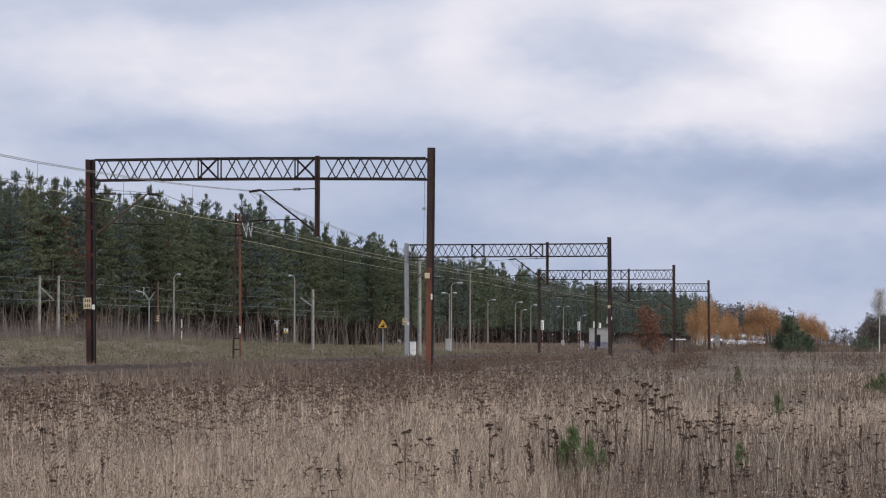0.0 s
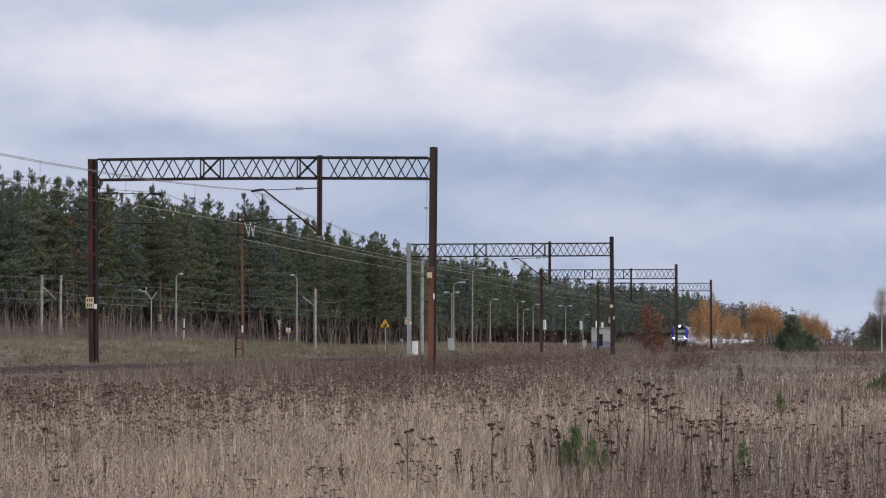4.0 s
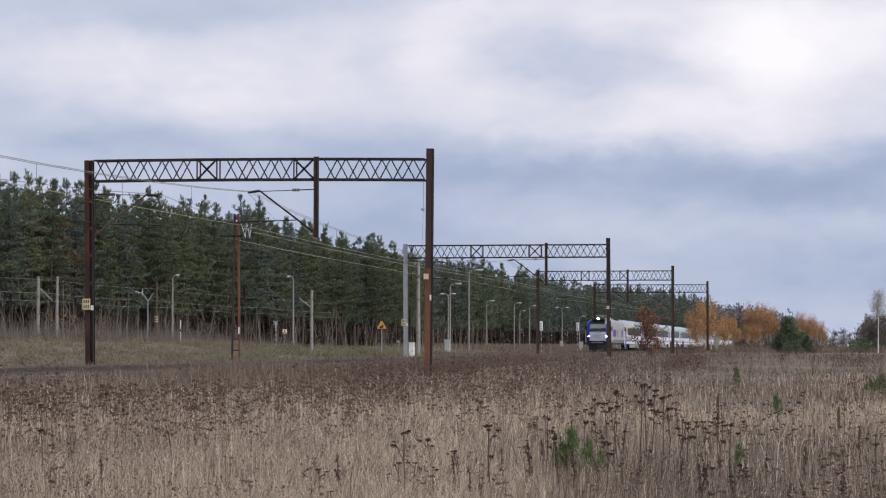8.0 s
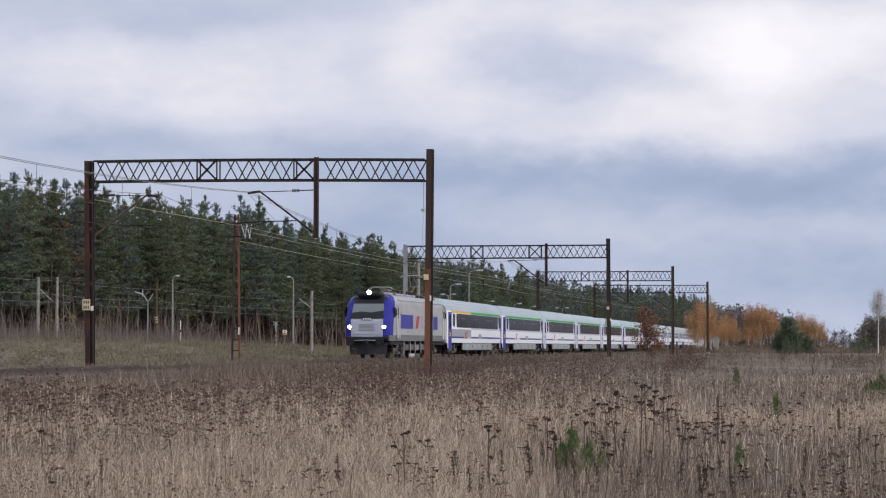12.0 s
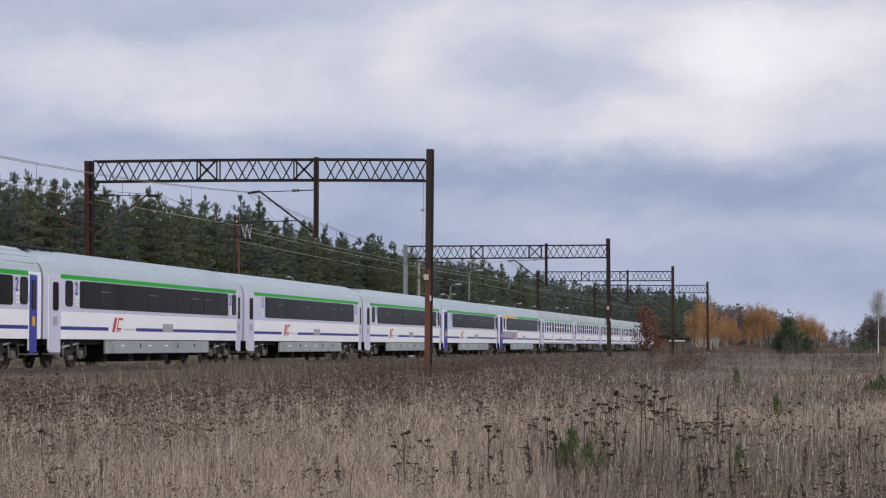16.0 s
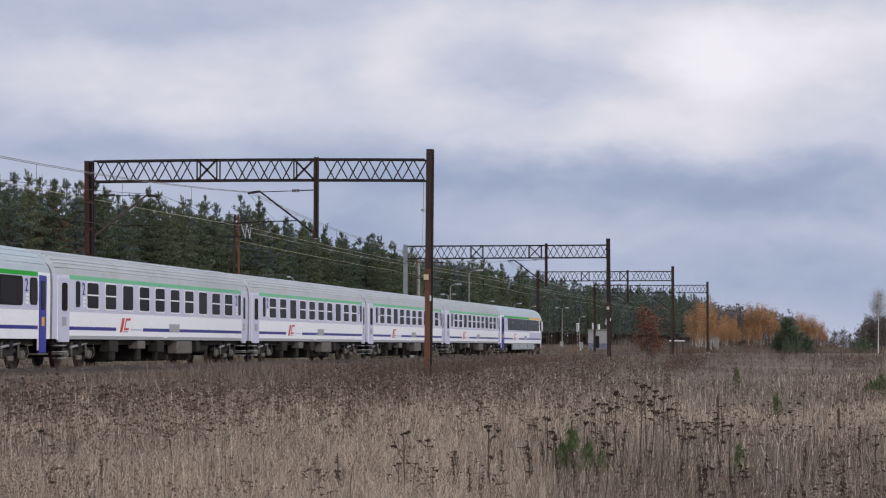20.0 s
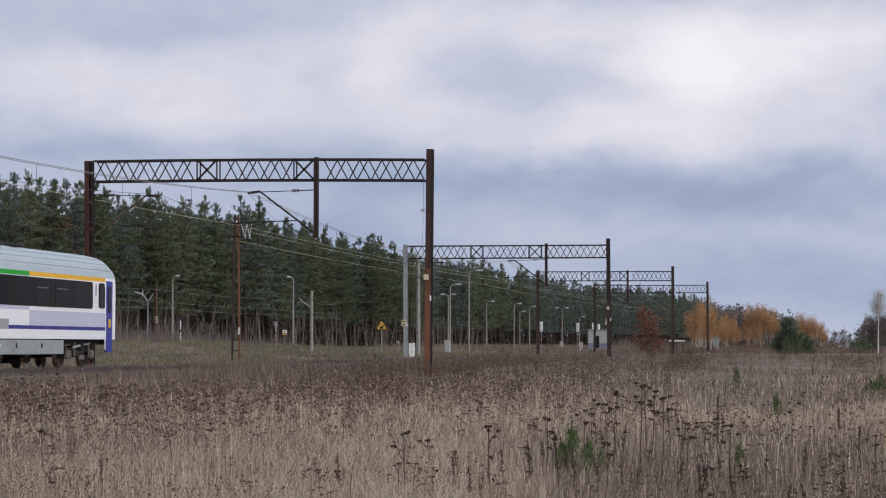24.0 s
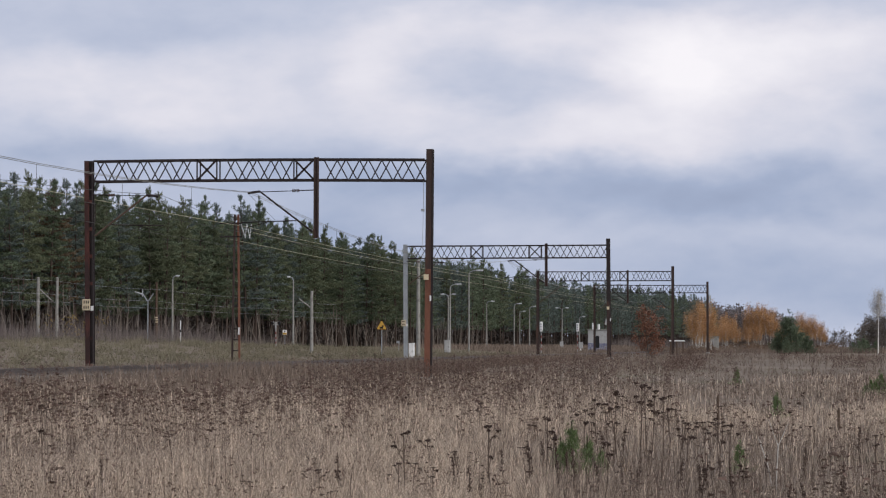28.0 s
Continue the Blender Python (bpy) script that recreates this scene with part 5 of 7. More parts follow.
def needle_tufts(rng, centres, radius, count, size, axis_xy, flat, slim, rise):
    """Spiky tufts round each centre that point outwards and up from the tree's axis: one slim triangle a tuft."""
    count = np.maximum(1, np.round(count * (1 - 0.45 * np.asarray(rise, float)))).astype(int)
    c = np.repeat(np.asarray(centres, float), count, 0)
    r = np.repeat(np.asarray(radius, float), count)
    s = np.repeat(np.asarray(size, float), count) * rng.uniform(0.6, 1.4, len(c))
    n = len(c)
    up = np.repeat(np.asarray(rise, float), count)
    p = c + rng.normal(0, 0.45, (n, 3)) * np.stack([r * (1 - 0.62 * up), r * (1 - 0.62 * up), r * (flat + 0.75 * up)], 1)
    out = p - np.array([axis_xy[0], axis_xy[1], 0.0])
    out[:, 2] = 0
    out /= np.linalg.norm(out, axis=1)[:, None] + 0.3
    a = rng.normal(0, 0.55, (n, 3)) + out * 0.8 + np.array([0, 0, 0.45]) + np.stack([0 * up, 0 * up, 0.9 * up], 1)
    a /= np.linalg.norm(a, axis=1)[:, None]
    b = np.cross(a, clump_facing(rng, p - c, 0.4))
    b /= np.linalg.norm(b, axis=1)[:, None] + 1e-9
    s = s[:, None]
    slim = (slim * (1 - 0.45 * up))[:, None]
    v = np.stack([p - a * s - b * s * slim, p - a * s + b * s * slim, p + a * s], 1).reshape(-1, 3)
    return v, np.arange(n * 3).reshape(-1, 3)


def stem_arrays(pts, r0, r1, n=5):
    """A bent tapering stem through pts."""
    g = Geo()
    m = len(pts) - 1
    ringed = []
    for k, p in enumerate(pts):
        q = Vector(pts[min(k + 1, m)]) - Vector(pts[max(k - 1, 0)])
        u = q.orthogonal().normalized()
        w = q.normalized().cross(u)
        r = r0 + (r1 - r0) * k / m
        ringed += [Vector(p) + (u * math.cos(2 * math.pi * i / n) + w * math.sin(2 * math.pi * i / n)) * r for i in range(n)]
    fs = [(k * n + i, k * n + (i + 1) % n, (k + 1) * n + (i + 1) % n, (k + 1) * n + i) for k in range(m) for i in range(n)]
    return np.array([tuple(v) for v in ringed]), np.array(fs)


def join(chunks):
    vs, fs, o = [], [], 0
    for v, f in chunks:
        vs.append(v)
        fs.append(f + o)
        o += len(v)
    return np.concatenate(vs), np.concatenate(fs)


def quads(name, v, f, mats, index=None):
    me = raw_mesh(name, v, f, np.full(len(f), f.shape[1]), mats)
    if index is not None:
        me.polygons.foreach_set("material_index", index.astype(np.int32))
    return me


def scatter(templates, xs, ys, zs, scale, rng, tall=None):
    """Copies of templates (points, faces, material numbers) turned and scaled at each place, as one set of arrays."""
    pick = rng.integers(0, len(templates), len(xs))
    turn = rng.uniform(0, 2 * math.pi, len(xs))
    V, F, M, o = [], [], [], 0
    for k, (v, f, m) in enumerate(templates):
        i = np.nonzero(pick == k)[0]
        if not len(i):
            continue
        c, s = np.cos(turn[i]), np.sin(turn[i])
        sc = scale[i]
        st = sc if tall is None else tall[i]
        x = (v[None, :, 0] * c[:, None] - v[None, :, 1] * s[:, None]) * sc[:, None] + xs[i][:, None]
        y = (v[None, :, 0] * s[:, None] + v[None, :, 1] * c[:, None]) * sc[:, None] + ys[i][:, None]
        z = v[None, :, 2] * st[:, None] + zs[i][:, None]
        V.append(np.stack([x, y, z], 2).reshape(-1, 3))
        F.append((f[None] + (np.arange(len(i)) * len(v))[:, None, None] + o).reshape(-1, f.shape[1]))
        M.append(np.tile(m, len(i)))
        o += len(i) * len(v)
    return np.concatenate(V), np.concatenate(F), np.concatenate(M)


PINE_GREEN = mat("pine_needles", (0.088, 0.122, 0.078), 0.75, 0, 0.35, 0.9, 0.13, 0, island=0.10, tint=(0.20, 0.236, 0.152), spec=0.08, objrand=0.3, thin=0.2)
# bluish pines; on far trees this colour also stands in for distance haze
PINE_BLUE_HAZE = mat("bluish_pine_needles", (0.092, 0.123, 0.108), 0.75, 0, 0.35, 0.9, 0.13, 0, island=0.10, tint=(0.19, 0.225, 0.198), spec=0.08, objrand=0.3, thin=0.2)
PINE_OLIVE = mat("olive_pine_needles", (0.100, 0.123, 0.074), 0.75, 0, 0.35, 0.9, 0.13, 0, island=0.10, tint=(0.22, 0.24, 0.146), spec=0.08, objrand=0.3, thin=0.2)
PINE_BROWN = mat("browning_needles", (0.10, 0.07, 0.045), 0.8, 0, 0.5, 1.1, 0.2, 0, island=0.3, tint=(0.19, 0.135, 0.08), spec=0.15)
PINE_BARK = mat("pine_bark", (0.06, 0.042, 0.034), 0.95, 0, 0.4, 6, 0.5, 0.5, tint=(0.115, 0.085, 0.07), stretch=(1, 1, 0.25))
PALE_BARK = mat("pale_bark", (0.225, 0.19, 0.16), 0.9, 0, 0.3, 6, 0.6, 0.3, island=0.4, stretch=(1, 1, 0.25))
PALE_TWIG = mat("pale_birch_twigs", (0.33, 0.30, 0.265), 0.9, 0, 0.3, 6, 0.6, 0, island=0.4, tint=(0.5, 0.46, 0.41), spec=0.1)
BIRCH_BARK = mat("birch_bark", (0.62, 0.60, 0.56), 0.8, 0, 0.12, 6, 0.8, 0.2, stain=(0.10, 0.09, 0.08), stain_at=0.62, stretch=(1, 1, 0.6))
BIRCH_LEAF = mat("orange_birch_leaves", (0.43, 0.23, 0.105), 0.8, 0, 0.2, 1, 0.3, 0, island=0.3, tint=(0.60, 0.365, 0.185), spec=0.1, thin=0.15)
OAK_LEAF = mat("russet_oak_leaves", (0.16, 0.08, 0.055), 0.8, 0, 0.4, 1, 0.3, 0, island=0.4, tint=(0.36, 0.18, 0.12), spec=0.15, thin=0.15)
BARE_TWIG = mat("bare_twigs", (0.10, 0.085, 0.075), 0.9, 0, 0.3, 4, 0.5, 0, island=0.4, tint=(0.2, 0.17, 0.15), spec=0.1)
UNDERWOOD_SHADE = mat("leafless_underwood", (0.055, 0.045, 0.042), 0.9, 0, 0.3, 1.1, 0.2, 0, island=0.3, tint=(0.115, 0.098, 0.09), spec=0.05)
YOUNG_PINE = mat("young_pine_needles", (0.095, 0.145, 0.055), 0.7, 0, 0.4, 2, 0.5, 0, island=0.4, tint=(0.2, 0.265, 0.11), spec=0.15, thin=0.15)
FAR_WOOD_HAZE = mat("far_woodland", (0.17, 0.15, 0.15), 0.9, 0, 0.2, 0.3, 0.05, 0, island=0.12, tint=(0.255, 0.22, 0.21), spec=0.05, thin=0.3)


def pine_arrays(seed, h, low=False, bare=0.24, rmax=3.1, tufts=None, fine=None):
    """A pine: a tall bent stem and whorls of branches, each ending in flat fans of needle tufts, the topmost ones upswept."""
    rng = np.random.default_rng(seed)
    top = Vector((rng.normal(0, 0.3), rng.normal(0, 0.3), h))
    pts = [(0, 0, -0.3), (rng.normal(0, 0.12), rng.normal(0, 0.12), h * 0.35), (top.x * 0.6, top.y * 0.6, h * 0.7), tuple(top)]
    stem = [stem_arrays(pts, 0.16, 0.02, 4 if low else 6)]
    centres, rad, siz, rise = [], [], [], []
    whorls = 9 if low else 17
    wide = rng.uniform(0.8, 1.1)
    for k in range(whorls):
        f = min(0.985, max(0.0, (k + rng.uniform(-0.3, 0.3)) / (whorls - 1)))
        z = h * (bare + (0.985 - bare) * f)
        reach = rmax * wide * (1.05 - f ** 1.55) ** 0.85 * (0.72 + 0.45 * rng.random()) * (0.6 + 0.4 * min(1, 0.3 + f * 2.4))
        nb = 4 if low or f > 0.88 else rng.integers(5, 8)
        a0 = rng.uniform(0, 6.28)
        for b in range(nb):
            if rng.random() < (0.12 if f > 0.3 else 0.45):
                continue
            a = a0 + b * 6.28 / nb + rng.normal(0, 0.25)
            rr = reach * rng.uniform(0.55, 1.2)
            lift = rng.uniform(-0.04, 0.2) + 1.0 * max(0.0, f - 0.6)
            dz = rng.normal(0, 0.2)
            ca, sa = math.cos(a), math.sin(a)
            ox, oy = top.x * f, top.y * f
            for q, side in ((0.75, 0.0),) if low else ((0.42, 0.0), (0.66, 0.24), (0.7, -0.24), (0.88, 0.12), (1.0, -0.06)) if f < 0.72 else ((0.3, 0.0), (0.5, 0.08), (0.7, -0.08), (0.88, 0.0), (1.05, 0.0)):
                w = side * rr
                centres.append((ox + rr * q * ca - w * sa, oy + rr * q * sa + w * ca, z + dz + rr * q * lift + (0.1 + 0.5 * max(0.0, f - 0.7)) * q * q * rr + rng.normal(0, 0.08)))
                rad.append((0.85 - 0.16 * q) * (1 - 0.6 * f) if low else (0.30 + 0.17 * rr / rmax) * (1.1 - 0.35 * q))
                siz.append(1 - 0.55 * f if low else 1.0 - 0.3 * f)
                rise.append(0.0 if low else min(1.0, max(0.0, (f - 0.72) / 0.25)) * (0.4 + 0.6 * q))
            if not low and f < 0.8 and (tufts is None or tufts > 5):
                stem.append(stem_arrays([(ox, oy, z + dz), (ox + rr * 0.5 * ca, oy + rr * 0.5 * sa, z + dz + rr * 0.5 * lift), (ox + rr * 0.9 * ca, oy + rr * 0.9 * sa, z + dz + rr * 0.95 * lift)], 0.035, 0.012, 3))
    for dz, r, sz in ((-0.05, 0.14, 0.5), (-0.3, 0.2, 0.55), (-0.6, 0.24, 0.6), (-0.95, 0.28, 0.65)):
        centres.append((top.x, top.y, h + dz))
        rad.append(r)
        siz.append(sz)
        rise.append(1.0)
    tufts = tufts or (12 if low else 22)
    fine = fine or (0.42 if low else 0.165)
    leaf = needle_tufts(rng, centres, np.array(rad) * (1.5 if low else 1.0), tufts, np.array(siz) * fine, (top.x, top.y), 0.5 if low else 0.32, 0.45 if low else 0.30, rise)
    if low:
        stem = [(stem[0][0], np.concatenate([stem[0][1][:, [0, 1, 2]], stem[0][1][:, [0, 2, 3]]]))]
    return join(stem), leaf


def pine_thing(seed, h, needle, label, tufts=22, fine=0.165):
    stem, leaf = pine_arrays(seed, h, tufts=tufts, fine=fine)
    t = thing("pine_tree", label, "tree", group="pines at the edge of the wood")
    part("trunk", quads("trunk", stem[0], stem[1], PINE_BARK), None, t)
    part("crown", quads("crown", leaf[0], leaf[1], needle), None, t)
    return t


def forest_edge(y):
    y = np.asarray(y, float)
    return -74.0 + 30.0 * np.clip((y - 560) / 205.0, 0, 1) + 1.5 * np.sin(y * 0.07)


def forest_height(y):
    return np.interp(y, (150, 206, 222, 247, 265, 283, 300, 350, 396, 506, 550, 600, 668, 713, 763, 838, 880), (15.2, 15.6, 16.4, 17.3, 17.3, 18.3, 17.6, 18.0, 17.2, 18.3, 19.1, 18.3, 17.8, 18.4, 17.9, 17.0, 15.0))


PINE_KINDS = ((PINE_GREEN, "tall dark green pine with bare lower trunk"), (PINE_BLUE_HAZE, "tall bluish-green pine with bare lower trunk"), (PINE_OLIVE, "tall olive-green pine with bare lower trunk"))
front_pines = [pine_thing(11 + k, 17.0, *PINE_KINDS[(0, 2, 0, 2, 1, 0, 2, 0, 2)[k]]) for k in range(9)] + [pine_thing(40, 17.0, PINE_BROWN, "tall pine with browning needles")]
back_pines = [pine_thing(31 + k, 17.0, *PINE_KINDS[(0, 1, 0, 1, 2, 0)[k]], 8, 0.25) for k in range(6)]
# most far pines take the bluish needles, haze put into their colour
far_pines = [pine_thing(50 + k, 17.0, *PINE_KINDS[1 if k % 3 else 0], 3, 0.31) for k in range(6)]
rng = np.random.default_rng(5)
spots = []
for row in range(2):
    y = 160.0 + row * 2
    while y < 880:
        spots.append((float(forest_edge(y)) - row * 3.4 + rng.normal(0, 0.8), y + rng.normal(0, 0.7), row))
        y += 3.1 if y < 380 else 4.6
placed = set()
for x, y, row in spots:
    s = float(forest_height(y)) / 17.0 * rng.uniform(0.84, 1.04)
    kinds = far_pines if y > 560 or (row and y > 400) else back_pines if row or y > 400 else front_pines
    kind = 9 if kinds is front_pines and (rng.random() < 0.03 or 210.5 < y < 214) else int(rng.integers(0, 6 if kinds is not front_pines else 9))
    m = pose(x, y, gz(x, y), 0, 0, rng.uniform(0, 360)) @ Matrix.Diagonal((s * rng.uniform(0.9, 1.2), s * rng.uniform(0.9, 1.2), s, 1))
    if kinds[kind].name not in placed:
        placed.add(kinds[kind].name)
        kinds[kind].matrix_basis = m
    else:
        twin(kinds[kind], m)
for k, t in enumerate(front_pines + back_pines + far_pines):
    if t.name not in placed:
        t.matrix_basis = pose(-80, 300 + 9 * k, gz(-80, 300 + 9 * k))

# the depth of the wood behind its edge
low = []
for k in range(6):
    stem, leaf = pine_arrays(100 + k, 17.0, True, 0.36, 2.6)
    v, f = join([stem, leaf])
    low.append((v, f, np.r_[np.zeros(len(stem[1]), int), np.ones(len(leaf[1]), int)]))
n = 1150
yy = rng.uniform(150, 870, n)
dx = 6.5 + 35 * rng.random(n) ** 1.5
xx = forest_edge(yy) - dx
v, f, m = scatter(low, xx, yy, ground_z(xx, yy), forest_height(yy) / 17.0 * rng.uniform(0.88, 1.02, n), rng)
tagged(new("pine_forest", quads("pine_forest", v, f, [PINE_BARK, PINE_BLUE_HAZE], m)), "deep dark pine wood behind the forest edge", "forest", kind="stuff")

# brown undergrowth added to close the view between trunks; its dark tone holds shade
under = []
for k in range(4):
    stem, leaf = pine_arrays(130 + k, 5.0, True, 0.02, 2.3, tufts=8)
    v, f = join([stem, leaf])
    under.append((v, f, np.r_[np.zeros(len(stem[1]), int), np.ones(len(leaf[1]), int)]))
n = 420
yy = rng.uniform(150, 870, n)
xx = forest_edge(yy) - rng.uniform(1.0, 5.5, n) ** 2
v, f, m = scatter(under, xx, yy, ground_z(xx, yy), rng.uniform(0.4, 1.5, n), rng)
tagged(new("forest_understorey", quads("forest_understorey", v, f, [PINE_BARK, UNDERWOOD_SHADE], m)), "brown undergrowth, darkened for the shade inside the pine wood", "forest", kind="stuff")

# far woods on the horizon, distance haze put into their pale colour
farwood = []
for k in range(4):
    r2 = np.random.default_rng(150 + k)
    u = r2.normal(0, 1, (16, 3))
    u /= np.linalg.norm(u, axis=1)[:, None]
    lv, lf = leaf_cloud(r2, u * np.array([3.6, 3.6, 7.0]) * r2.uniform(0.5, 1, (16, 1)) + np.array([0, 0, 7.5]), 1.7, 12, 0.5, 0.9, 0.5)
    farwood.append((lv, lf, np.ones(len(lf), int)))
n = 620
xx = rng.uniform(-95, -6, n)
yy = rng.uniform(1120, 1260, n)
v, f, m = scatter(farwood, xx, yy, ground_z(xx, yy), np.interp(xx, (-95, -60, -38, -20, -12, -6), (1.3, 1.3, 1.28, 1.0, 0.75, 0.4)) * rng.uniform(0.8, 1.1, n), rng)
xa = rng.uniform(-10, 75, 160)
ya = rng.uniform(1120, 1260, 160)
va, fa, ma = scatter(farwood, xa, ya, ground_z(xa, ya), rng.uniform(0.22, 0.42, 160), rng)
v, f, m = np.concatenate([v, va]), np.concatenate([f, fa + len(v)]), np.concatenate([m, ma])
tagged(new("distant_woods", quads("distant_woods", v, f, [BARE_TWIG, FAR_WOOD_HAZE], m)), "distant woods on the horizon, haze in their grey-brown colour", "forest", kind="stuff")


def pale_stem(seed):
    """A thin crooked sapling stem, forked or with a dead side branch or two."""
    r = np.random.default_rng(seed)
    a, b = r.normal(0, 0.6), r.normal(0, 0.4)
    pts = [(0, 0, -0.1), (a * 0.4, b * 0.5, 1.6), (a * 1.0, b, 3.3), (a * 1.1 + r.normal(0, 0.25), b * 1.5, 5.2)]
    ch = [stem_arrays(pts, 0.055, 0.018, 4)]
    for k in range(int(r.integers(1, 4))):
        o = Vector(pts[1]).lerp(Vector(pts[3]), r.uniform(0.1, 0.7))
        e = o + Vector((r.choice((-1, 1)) * r.uniform(0.4, 1.1), r.normal(0, 0.3), r.uniform(0.6, 1.5)))
        ch.append(stem_arrays([tuple(o), tuple(o.lerp(e, 0.5) + Vector((0, 0, -0.1))), tuple(e)], 0.028, 0.012, 4))
    v, f = join(ch)
    return v, f, np.zeros(len(f), int)


n = 330
yy = rng.uniform(185, 470, n)
xx = forest_edge(yy) + rng.uniform(-2.5, 3.5, n)
v, f, m = scatter([pale_stem(k) for k in range(9)], xx, yy, ground_z(xx, yy), rng.uniform(0.5, 1.2, n), rng)
tagged(new("young_stems", quads("young_stems", v, f, [PALE_BARK])), "thin pale crooked stems along the wood's edge", "undergrowth", kind="stuff")


def broad_tree(name, seed, h, width, leafmat, barkmat, label, stems=3, clumps=60, leaves=14, size=0.16, base=0.25, trunk=0.07, twigs=14, category="tree", spread=0.35, tip=0.012, plume=0.9):
    """A light-crowned tree or shrub: bent stems, twigs and a loose crown of single leaves."""
    r = np.random.default_rng(seed)
    t = thing(name, label, category)
    tops = []
    for k in range(stems):
        a = r.uniform(0, 6.28)
        lean = r.uniform(0.1, 1.0) * width * spread if stems > 1 else 0.1
        hh = h * r.uniform(0.8, 1.0) if stems > 1 else h
        p = [(0.15 * k * math.cos(a), 0.15 * k * math.sin(a), -0.25), (lean * 0.4 * math.cos(a), lean * 0.4 * math.sin(a), hh * 0.4), (lean * math.cos(a), lean * math.sin(a), hh * 0.97)]
        tops.append(p)
        st = stem_arrays(p, trunk * h / 6, tip, 6)
        part("trunk", quads("trunk", st[0], st[1], barkmat), None, t)
    ch, centres = [], []
    for k in range(twigs):
        p = tops[k % stems]
        f = r.uniform(base, 0.9)
        o = Vector(p[1]).lerp(Vector(p[2]), max(0, (f - 0.4) / 0.6)) if f > 0.4 else Vector(p[0]).lerp(Vector(p[1]), f / 0.4)
        a, ln = r.uniform(0, 6.28), width * 0.5 * r.uniform(0.6, 1.0) * (1.15 - f * 0.75)
        e = o + Vector((ln * math.cos(a), ln * math.sin(a), ln * 0.7))
        ch.append(stem_arrays([tuple(o), tuple(o.lerp(e, 0.5) + Vector((0, 0, 0.05))), tuple(e)], 0.02 * h / 6, 0.006, 4))
        for q in (0.45, 0.7, 1.0):
            centres.append(tuple(o.lerp(e, q)))
    tv, tf = join(ch)
    part("branchwork", quads("branchwork", tv, tf, barkmat), None, t)
    while len(centres) < clumps:
        p = tops[int(r.integers(0, stems))]
        f = r.uniform(base, 1.0)
        a, ln = r.uniform(0, 6.28), width * 0.42 * math.sqrt(r.random()) * (1.1 - 0.8 * f ** 2)
        centres.append((p[2][0] * f + ln * math.cos(a), p[2][1] * f + ln * math.sin(a), h * f))
    lv, lf = leaf_cloud(r, centres[:clumps], h * 0.06, leaves, size, plume, 0.6)
    part("crown", quads("crown", lv, lf, leafmat), None, t)
    return t


def put(t, x, y, turn=0.0, s=1.0):
    t.matrix_basis = pose(x, y, gz(x, y), 0, 0, turn) @ Matrix.Scale(s, 4)
    return t


birches = [broad_tree("birch_tree", 60 + k, 7.0, 2.5, BIRCH_LEAF, BIRCH_BARK, "birch with white stems and orange autumn leaves", 5, 230, 22, 0.07, 0.42, 0.034, 44, spread=0.6, plume=2.0) for k in range(4)]
for k, (x, y, h) in enumerate(((-18.8, 318, 5.6), (-18.3, 321, 6.8), (-17.6, 323, 7.0), (-16.9, 326, 6.0), (-18.3, 395, 5.6), (-17.5, 398, 6.4), (-16.6, 402, 5.6), (-15.2, 430, 7.6),
                                (-13.9, 433, 8.4), (-12.7, 428, 8.3), (-11.4, 426, 7.6), (-10.3, 424, 6.6), (-18.9, 330, 3.6), (-18.0, 334, 3.9), (-18.9, 386, 4.2), (-17.6, 388, 4.2), (-16.2, 396, 4.0), (-14.8, 412, 4.4), (-13.2, 414, 4.6), (-9.0, 418, 4.2), (-7.8, 421, 4.6), (-6.8, 418, 4.4), (-5.2, 416, 3.8), (-5.8, 425, 6.8), (-4.5, 428, 6.4), (-3.4, 424, 6.0), (-2.4, 426, 5.2), (-1.5, 430, 4.4))):
    if k < 4:
        put(birches[k], x, y, k * 70, h / 7.0)
    else:
        twin(birches[k % 4], pose(x, y, gz(x, y), 0, 0, k * 67) @ Matrix.Scale(h / 7.0, 4))
put(broad_tree("oak_shrub", 80, 4.5, 3.0, OAK_LEAF, BARE_TWIG, "low oak with russet leaves among the weeds", 6, 210, 18, 0.075, 0.06, 0.05, 46, spread=0.5, plume=1.3), -15.45, 200.3)
put(broad_tree("birch_tree", 82, 7.6, 3.0, PALE_TWIG, BIRCH_BARK, "nearly bare white-stemmed birch", 1, 230, 16, 0.042, 0.52, 0.06, 80, plume=1.4), 5.6, 295.0, 0, 1.13)
bare = [broad_tree("bare_tree", 84 + k, 6.0, 4.2, BARE_TWIG, BARE_TWIG, "grey leafless autumn tree", 4, 150, 18, 0.07, 0.1, 0.06, 40) for k in range(2)]
put(bare[0], 5.4, 352, 0, 0.75)
put(bare[1], 8.0, 350, 40, 0.9)
for x, y, s in ((4.2, 338, 0.72), (4.9, 341, 0.8), (3.5, 336, 0.6), (11.2, 356, 0.9), (14.5, 350, 1.0), (4.6, 372, 0.65), (5.5, 345, 0.85), (6.1, 348, 0.95), (6.7, 345, 0.9), (7.2, 349, 1.05), (7.7, 346, 1.0), (5.8, 341, 0.7), (6.9, 340, 0.75), (0.6, 560, 0.85), (2.6, 590, 0.95), (-1.6, 600, 0.7), (4.4, 620, 0.8)):
    twin(bare[int(abs(x) * 3) % 2], pose(x, y, gz(x, y), 0, 0, x * 40) @ Matrix.Scale(s, 4))


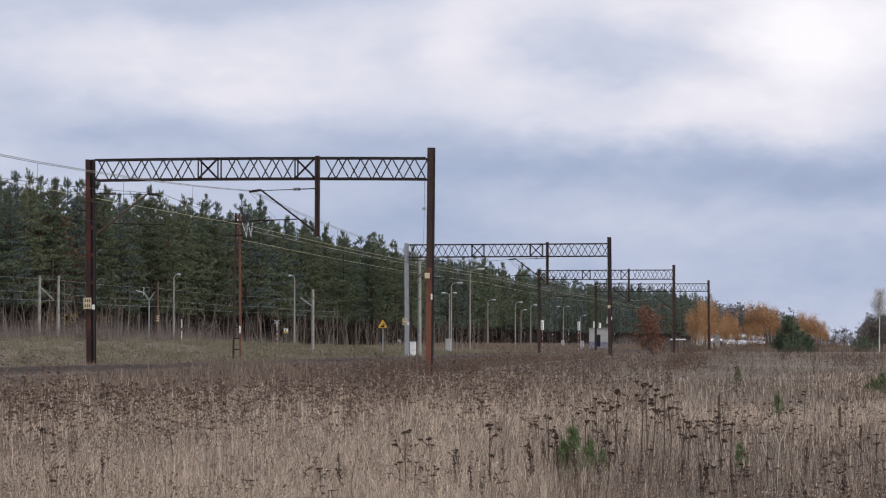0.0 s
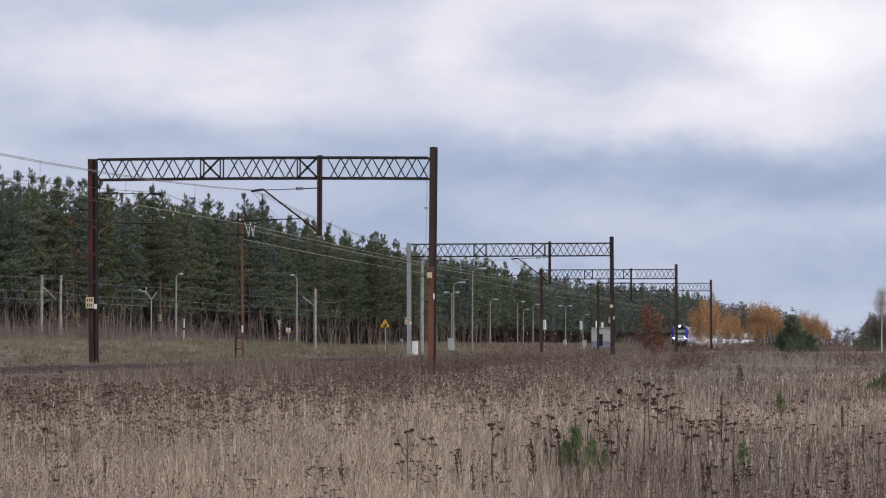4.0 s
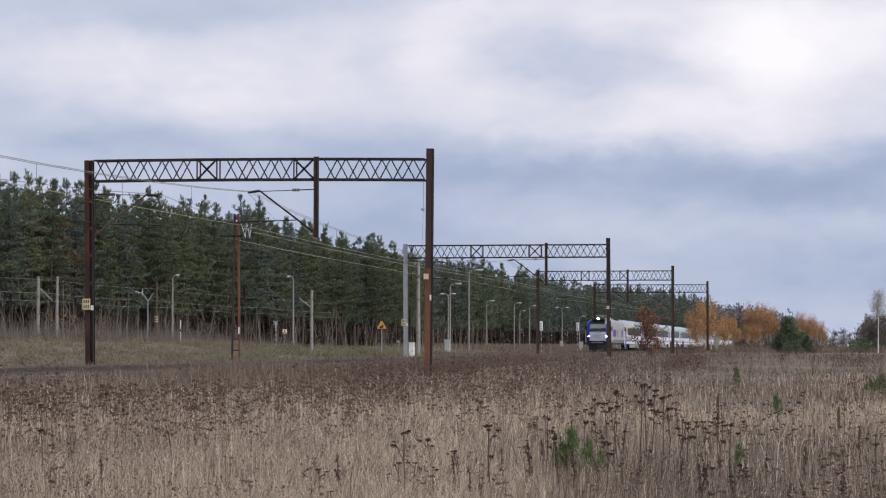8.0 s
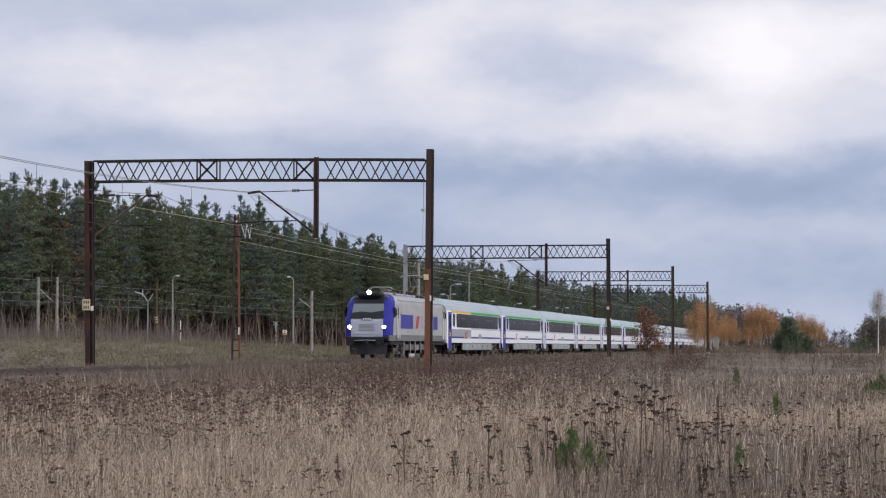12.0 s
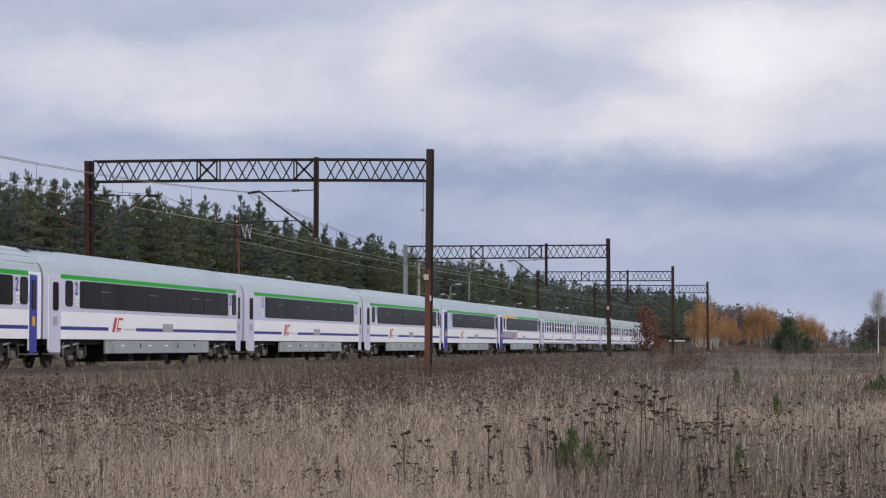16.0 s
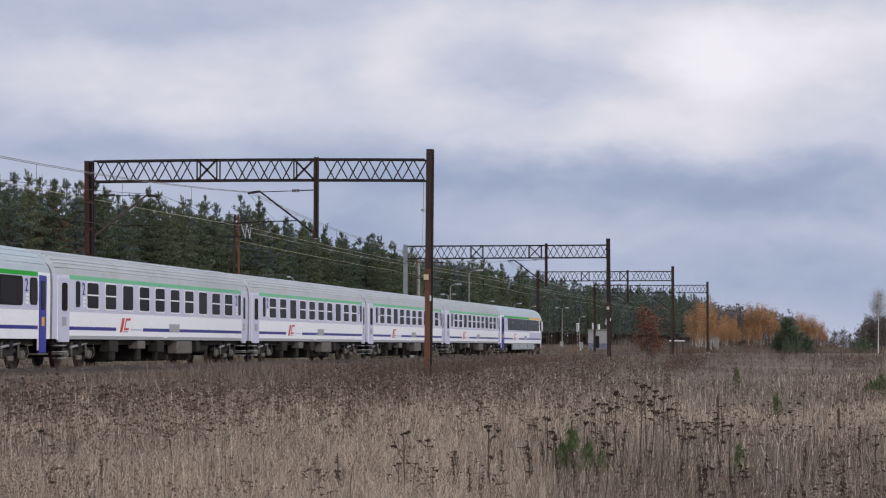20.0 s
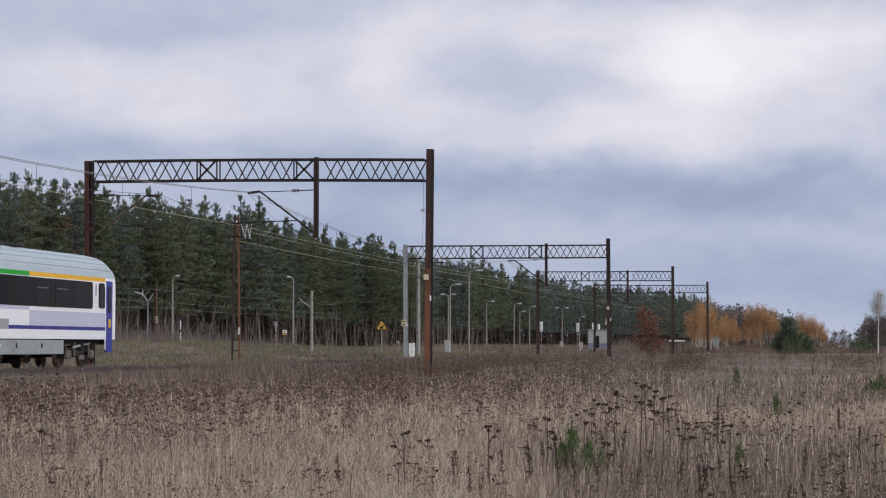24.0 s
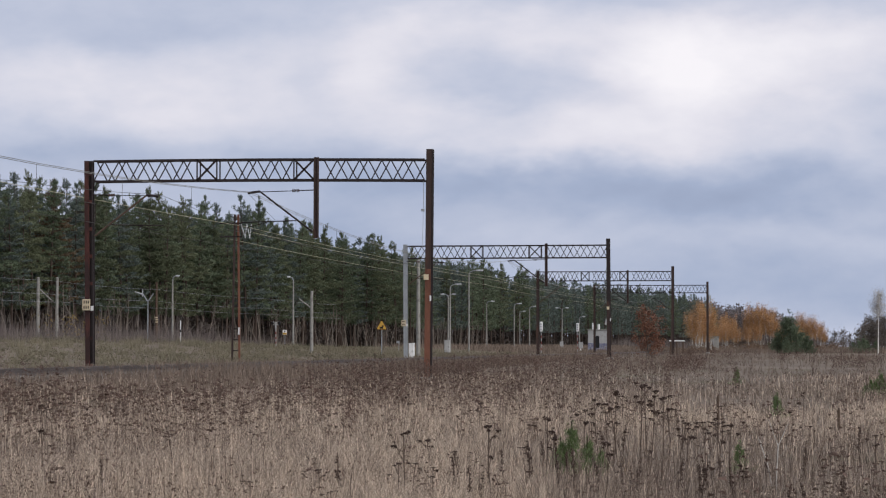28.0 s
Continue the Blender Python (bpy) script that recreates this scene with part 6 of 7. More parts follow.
def young_pine(seed, h, label, name="young_pine"):
    r = np.random.default_rng(seed)
    t = thing(name, label, "young pine")
    st = stem_arrays([(0, 0, -0.1 * h), (0.02 * h, 0, h * 0.5), (0, 0, h)], 0.035 * h / 2, 0.006, 5)
    part("trunk", quads("trunk", st[0], st[1], PINE_BARK), None, t)
    c = [(0, 0, h)]
    for k in range(7):
        f = k / 7
        for b in range(6):
            a = r.uniform(0, 6.28)
            ln = 0.42 * h * (1 - f) ** 0.8 * r.uniform(0.6, 1.1)
            for q in (0.4, 0.75, 1.0):
                c.append((ln * q * math.cos(a), ln * q * math.sin(a), h * (0.06 + 0.86 * f) + ln * q * 0.35))
    if h < 1.5:
        lv, lf = needle_tufts(r, c, np.full(len(c), h * 0.07), 12, np.full(len(c), h * 0.062), (0, 0), 0.8, 0.11, np.full(len(c), 0.35))
    else:
        lv, lf = leaf_cloud(r, c, h * 0.09, 20, h * 0.03, 0.8, 0.28)
    part("crown", quads("crown", lv, lf, YOUNG_PINE if h < 1.5 else PINE_GREEN), None, t)
    return t


big_pine = put(young_pine(90, 4.6, "bushy dark green young pine in the field"), -5.3, 293.1, 0, 1.15)
for x, y, s in ((-6.0, 294.5, 1.0), (-4.5, 291, 0.86), (-6.8, 293, 0.66), (-3.7, 289, 0.66), (-3.1, 283.4, 0.55), (-2.6, 284, 0.42), (-5.6, 286, 0.45), (4.6, 318, 0.42), (5.8, 320, 0.4), (3.3, 306, 0.42), (4.0, 309, 0.5), (2.6, 312, 0.36)):
    twin(big_pine, pose(x, y, gz(x, y), 0, 0, x * 77) @ Matrix.Scale(s, 4))
small_pine = put(young_pine(91, 0.66, "small bright green pine seedling in dry grass", "pine_seedling"), -3.12, 28.0, 0, 1.1)
for x, y, s in ((-2.95, 28.2, 0.82), (-3.27, 28.1, 0.8), (-2.82, 28.5, 0.6), (-1.17, 29.8, 0.68), (1.4, 71.2, 1.3), (1.9, 70.5, 1.1), (1.1, 71.0, 1.0), (1.25, 71.7, 0.9), (1.62, 70.8, 1.0), (0.95, 71.6, 0.7), (-1.17, 50.0, 0.9), (-3.57, 88.0, 1.1)):
    twin(small_pine, pose(x, y, gz(x, y), 0, 0, x * 77) @ Matrix.Scale(s, 4))
t = thing("birch_sapling", "bare pale birch sapling forking above the grass", "sapling", pose(-0.66, 27.3, gz(-0.66, 27.3)))
for nm, pts, r0, r1 in (("trunk", [(0, 0, -0.05), (0.015, 0, 0.28), (0.03, 0, 0.5)], 0.012, 0.008), ("fork", [(0.03, 0, 0.5), (-0.03, 0.01, 0.66), (-0.075, 0.02, 0.8)], 0.007, 0.003),
                        ("fork", [(0.03, 0, 0.5), (0.09, -0.01, 0.64), (0.15, 0, 0.78)], 0.007, 0.003), ("side_stem", [(-0.03, 0, -0.05), (-0.09, 0.02, 0.28), (-0.2, 0.03, 0.6)], 0.008, 0.003),
                        ("twig", [(-0.14, 0.02, 0.42), (-0.17, 0, 0.5), (-0.16, 0, 0.56)], 0.003, 0.002), ("twig", [(0.02, 0, 0.36), (0.09, 0.02, 0.42), (0.13, 0.02, 0.5)], 0.003, 0.002)):
    st = stem_arrays(pts, r0 * 0.62, r1 * 0.7, 5)
    part(nm, quads(nm, st[0], st[1], BIRCH_BARK), None, t)
t = thing("wooden_stake", "old dark wooden stake in the field", "stake", pose(0.1, 42.6, gz(0.1, 42.6)))
part("shaft", Geo().box((0, 0, 0.2), (0.05, 0.05, 0.62), 0, 0.012), WOODPOLE, t)
part("tip", Geo().box((0.005, 0, 0.52), (0.035, 0.035, 0.05), 0, 0.01), WOODPOLE, t)
t = thing("wooden_stake", "old dark wooden stake in the field", "stake", pose(-2.2, 45.3, gz(-2.2, 45.3)))
part("shaft", Geo().box((0, 0, 0.25), (0.05, 0.05, 0.8), 0, 0.012), WOODPOLE, t)
part("tip", Geo().box((0.005, 0, 0.66), (0.035, 0.035, 0.05), 0, 0.01), WOODPOLE, t)


# ---------------------------------------------------------------- dry grass and weeds of the field
GRASS_TAN = mat("dry_tan_grass", (0.20, 0.14, 0.105), 0.85, 0, 0.35, 1.5, 0.25, 0, island=0.72, tint=(0.92, 0.755, 0.60), spec=0.15, thin=0.08)
GRASS_GREY = mat("dead_grey_grass", (0.13, 0.098, 0.08), 0.9, 0, 0.4, 1.5, 0.25, 0, island=0.7, tint=(0.53, 0.435, 0.36), spec=0.1, thin=0.08)
GRASS_YELLOW = mat("yellowed_grass", (0.30, 0.20, 0.07), 0.85, 0, 0.3, 1.5, 0.25, 0, island=0.5, tint=(0.55, 0.40, 0.17), spec=0.15, thin=0.35)
GRASS_BANK = mat("faded_bank_grass", (0.125, 0.125, 0.078), 0.9, 0, 0.25, 0.45, 0.16, 0, island=0.22, tint=(0.37, 0.32, 0.235), spec=0.1, thin=0.1)
WEED_STEM = mat("weed_stems", (0.08, 0.057, 0.047), 0.9, 0, 0.4, 2, 0.4, 0, island=0.6, tint=(0.26, 0.2, 0.165), spec=0.1)
WEED_HEAD = mat("dried_flower_heads", (0.075, 0.048, 0.039), 0.95, 0, 0.4, 8, 1, 0.2, island=0.5, tint=(0.21, 0.142, 0.115), spec=0.1)
WEED_DARK = mat("dark_dried_heads", (0.062, 0.041, 0.034), 0.95, 0, 0.4, 8, 1, 0.2, spec=0.1)
DARK_STEM = mat("dark_weed_stems", (0.11, 0.08, 0.065), 0.9, 0, 0.5, 5, 1, 0, spec=0.1)
SCRUB = mat("bank_scrub_leaves", (0.10, 0.094, 0.06), 0.9, 0, 0.4, 1.5, 0.15, 0, island=0.4, tint=(0.24, 0.21, 0.145), spec=0.1, thin=0.3)
SCRUB_YELLOW = mat("faded_yellow_leaves", (0.24, 0.17, 0.06), 0.9, 0, 0.3, 1.5, 0.3, 0, island=0.5, tint=(0.42, 0.31, 0.12), spec=0.1, thin=0.3)
BRUSH = mat("russet_brushwood", (0.13, 0.088, 0.065), 0.9, 0, 0.4, 1.5, 0.15, 0, island=0.5, tint=(0.27, 0.185, 0.13), spec=0.1)
GRASS_FAR = mat("far_brown_grass", (0.16, 0.118, 0.095), 0.9, 0, 0.35, 1.5, 0.12, 0, island=0.4, tint=(0.32, 0.255, 0.208), spec=0.1, thin=0.08)
TWIG_HAZE = mat("thicket_twigs", (0.15, 0.125, 0.118), 0.9, 0, 0.3, 2, 0.3, 0, island=0.5, tint=(0.25, 0.212, 0.20), spec=0.1)


def patches(x, y, a=0.0):
    """Soft uneven patches between 0 and 1 over the field."""
    v = np.sin(x * 0.41 + 1.3 * np.sin(y * 0.083 + a)) + np.sin(y * 0.19 + 1.7 * np.sin(x * 0.23 + a)) + 0.7 * np.sin(x * 1.1 - y * 0.47 + a) + 0.5 * np.sin(x * 0.9 + y * 1.3 + 2 * a)
    return 0.5 + v / 6.4


def blades(x, y, z, h, w, lean, rng):
    """Grass blades: a bent tapering strip each."""
    n = len(x)
    a = rng.uniform(0, 2 * math.pi, n)
    ex, ey = np.cos(a) * w / 2, np.sin(a) * w / 2
    b = rng.uniform(0, 2 * math.pi, n)
    lx, ly = np.cos(b) * lean * h, np.sin(b) * lean * h
    P = np.zeros((n, 5, 3))
    P[:, 0] = np.stack([x - ex, y - ey, z - 0.03], 1)
    P[:, 1] = np.stack([x + ex, y + ey, z - 0.03], 1)
    P[:, 2] = np.stack([x - ex * 0.7 + lx * 0.35, y - ey * 0.7 + ly * 0.35, z + h * 0.6], 1)
    P[:, 3] = np.stack([x + ex * 0.7 + lx * 0.35, y + ey * 0.7 + ly * 0.35, z + h * 0.6], 1)
    P[:, 4] = np.stack([x + lx, y + ly, z + h], 1)
    o = (np.arange(n) * 5)[:, None]
    loops = np.concatenate([o + np.array([0, 1, 3, 2]), o + np.array([2, 3, 4])], 1)
    return P.reshape(-1, 3), loops.ravel(), np.tile([4, 3], n)


def wedge(n, near, far, half, rng, even=0.3, centre=AXIS):
    """Places in the part of the field that lies before the camera, thinning with distance."""
    k = rng.random(n) < even
    d = np.where(k, rng.uniform(near, far, n), 1 / rng.uniform(1 / far, 1 / near, n))
    a = np.radians(centre + rng.uniform(-half, half, n))
    return -d * np.sin(a), d * np.cos(a), d


rng = np.random.default_rng(21)


def grass(name, label, n, near, far, keep, hlo, hhi, w, lean, material, even=0.3, half=13.5):
    x, y, d = wedge(n, near, far, half, rng, even)
    ok = keep(x, y, d) & (x > -20.3)
    x, y, d = x[ok], y[ok], d[ok]
    hh = rng.uniform(hlo, hhi, len(x)) * (0.75 + 0.5 * patches(x, y, 2.0)) * np.where(x > -0.06 * y, 0.72, 1.0)
    ww = w * np.maximum(1.0, d / 26.0) ** 0.9 * rng.uniform(0.6, 1.4, len(x))
    v, loops, lens = blades(x, y, ground_z(x, y), hh, ww, np.abs(rng.normal(0, lean, len(x))), rng)
    return tagged(new(name, raw_mesh(name, v, loops, lens, material)), label, "grass", kind="stuff")


pick = lambda x, y, a, lo: rng.random(len(x)) < np.clip((patches(x, y, a) - lo) * 2.6 + 0.45, 0.04, 1.0)
def tussocks(name, label, n, per, near, far, keep, hlo, hhi, w, material):
    """Tufts of blades that lean outwards from a common root."""
    x, y, d = wedge(n, near, far, 13.5, rng, 0.25)
    ok = keep(x, y, d) & (x > -20.3)
    x, y, d = x[ok], y[ok], d[ok]
    th = rng.uniform(hlo, hhi, len(x)) * (0.7 + 0.6 * patches(x, y, 2.0)) * np.where(x > -0.06 * y, 0.75, 1.0)
    drift = rng.normal(0.12, 0.28, len(x))
    x, y, d, th, drift = (np.repeat(q, per) for q in (x, y, d, th, drift))
    m = len(x)
    a, q = rng.uniform(0, 2 * math.pi, m), rng.random(m)
    px, py = x + np.cos(a) * 0.09 * q, y + np.sin(a) * 0.09 * q
    h = th * rng.uniform(0.55, 1.1, m)
    v, loops, lens = blades(px, py, ground_z(px, py), h, w * np.maximum(1.0, d / 26.0) ** 0.9 * rng.uniform(0.6, 1.4, m), np.zeros(m), rng)
    v = v.reshape(-1, 5, 3)
    out = (0.12 + 0.55 * q) * h
    for k, f in ((2, 0.3), (3, 0.3), (4, 1.0)):
        v[:, k, 0] += (np.cos(a) * out + drift * h) * f
        v[:, k, 1] += np.sin(a) * out * f
    return tagged(new(name, raw_mesh(name, v.reshape(-1, 3), loops, lens, material)), label, "grass", kind="stuff")


broad = lambda x, y: 0.5 + 0.25 * np.sin(x * 0.55 + 0.9 * np.sin(y * 0.16)) + 0.25 * np.sin(y * 0.27 - x * 0.2 + 1.0)
light = lambda x, y, d: rng.random(len(x)) < np.clip((broad(x, y) - 0.36) * 3.2 + 0.35 - 0.72 * ((x + rng.normal(0, 0.55, len(x)) > -0.12 * y) & (d < 29)) + 0.25 * (d > 38) - 0.6 * ((x + rng.normal(0, 0.8, len(x)) > -0.028 * y) & (d + rng.normal(0, 2, len(x)) < 42)), 0.05, 1.0)
tussocks("dry_grass", "dense tan dry grass of the field", 12500, 13, 17.5, 62, light, 0.2, 0.46, 0.0058, GRASS_TAN)
tussocks("grey_tussocks", "grey-brown dead tussocks between the tan grass", 5200, 12, 17.5, 62, lambda x, y, d: rng.random(len(x)) < np.where((x + rng.normal(0, 0.55, len(x)) > -0.12 * y) & (d < 29), 1.0, 0.7), 0.16, 0.4, 0.006, GRASS_GREY)
grass("dead_grass", "greyish dead grass and stalks", 46000, 17.5, 85, lambda x, y, d: pick(x, y, 3.1, 0.5) | (d > 60), 0.2, 0.50, 0.006, 0.4, GRASS_GREY, 0.35)
grass("far_grass", "pale dry grass farther across the field", 60000, 55, 260, lambda x, y, d: pick(x, y, 0.0, 0.4), 0.16, 0.5, 0.0062, 0.5, GRASS_FAR, 0.45)

grass("middle_grass", "tan dry grass in the middle of the field", 22000, 44, 105, lambda x, y, d: pick(x, y, 0.0, 0.38), 0.18, 0.5, 0.006, 0.4, GRASS_TAN, 0.5)
grass("tall_stalks", "tall pale grass stalks with bent tips", 11000, 18, 70, lambda x, y, d: pick(x, y, 0.0, 0.45) & ((rng.random(len(x)) < 0.12) | (x < -0.12 * y) | (d > 29)), 0.4, 0.75, 0.005, 0.35, GRASS_TAN, 0.3)
grass("dark_stalks", "thin dark dead stalks among the grass", 22000, 18, 90, lambda x, y, d: (pick(x, y, 0.7, 0.5) & (rng.random(len(x)) < 0.7)) | ((x + rng.normal(0, 0.55, len(x)) > -0.12 * y) & (d < 29)) | ((x + rng.normal(0, 0.6, len(x)) > -0.045 * y) & (d < 40)), 0.32, 0.7, 0.0055, 0.3, WEED_STEM, 0.3)

grass("broken_stalks", "bent and broken pale stalks lying across the grass", 9000, 18, 48, lambda x, y, d: pick(x, y, 1.4, 0.4) & ((rng.random(len(x)) < 0.35) | (x < -0.12 * y) | (d > 29)), 0.25, 0.5, 0.0052, 0.9, GRASS_TAN, 0.2)
tussocks("yellow_tufts", "few yellowish tufts low in the grass", 260, 14, 19, 30, lambda x, y, d: (x > -0.12 * y) & (patches(x * 1.5, y, 9.0) > 0.52), 0.14, 0.3, 0.007, GRASS_YELLOW)
# withered leaves and seed husks hanging on the stalks
for name, label, n, material, size in (("withered_leaves", "small brown withered leaves on the stalks", 3600, WEED_HEAD, 0.014), ("pale_husks", "pale seed husks in the dry grass", 2600, GRASS_TAN, 0.011)):
    x, y, d = wedge(n, 18, 70, 13.5, rng, 0.3)
    ok = (x > -20.3) & (patches(x, y, 3.7) > 0.35)
    x, y, d = x[ok], y[ok], d[ok]
    c = np.stack([x, y, ground_z(x, y) + rng.uniform(0.12, 0.5, len(x))], 1)
    v, f = leaf_cloud(rng, c, 0.11, 7, size, 1.3, 0.45)
    tagged(new(name, quads(name, v, f, material)), label, "leaves", kind="stuff")

# grass on the bank and along the tracks
n = 42000
tx, ty = rng.uniform(-70, -30.5, 1500), rng.uniform(84, 300, 1500)
th = rng.uniform(0.25, 1.0, 1500) ** 1.5
k = rng.integers(0, 1500, n)
loose = rng.random(n) < 0.35
x = np.where(loose, rng.uniform(-70, -30.5, n), tx[k] + rng.normal(0, 0.55, n))
y = np.where(loose, rng.uniform(84, 300, n), ty[k] + rng.normal(0, 0.7, n))
h = np.where(loose, rng.uniform(0.08, 0.25, n), th[k] * rng.uniform(0.2, 0.5, n))
v, loops, lens = blades(x, y, ground_z(x, y), h, 0.03 * rng.uniform(0.6, 1.4, n), np.abs(rng.normal(0, 0.6, n)), rng)
tagged(new("bank_grass", raw_mesh("bank_grass", v, loops, lens, GRASS_BANK)), "faded green and tan grass on the bank", "grass", kind="stuff")
x = rng.uniform(-60, -31, 26000)
y = rng.uniform(300, 620, 26000)
v, loops, lens = blades(x, y, ground_z(x, y), rng.uniform(0.3, 0.8, 26000), 0.07 * rng.uniform(0.6, 1.4, 26000), np.abs(rng.normal(0, 0.3, 26000)), rng)
tagged(new("far_bank_grass", raw_mesh("far_bank_grass", v, loops, lens, GRASS_FAR)), "faded grass beyond the tracks", "grass", kind="stuff")
x = rng.uniform(-29.2, -20.0, 16000)
y = 60 * 5.5 ** rng.random(16000)
ok = (np.abs(x + 26.9) > 1.7) | (rng.random(16000) < 0.1)
x, y = x[ok], y[ok]
v, loops, lens = blades(x, y, np.maximum(ground_z(x, y), -0.15), rng.uniform(0.1, 0.4, len(x)) * (0.4 + patches(x, y, 4.0)), 0.03 * rng.uniform(0.6, 1.4, len(x)), np.abs(rng.normal(0, 0.3, len(x))), rng)
tagged(new("track_grass", raw_mesh("track_grass", v, loops, lens, GRASS_FAR)), "thin dry grass growing between the tracks", "grass", kind="stuff")

# heaped tussocks on the bank
n, per = 620, 70
cx, cy = rng.uniform(-63, -31.5, n), rng.uniform(92, 240, n)
ch = rng.uniform(0.35, 1.0, n) ** 1.6 * 0.9
x, y, h = (np.repeat(q, per) for q in (cx, cy, ch))
a, q = rng.uniform(0, 6.283, n * per), np.sqrt(rng.random(n * per))
v, loops, lens = blades(x + np.cos(a) * q * h * 0.9, y + np.sin(a) * q * h * 0.9, ground_z(x, y), h * (1.1 - 0.75 * q * q) * rng.uniform(0.6, 1.0, n * per), 0.026 * rng.uniform(0.6, 1.4, n * per), rng.uniform(0.3, 1.0, n * per), rng)
tagged(new("bank_tussocks", raw_mesh("bank_tussocks", v, loops, lens, GRASS_BANK)), "heaped faded green and straw tussocks on the bank", "grass", kind="stuff")

# leafless brush along the foot of the far wood
n = 4000
y = rng.uniform(640, 800, n)
x = forest_edge(y) + rng.uniform(-1.5, 4.0, n)
h = rng.uniform(0.6, 1.0, n) * (0.8 + 3.4 * patches(x * 1.5, y * 0.6, 5.0))
v, loops, lens = blades(x, y, ground_z(x, y), h, 0.08 * rng.uniform(0.6, 1.4, n), np.abs(rng.normal(0, 0.2, n)), rng)
tagged(new("far_thicket", raw_mesh("far_thicket", v, loops, lens, TWIG_HAZE)), "grey-brown leafless brush before the far pines", "undergrowth", kind="stuff")

# rough scrub on the bank
n = 200
c = np.stack([rng.uniform(-62, -33, n), rng.uniform(95, 260, n), np.zeros(n)], 1)
c[:, 2] = ground_z(c[:, 0], c[:, 1]) + 0.2
v, f = leaf_cloud(rng, np.repeat(c, 5, 0) + rng.normal(0, 1, (n * 5, 3)) * np.array([1.6, 1.6, 0.08]), 0.7, 30, 0.06, 0.35, 0.3)
tagged(new("bank_scrub", quads("bank_scrub", v, f, SCRUB)), "rough greenish scrub on the bank", "scrub", kind="stuff")

# weeds on the shoulder of the near track
n = 14000
x = rng.uniform(-21.4, -18.2, n)
y = 48 * 4.0 ** rng.random(n)
v, loops, lens = blades(x, y, ground_z(x, y), rng.uniform(0.25, 0.62, n) * (0.6 + 0.7 * patches(x, y, 4.0)), 0.0003 * y * rng.uniform(0.6, 1.4, n), np.abs(rng.normal(0, 0.25, n)), rng)
tagged(new("shoulder_grass", raw_mesh("shoulder_grass", v, loops, lens, GRASS_FAR)), "dead grass on the shoulder of the track", "grass", kind="stuff")

# tall weeds in front of the birches
n = 9000
x, y = rng.uniform(-31, 16, n), rng.uniform(300, 365, n)
v, loops, lens = blades(x, y, ground_z(x, y), rng.uniform(0.35, 0.95, n) * (0.5 + 0.9 * patches(x * 2, y, 6.0)), 0.05 * rng.uniform(0.6, 1.4, n), np.abs(rng.normal(0, 0.35, n)), rng)
tagged(new("far_thatch", raw_mesh("far_thatch", v, loops, lens, GRASS_FAR)), "tall brown weeds before the birches", "weeds", kind="stuff")

# brushwood under the birches
n = 6000
x = rng.uniform(-27, 1, n)
x = np.where(x < -21.0, x + 12, x)
y = np.interp(x, (-24, -19, -14, -10, -5, 1), (372, 382, 408, 420, 424, 428)) + rng.normal(0, 4, n)
v, loops, lens = blades(x, y, ground_z(x, y), rng.uniform(0.3, 1.0, n) ** 1.6 * 2.2 * (0.15 + 1.0 * patches(x * 3, y * 1.7, 5.0)), 0.035, np.abs(rng.normal(0, 0.35, n)), rng)
tagged(new("brushwood", raw_mesh("brushwood", v, loops, lens, BRUSH)), "russet brushwood under the birches", "undergrowth", kind="stuff")
n = 190
x = np.r_[rng.uniform(-20.8, 1.5, 150), rng.uniform(-20.2, -16.2, 40)]
y = np.interp(x, (-24, -19, -14, -10, -5, 1), (366, 376, 400, 412, 414, 416)) + rng.normal(0, 5, n)
y[150:] = rng.uniform(311, 320, 40)
hb = rng.uniform(0.3, 1.0, n) ** 2 * np.where(np.arange(n) < 150, 2.6, 1.5)
c = np.repeat(np.stack([x, y, ground_z(x, y)], 1), 6, 0)
hr = np.repeat(hb, 6)
c += rng.normal(0, 1, (len(c), 3)) * np.stack([0.45 * hr, 0.45 * hr, 0.0 * hr], 1)
c[:, 2] += rng.uniform(0.1, 0.8, len(c)) * hr
v, f = leaf_cloud(rng, c, 0.5, 9, 0.13, 0.8, 0.35)
tagged(new("bushes", quads("bushes", v, f, BRUSH)), "low brown leafless bushes under the birches", "bushes", kind="stuff")

# dark brown heath in the middle of the field
spots = ((-7.0, 112, 1.5, 90), (-13.2, 118, 3.6, 90), (-17.5, 128, 2.0, 50), (-2.5, 150, 3.0, 40), (-9.5, 165, 4.0, 50), (1.5, 120, 2.0, 30), (-15.5, 92, 1.6, 30))
c = np.concatenate([np.stack([rng.normal(x, w * 0.5, k), rng.normal(y, 3.0, k), rng.uniform(0.3, 0.75, k)], 1) for x, y, w, k in spots])
c[:, 2] += ground_z(c[:, 0], c[:, 1])
v, f = leaf_cloud(rng, c, 0.42, 46, 0.035, 0.7, 0.35)
tagged(new("heath", quads("heath", v, f, WEED_HEAD)), "low dark brown heath in patches over the field", "heath", kind="stuff")

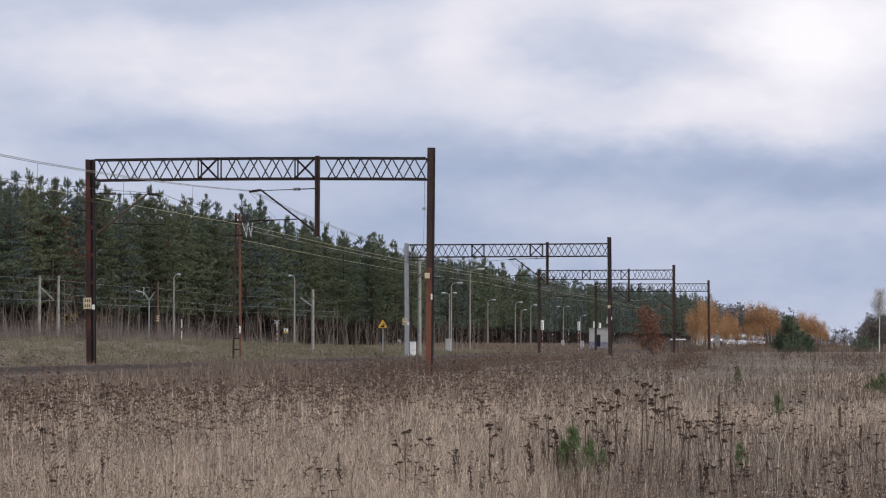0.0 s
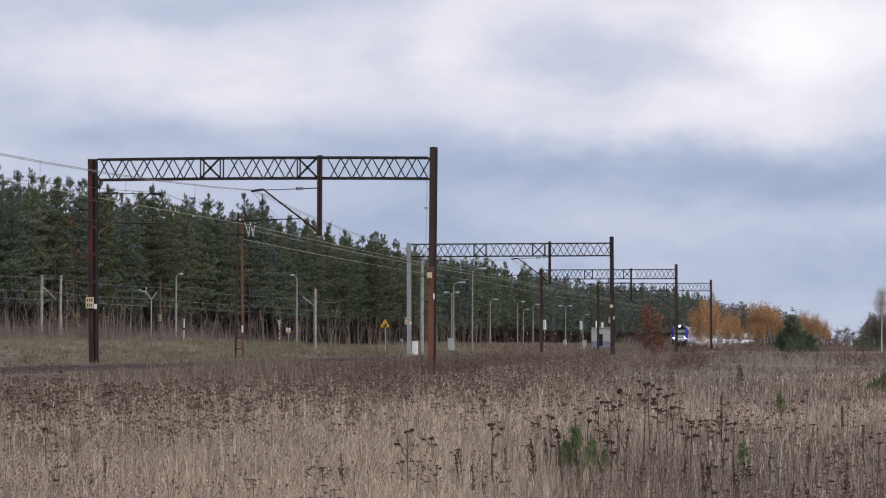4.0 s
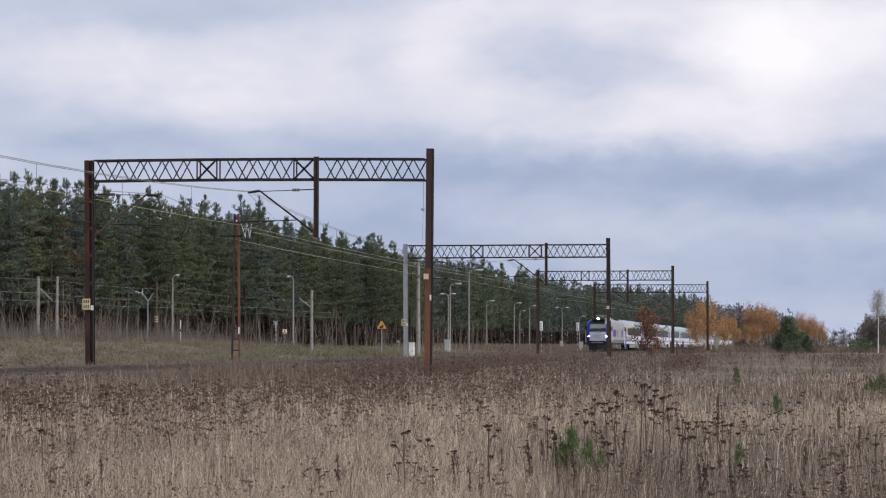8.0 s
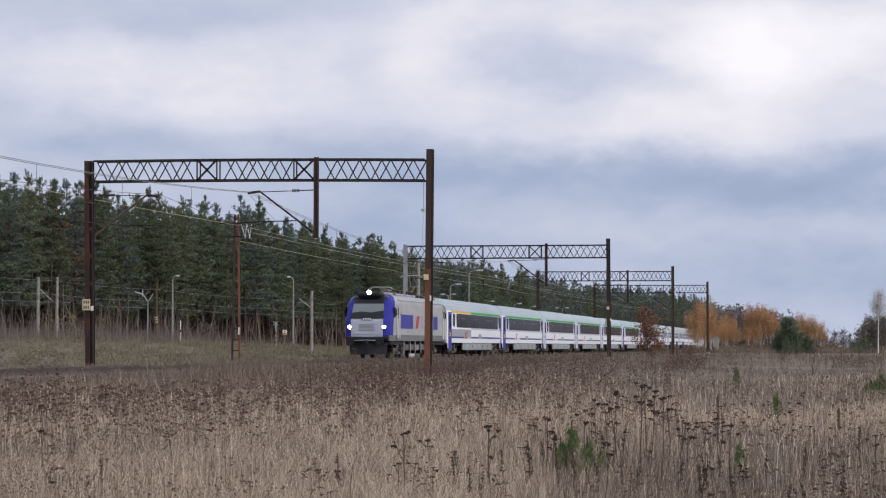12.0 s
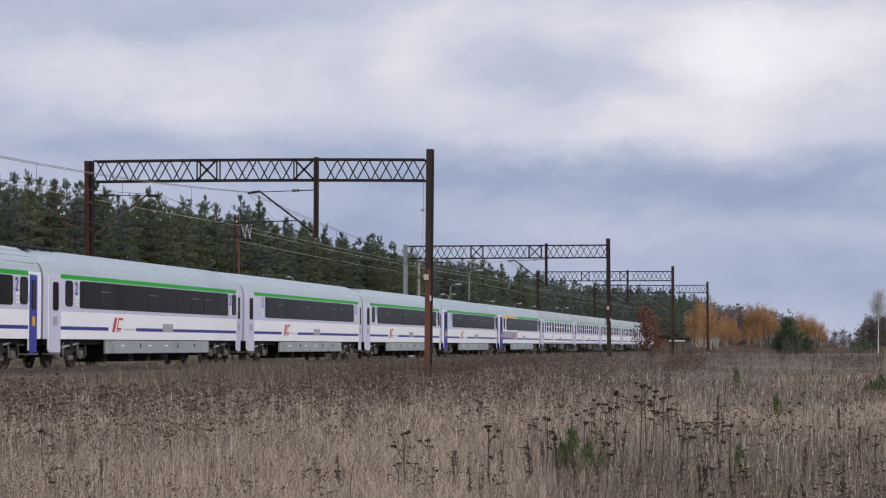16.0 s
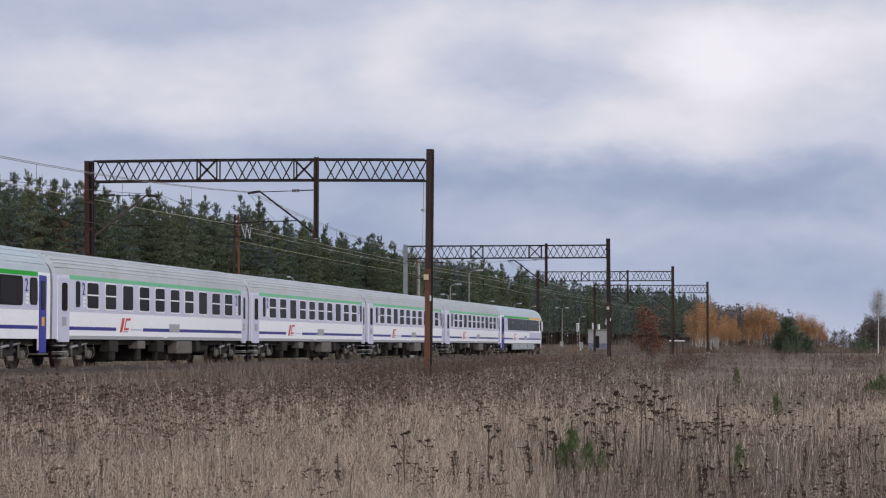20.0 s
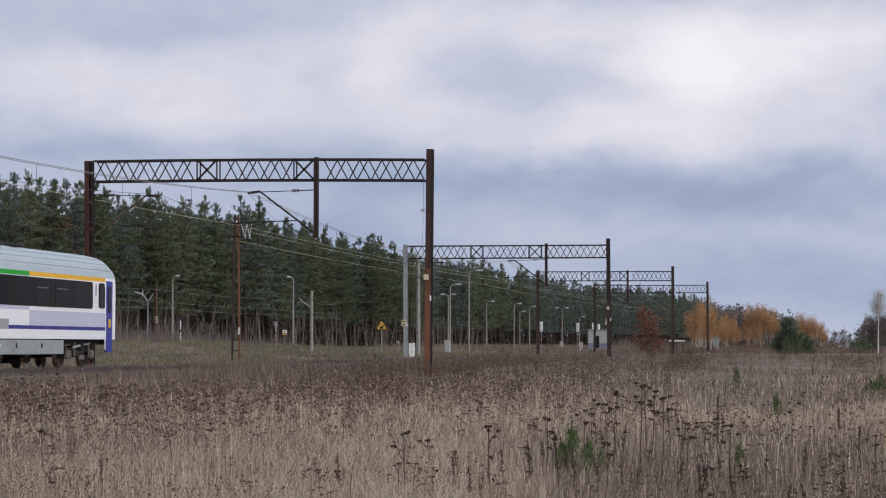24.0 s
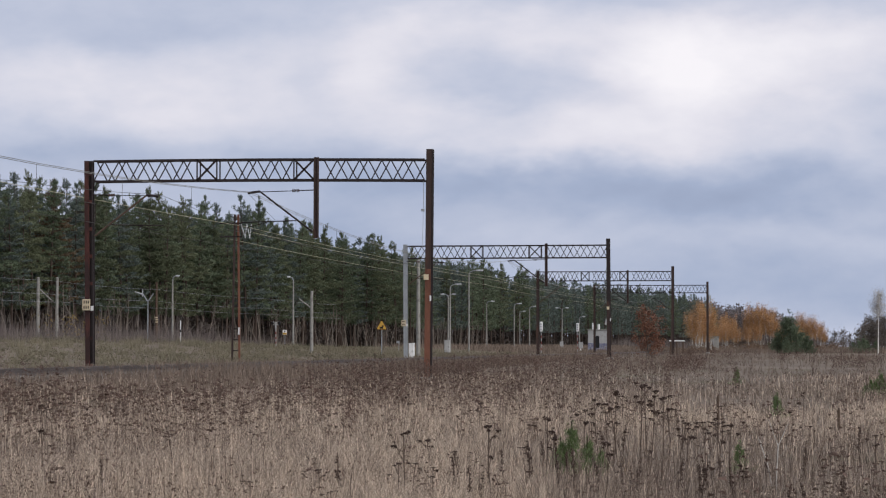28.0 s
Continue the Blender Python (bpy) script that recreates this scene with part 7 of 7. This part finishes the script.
# leafless thicket before the wood
def thicket(name, label, n, x0, x1, y0, y1, lo, hi, width):
    y = rng.uniform(y0, y1, n)
    x = np.where(y > 225, -4, 0) + rng.uniform(x0, x1, n)
    keep = rng.random(n) < np.clip(patches(x * 1.7, y * 1.3, 8.0) * 1.8 - 0.25, 0.1, 1)
    x, y = x[keep], y[keep]
    h = rng.uniform(lo, hi, len(x)) * (0.35 + 0.95 * patches(x * 1.5, y, 5.0)) * rng.uniform(0.6, 1.0, len(x))
    v, loops, lens = blades(x, y, ground_z(x, y), h, width * rng.uniform(0.6, 1.3, len(x)), np.abs(rng.normal(0, 0.25, len(x))), rng)
    tagged(new(name, raw_mesh(name, v, loops, lens, TWIG_HAZE)), label, "undergrowth", kind="stuff")


thicket("thicket", "grey leafless thicket before the pines", 30000, -74, -57, 150, 262, 0.5, 2.6, 0.013)
thicket("thin_saplings", "thin leafless saplings before the pines", 1500, -73, -62, 160, 262, 2.2, 5.2, 0.04)
c = np.stack([rng.uniform(-66, -61.5, 60), rng.uniform(184, 196, 60), rng.uniform(1.6, 3.4, 60)], 1)
v, f = leaf_cloud(rng, c, 0.35, 6, 0.08)
tagged(new("yellow_leaves", quads("yellow_leaves", v, f, SCRUB_YELLOW)), "last yellow leaves on bare bushes", "leaves", kind="stuff")


# dried tansy-like weeds with flat dark heads
def head_geo(g, c, r, mi=0):
    """A flat-topped cluster of small dry buttons on short stalks."""
    q = random.Random(int(c[0] * 9137 + c[1] * 5573 + r * 99991))
    n = 8
    for k in range(n):
        a, d = q.uniform(0, 6.283), r * (0.0 if k == 0 else q.uniform(0.5, 1.0))
        p = Vector((c[0] + d * math.cos(a), c[1] + d * math.sin(a), c[2] + r * q.uniform(-0.05, 0.38) - d * 0.35))
        s = r * q.uniform(0.34, 0.55)
        rim = [(p.x + s * math.cos(6.283 * i / 5 + k), p.y + s * math.sin(6.283 * i / 5 + k), p.z) for i in range(5)]
        g.add(rim + [(p.x, p.y, p.z + s * 0.5), (p.x, p.y, p.z - s * 0.9)], [(i, (i + 1) % 5, 5) for i in range(5)] + [((i + 1) % 5, i, 6) for i in range(5)], mi)
        low = Vector((c[0], c[1], c[2] - r * 1.3))
        g.add([low, (p.x + s * 0.2, p.y, p.z), (p.x - s * 0.2, p.y, p.z), (p.x, p.y + s * 0.2, p.z)], [(0, 1, 2), (0, 2, 3), (0, 3, 1)], mi)


def weed_plan(seed, heads):
    """Where the stem bends and where the branches carry heads, for a weed one metre tall."""
    r = random.Random(seed)
    bend = [(0, 0, -0.04), (r.uniform(-0.03, 0.03), r.uniform(-0.03, 0.03), 0.5), (r.uniform(-0.07, 0.07), r.uniform(-0.07, 0.07), 0.93)]
    tips = [((bend[2][0], bend[2][1], 0.97), r.uniform(0.03, 0.046))]
    for k in range(heads - 1):
        a = r.uniform(0, 6.28)
        ln = r.uniform(0.05, 0.15)
        tips.append(((bend[2][0] + ln * math.cos(a), bend[2][1] + ln * math.sin(a), r.uniform(0.72, 1.0)), r.uniform(0.018, 0.042)))
    return bend, tips


def weed_thing(seed):
    bend, tips = weed_plan(seed, 3 + seed % 3)
    t = thing("dried_weed", "tall dried weed with flat dark brown flower heads", "weed", group="dried weeds in the field")
    st = stem_arrays(bend, 0.0075, 0.005, 5)
    stem = part("stem", quads("stem", st[0], st[1], DARK_STEM), None, t)
    r = random.Random(seed + 500)
    for c, rad in tips:
        o = Vector(bend[1]).lerp(Vector(bend[2]), r.uniform(0.2, 0.9))
        b = stem_arrays([tuple(o), tuple(o.lerp(Vector(c), 0.6)), c], 0.0045, 0.0032, 4)
        part("branch", quads("branch", b[0], b[1], DARK_STEM), None, stem)
        g = Geo()
        head_geo(g, c, rad)
        part("flower_head", g, WEED_DARK, t)
    for k in range(5):
        a, z = r.uniform(0, 6.28), r.uniform(0.15, 0.7)
        o = Vector((0, 0, z))
        e = o + Vector((0.09 * math.cos(a), 0.09 * math.sin(a), r.uniform(-0.06, 0.03)))
        g = Geo()
        side = Vector((-math.sin(a), math.cos(a), 0)) * 0.012
        g.add([o, o.lerp(e, 0.5) + side + Vector((0, 0, 0.02)), e, o.lerp(e, 0.5) - side + Vector((0, 0, 0.015))], [(0, 1, 2, 3)])
        part("withered_leaf", g, WEED_DARK, t)
    return t


weeds = [weed_thing(200 + k) for k in range(6)]
WEED_SPOTS = ((-4.64, 21.02, 0.46), (-4.06, 21.63, 0.49), (-5.21, 20.42, 0.37), (-4.24, 19.57, 0.36), (-3.8, 22.18, 0.43), (-3.3, 26.82, 0.81), (-3.8, 23.7, 0.53), (-3.54, 23.74, 0.48),
              (-3.2, 24.81, 0.55), (-3.26, 30.89, 0.8), (-3.08, 30.92, 0.95), (-2.89, 30.95, 1.03), (-2.99, 31.44, 0.88), (-2.73, 29.96, 0.86), (-2.47, 30.0, 1.16), (-2.4, 30.52, 1.17),
              (-2.33, 30.03, 1.03), (-2.11, 29.56, 1.02), (-2.11, 30.07, 0.86), (-1.63, 28.63, 0.69), (-1.58, 29.14, 0.73), (-1.38, 29.17, 0.61), (-2.2, 24.47, 0.4), (-3.11, 25.84, 0.61),
              (-2.12, 26.51, 0.47), (-1.27, 26.15, 0.38), (-0.34, 33.4, 0.5), (0.54, 29.5, 0.56), (-0.53, 40.47, 0.86))
spots = list(WEED_SPOTS)
r = random.Random(77)
for k in range(2):
    spots.append((r.uniform(-3.0, -1.0), r.uniform(27.5, 33), r.uniform(0.6, 1.05)))
while len(spots) < 62:
    d, a = r.uniform(22, 40), radians(AXIS + r.uniform(-7.5, 10))
    x, y = -d * math.sin(a), d * math.cos(a)
    if x < -1.5 - 0.1 * y and r.random() < 0.6:
        continue
    spots.append((x, y, r.uniform(0.4, 0.85)))
for k, (x, y, h) in enumerate(spots):
    m = pose(x, y, gz(x, y), r.uniform(-5, 5), r.uniform(-5, 5), r.uniform(0, 360)) @ Matrix.Diagonal((0.55 + 0.5 * h, 0.55 + 0.5 * h, h, 1))
    if k < 6:
        weeds[k].matrix_basis = m
    else:
        twin(weeds[k % 6], m)


# dock and mugwort: dark stems thick with dry seed
def seed_spike(seed):
    r = random.Random(seed)
    t = thing("seed_spike", "dark brown dried seed spike standing in the grass", "weed", group="seed spikes in the field")
    lean = r.uniform(-0.12, 0.12)
    bend = [(0, 0, -0.04), (lean * 0.3, 0.02, 0.5), (lean, 0.0, 1.0)]
    st = stem_arrays(bend, 0.012, 0.005, 5)
    part("stem", quads("stem", st[0], st[1], DARK_STEM), None, t)
    g = Geo()
    for k in range(46):
        f = r.uniform(0.42, 1.0) if k % 4 else r.uniform(0.15, 0.5)
        o = Vector(bend[1]).lerp(Vector(bend[2]), (f - 0.5) * 2) if f > 0.5 else Vector(bend[0]).lerp(Vector(bend[1]), f * 2)
        a, s = r.uniform(0, 6.283), r.uniform(0.010, 0.021) * (1.2 - 0.5 * f)
        p = o + Vector((math.cos(a), math.sin(a), 0.4)) * r.uniform(0.008, 0.036) * (1.35 - f * 0.8)
        rim = [(p.x + s * math.cos(1.571 * i + a), p.y + s * math.sin(1.571 * i + a), p.z) for i in range(4)]
        g.add(rim + [(p.x, p.y, p.z + s * 1.5), (p.x, p.y, p.z - s * 1.3)], [(i, (i + 1) % 4, 4) for i in range(4)] + [((i + 1) % 4, i, 5) for i in range(4)])
    tagged(part("seed_head", g, WEED_DARK, t), kind="stuff")
    for k in range(4):
        a, z = r.uniform(0, 6.28), r.uniform(0.1, 0.5)
        o = Vector((0, 0, z))
        e = o + Vector((0.11 * math.cos(a), 0.11 * math.sin(a), r.uniform(-0.1, 0.0)))
        side = Vector((-math.sin(a), math.cos(a), 0)) * 0.014
        part("withered_leaf", Geo().add([o, o.lerp(e, 0.5) + side + Vector((0, 0, 0.02)), e, o.lerp(e, 0.5) - side + Vector((0, 0, 0.015))], [(0, 1, 2, 3)]), WEED_DARK, t)
    return t


spikes = [seed_spike(400 + k) for k in range(4)]
r = random.Random(31)
SPIKE_SPOTS = [(-3.62, 22.3, 0.50), (-3.42, 22.0, 0.46), (-3.25, 21.6, 0.42), (-3.18, 24.4, 0.62), (-3.02, 26.0, 0.66), (-4.9, 23.0, 0.5), (-2.0, 23.2, 0.42), (-1.55, 24.2, 0.46)]
while len(SPIKE_SPOTS) < 40:
    d, a = r.uniform(20.5, 33), radians(AXIS + r.uniform(-10.8, 10 if len(SPIKE_SPOTS) < 30 else -1.0))
    SPIKE_SPOTS.append((-d * math.sin(a), d * math.cos(a), r.uniform(0.3, 0.55)))
for k, (x, y, h) in enumerate(SPIKE_SPOTS):
    m = pose(x, y, gz(x, y), r.uniform(-7, 7), r.uniform(-7, 7), r.uniform(0, 360)) @ Matrix.Diagonal((0.6 + 0.5 * h, 0.6 + 0.5 * h, h, 1))
    if k < 4:
        spikes[k].matrix_basis = m
    else:
        twin(spikes[k % 4], m)


def weed_template(seed, heads, thick):
    """A weed for the thickets: all of its faces triangles."""
    bend, tips = weed_plan(seed, heads)
    V, F, M = [], [], []

    def tri(a, b, c, m):
        o = len(V)
        V.extend((a, b, c))
        F.append((o, o + 1, o + 2))
        M.append(m)

    r = random.Random(seed)
    for s in (0, 1):
        dx, dy = (thick, 0) if s == 0 else (0, thick)
        a, b, c = bend
        tri((a[0] - dx, a[1] - dy, a[2]), (a[0] + dx, a[1] + dy, a[2]), c, 0)
    for (cx, cy, cz), rad in tips:
        o = Vector(bend[1]).lerp(Vector(bend[2]), r.uniform(0.1, 0.8))
        tri((o.x, o.y, o.z), (cx - thick * 0.6, cy, cz), (cx + thick * 0.6, cy, cz), 0)
        rad *= 1.3
        for j in range(3):
            a, d = r.uniform(0, 6.28), rad * r.uniform(0.3, 0.75)
            px, py, pz, s = cx + d * math.cos(a), cy + d * math.sin(a), cz + rad * r.uniform(-0.35, 0.3), rad * r.uniform(0.45, 0.7)
            p = [(px + s * math.cos(2.094 * i + a), py + s * math.sin(2.094 * i + a), pz) for i in range(3)]
            for i in range(3):
                tri(p[i], p[(i + 1) % 3], (px, py, pz + s * 0.6), 1)
            tri(p[0], p[1], (px, py, pz - s * 0.8), 1)
    for k in range(5):
        a, z = r.uniform(0, 6.28), r.uniform(0.2, 0.75)
        tri((0, 0, z), (0.1 * math.cos(a), 0.1 * math.sin(a), z - 0.03), (0.09 * math.cos(a + 0.3), 0.09 * math.sin(a + 0.3), z + 0.02), 1)
    return np.array(V, float), np.array(F), np.array(M)


def weed_field(name, label, n, near, far, keep, hlo, hhi, thick, even, spread=1.0):
    x, y, d = wedge(n, near, far, 13.5, rng, even)
    ok = keep(x, y, d) & (x > -20.6)
    x, y = x[ok], y[ok]
    h = rng.uniform(hlo, hhi, len(x)) * (0.8 + 0.4 * patches(x, y, 6.0))
    v, f, m = scatter([weed_template(300 + k, 4, thick) for k in range(8)], x, y, ground_z(x, y), (0.6 + 0.5 * h) * spread, rng, h)
    tagged(new(name, quads(name, v, f, [WEED_STEM, WEED_HEAD], m)), label, "weeds", kind="stuff")


weed_field("weed_thicket", "brown thicket of dried flat-headed weeds", 6500, 33, 130, lambda x, y, d: rng.random(len(x)) < np.clip((patches(x, y, 0.7) - 0.25) * 2.0, 0.12, 1) * np.where(x > -0.1 * y, 0.3, 0.6) * np.where((d < 60) & (x > -0.19 * y), 0.35, 1.0), 0.42, 0.85, 0.008, 0.5, 0.8)
weed_field("tall_weeds", "belt of tall brown weeds before the gantry", 1500, 70, 100, lambda x, y, d: (x > -0.235 * y) & (x + rng.normal(0, 2.2, len(x)) < -0.062 * y) & (rng.random(len(x)) < 0.25 + patches(x * 1.6, y, 2.2)), 0.62, 1.02, 0.012, 0.9, 0.8)
weed_field("post_weeds", "thick tall weeds at the foot of the gantry post", 2600, 74, 91, lambda x, y, d: (x > -18.0) & (x < -12.6) & (rng.random(len(x)) < 0.3), 0.8, 1.15, 0.012, 0.9, 0.75)
weed_field("brown_weeds", "tall brown flat-headed weeds in the open field", 1250, 42, 62, lambda x, y, d: (x + rng.normal(0, 1.0, len(x)) < -0.15 * y) & (rng.random(len(x)) < np.clip(patches(x * 2.2, y * 1.5, 3.3) * 1.6 - 0.5, 0.0, 0.8)), 0.6, 0.92, 0.009, 0.7, 1.15)
weed_field("near_weeds", "scattered dried weeds in the near field", 600, 21, 46, lambda x, y, d: rng.random(len(x)) < np.clip((patches(x, y, 0.7) - 0.45) * 3 + (x > -0.12 * y) * 0.1, 0.05, 1) * np.where((x + rng.normal(0, 0.6, len(x)) > -0.03 * y) & (d > 30), 0.3, 1.0), 0.35, 0.75, 0.006, 0.3)
weed_field("far_weeds", "far brown weeds towards the horizon", 1300, 105, 300, lambda x, y, d: (patches(x, y, 0.7) > 0.3) & ((d > 125) | (rng.random(len(x)) < 0.5)), 0.5, 0.9, 0.014, 0.6, 0.8)


def motions():
    # the clouds recede and drift to the left
    walk(clouds, [(t, pose(0, 0, 0, 0, 0, AXIS + 2.32 * (t / 28 - 0.5)) @ pose(0, 400 * (t / 28 - 0.5), EYE[2])) for t in (0.0, 7.0, 14.0, 21.0, 28.0)])
    # the train runs towards the camera and past it
    behind = 0.0
    for k, vehicle in enumerate(train):
        walk(vehicle, [(t, pose(TRAIN_TRACK, s + behind - (LOCO_NOSE if k == 0 else 0), 0)) for t, s in HEAD])
        behind += LOCO_REAL if k == 0 else COACH_LEN


motions()
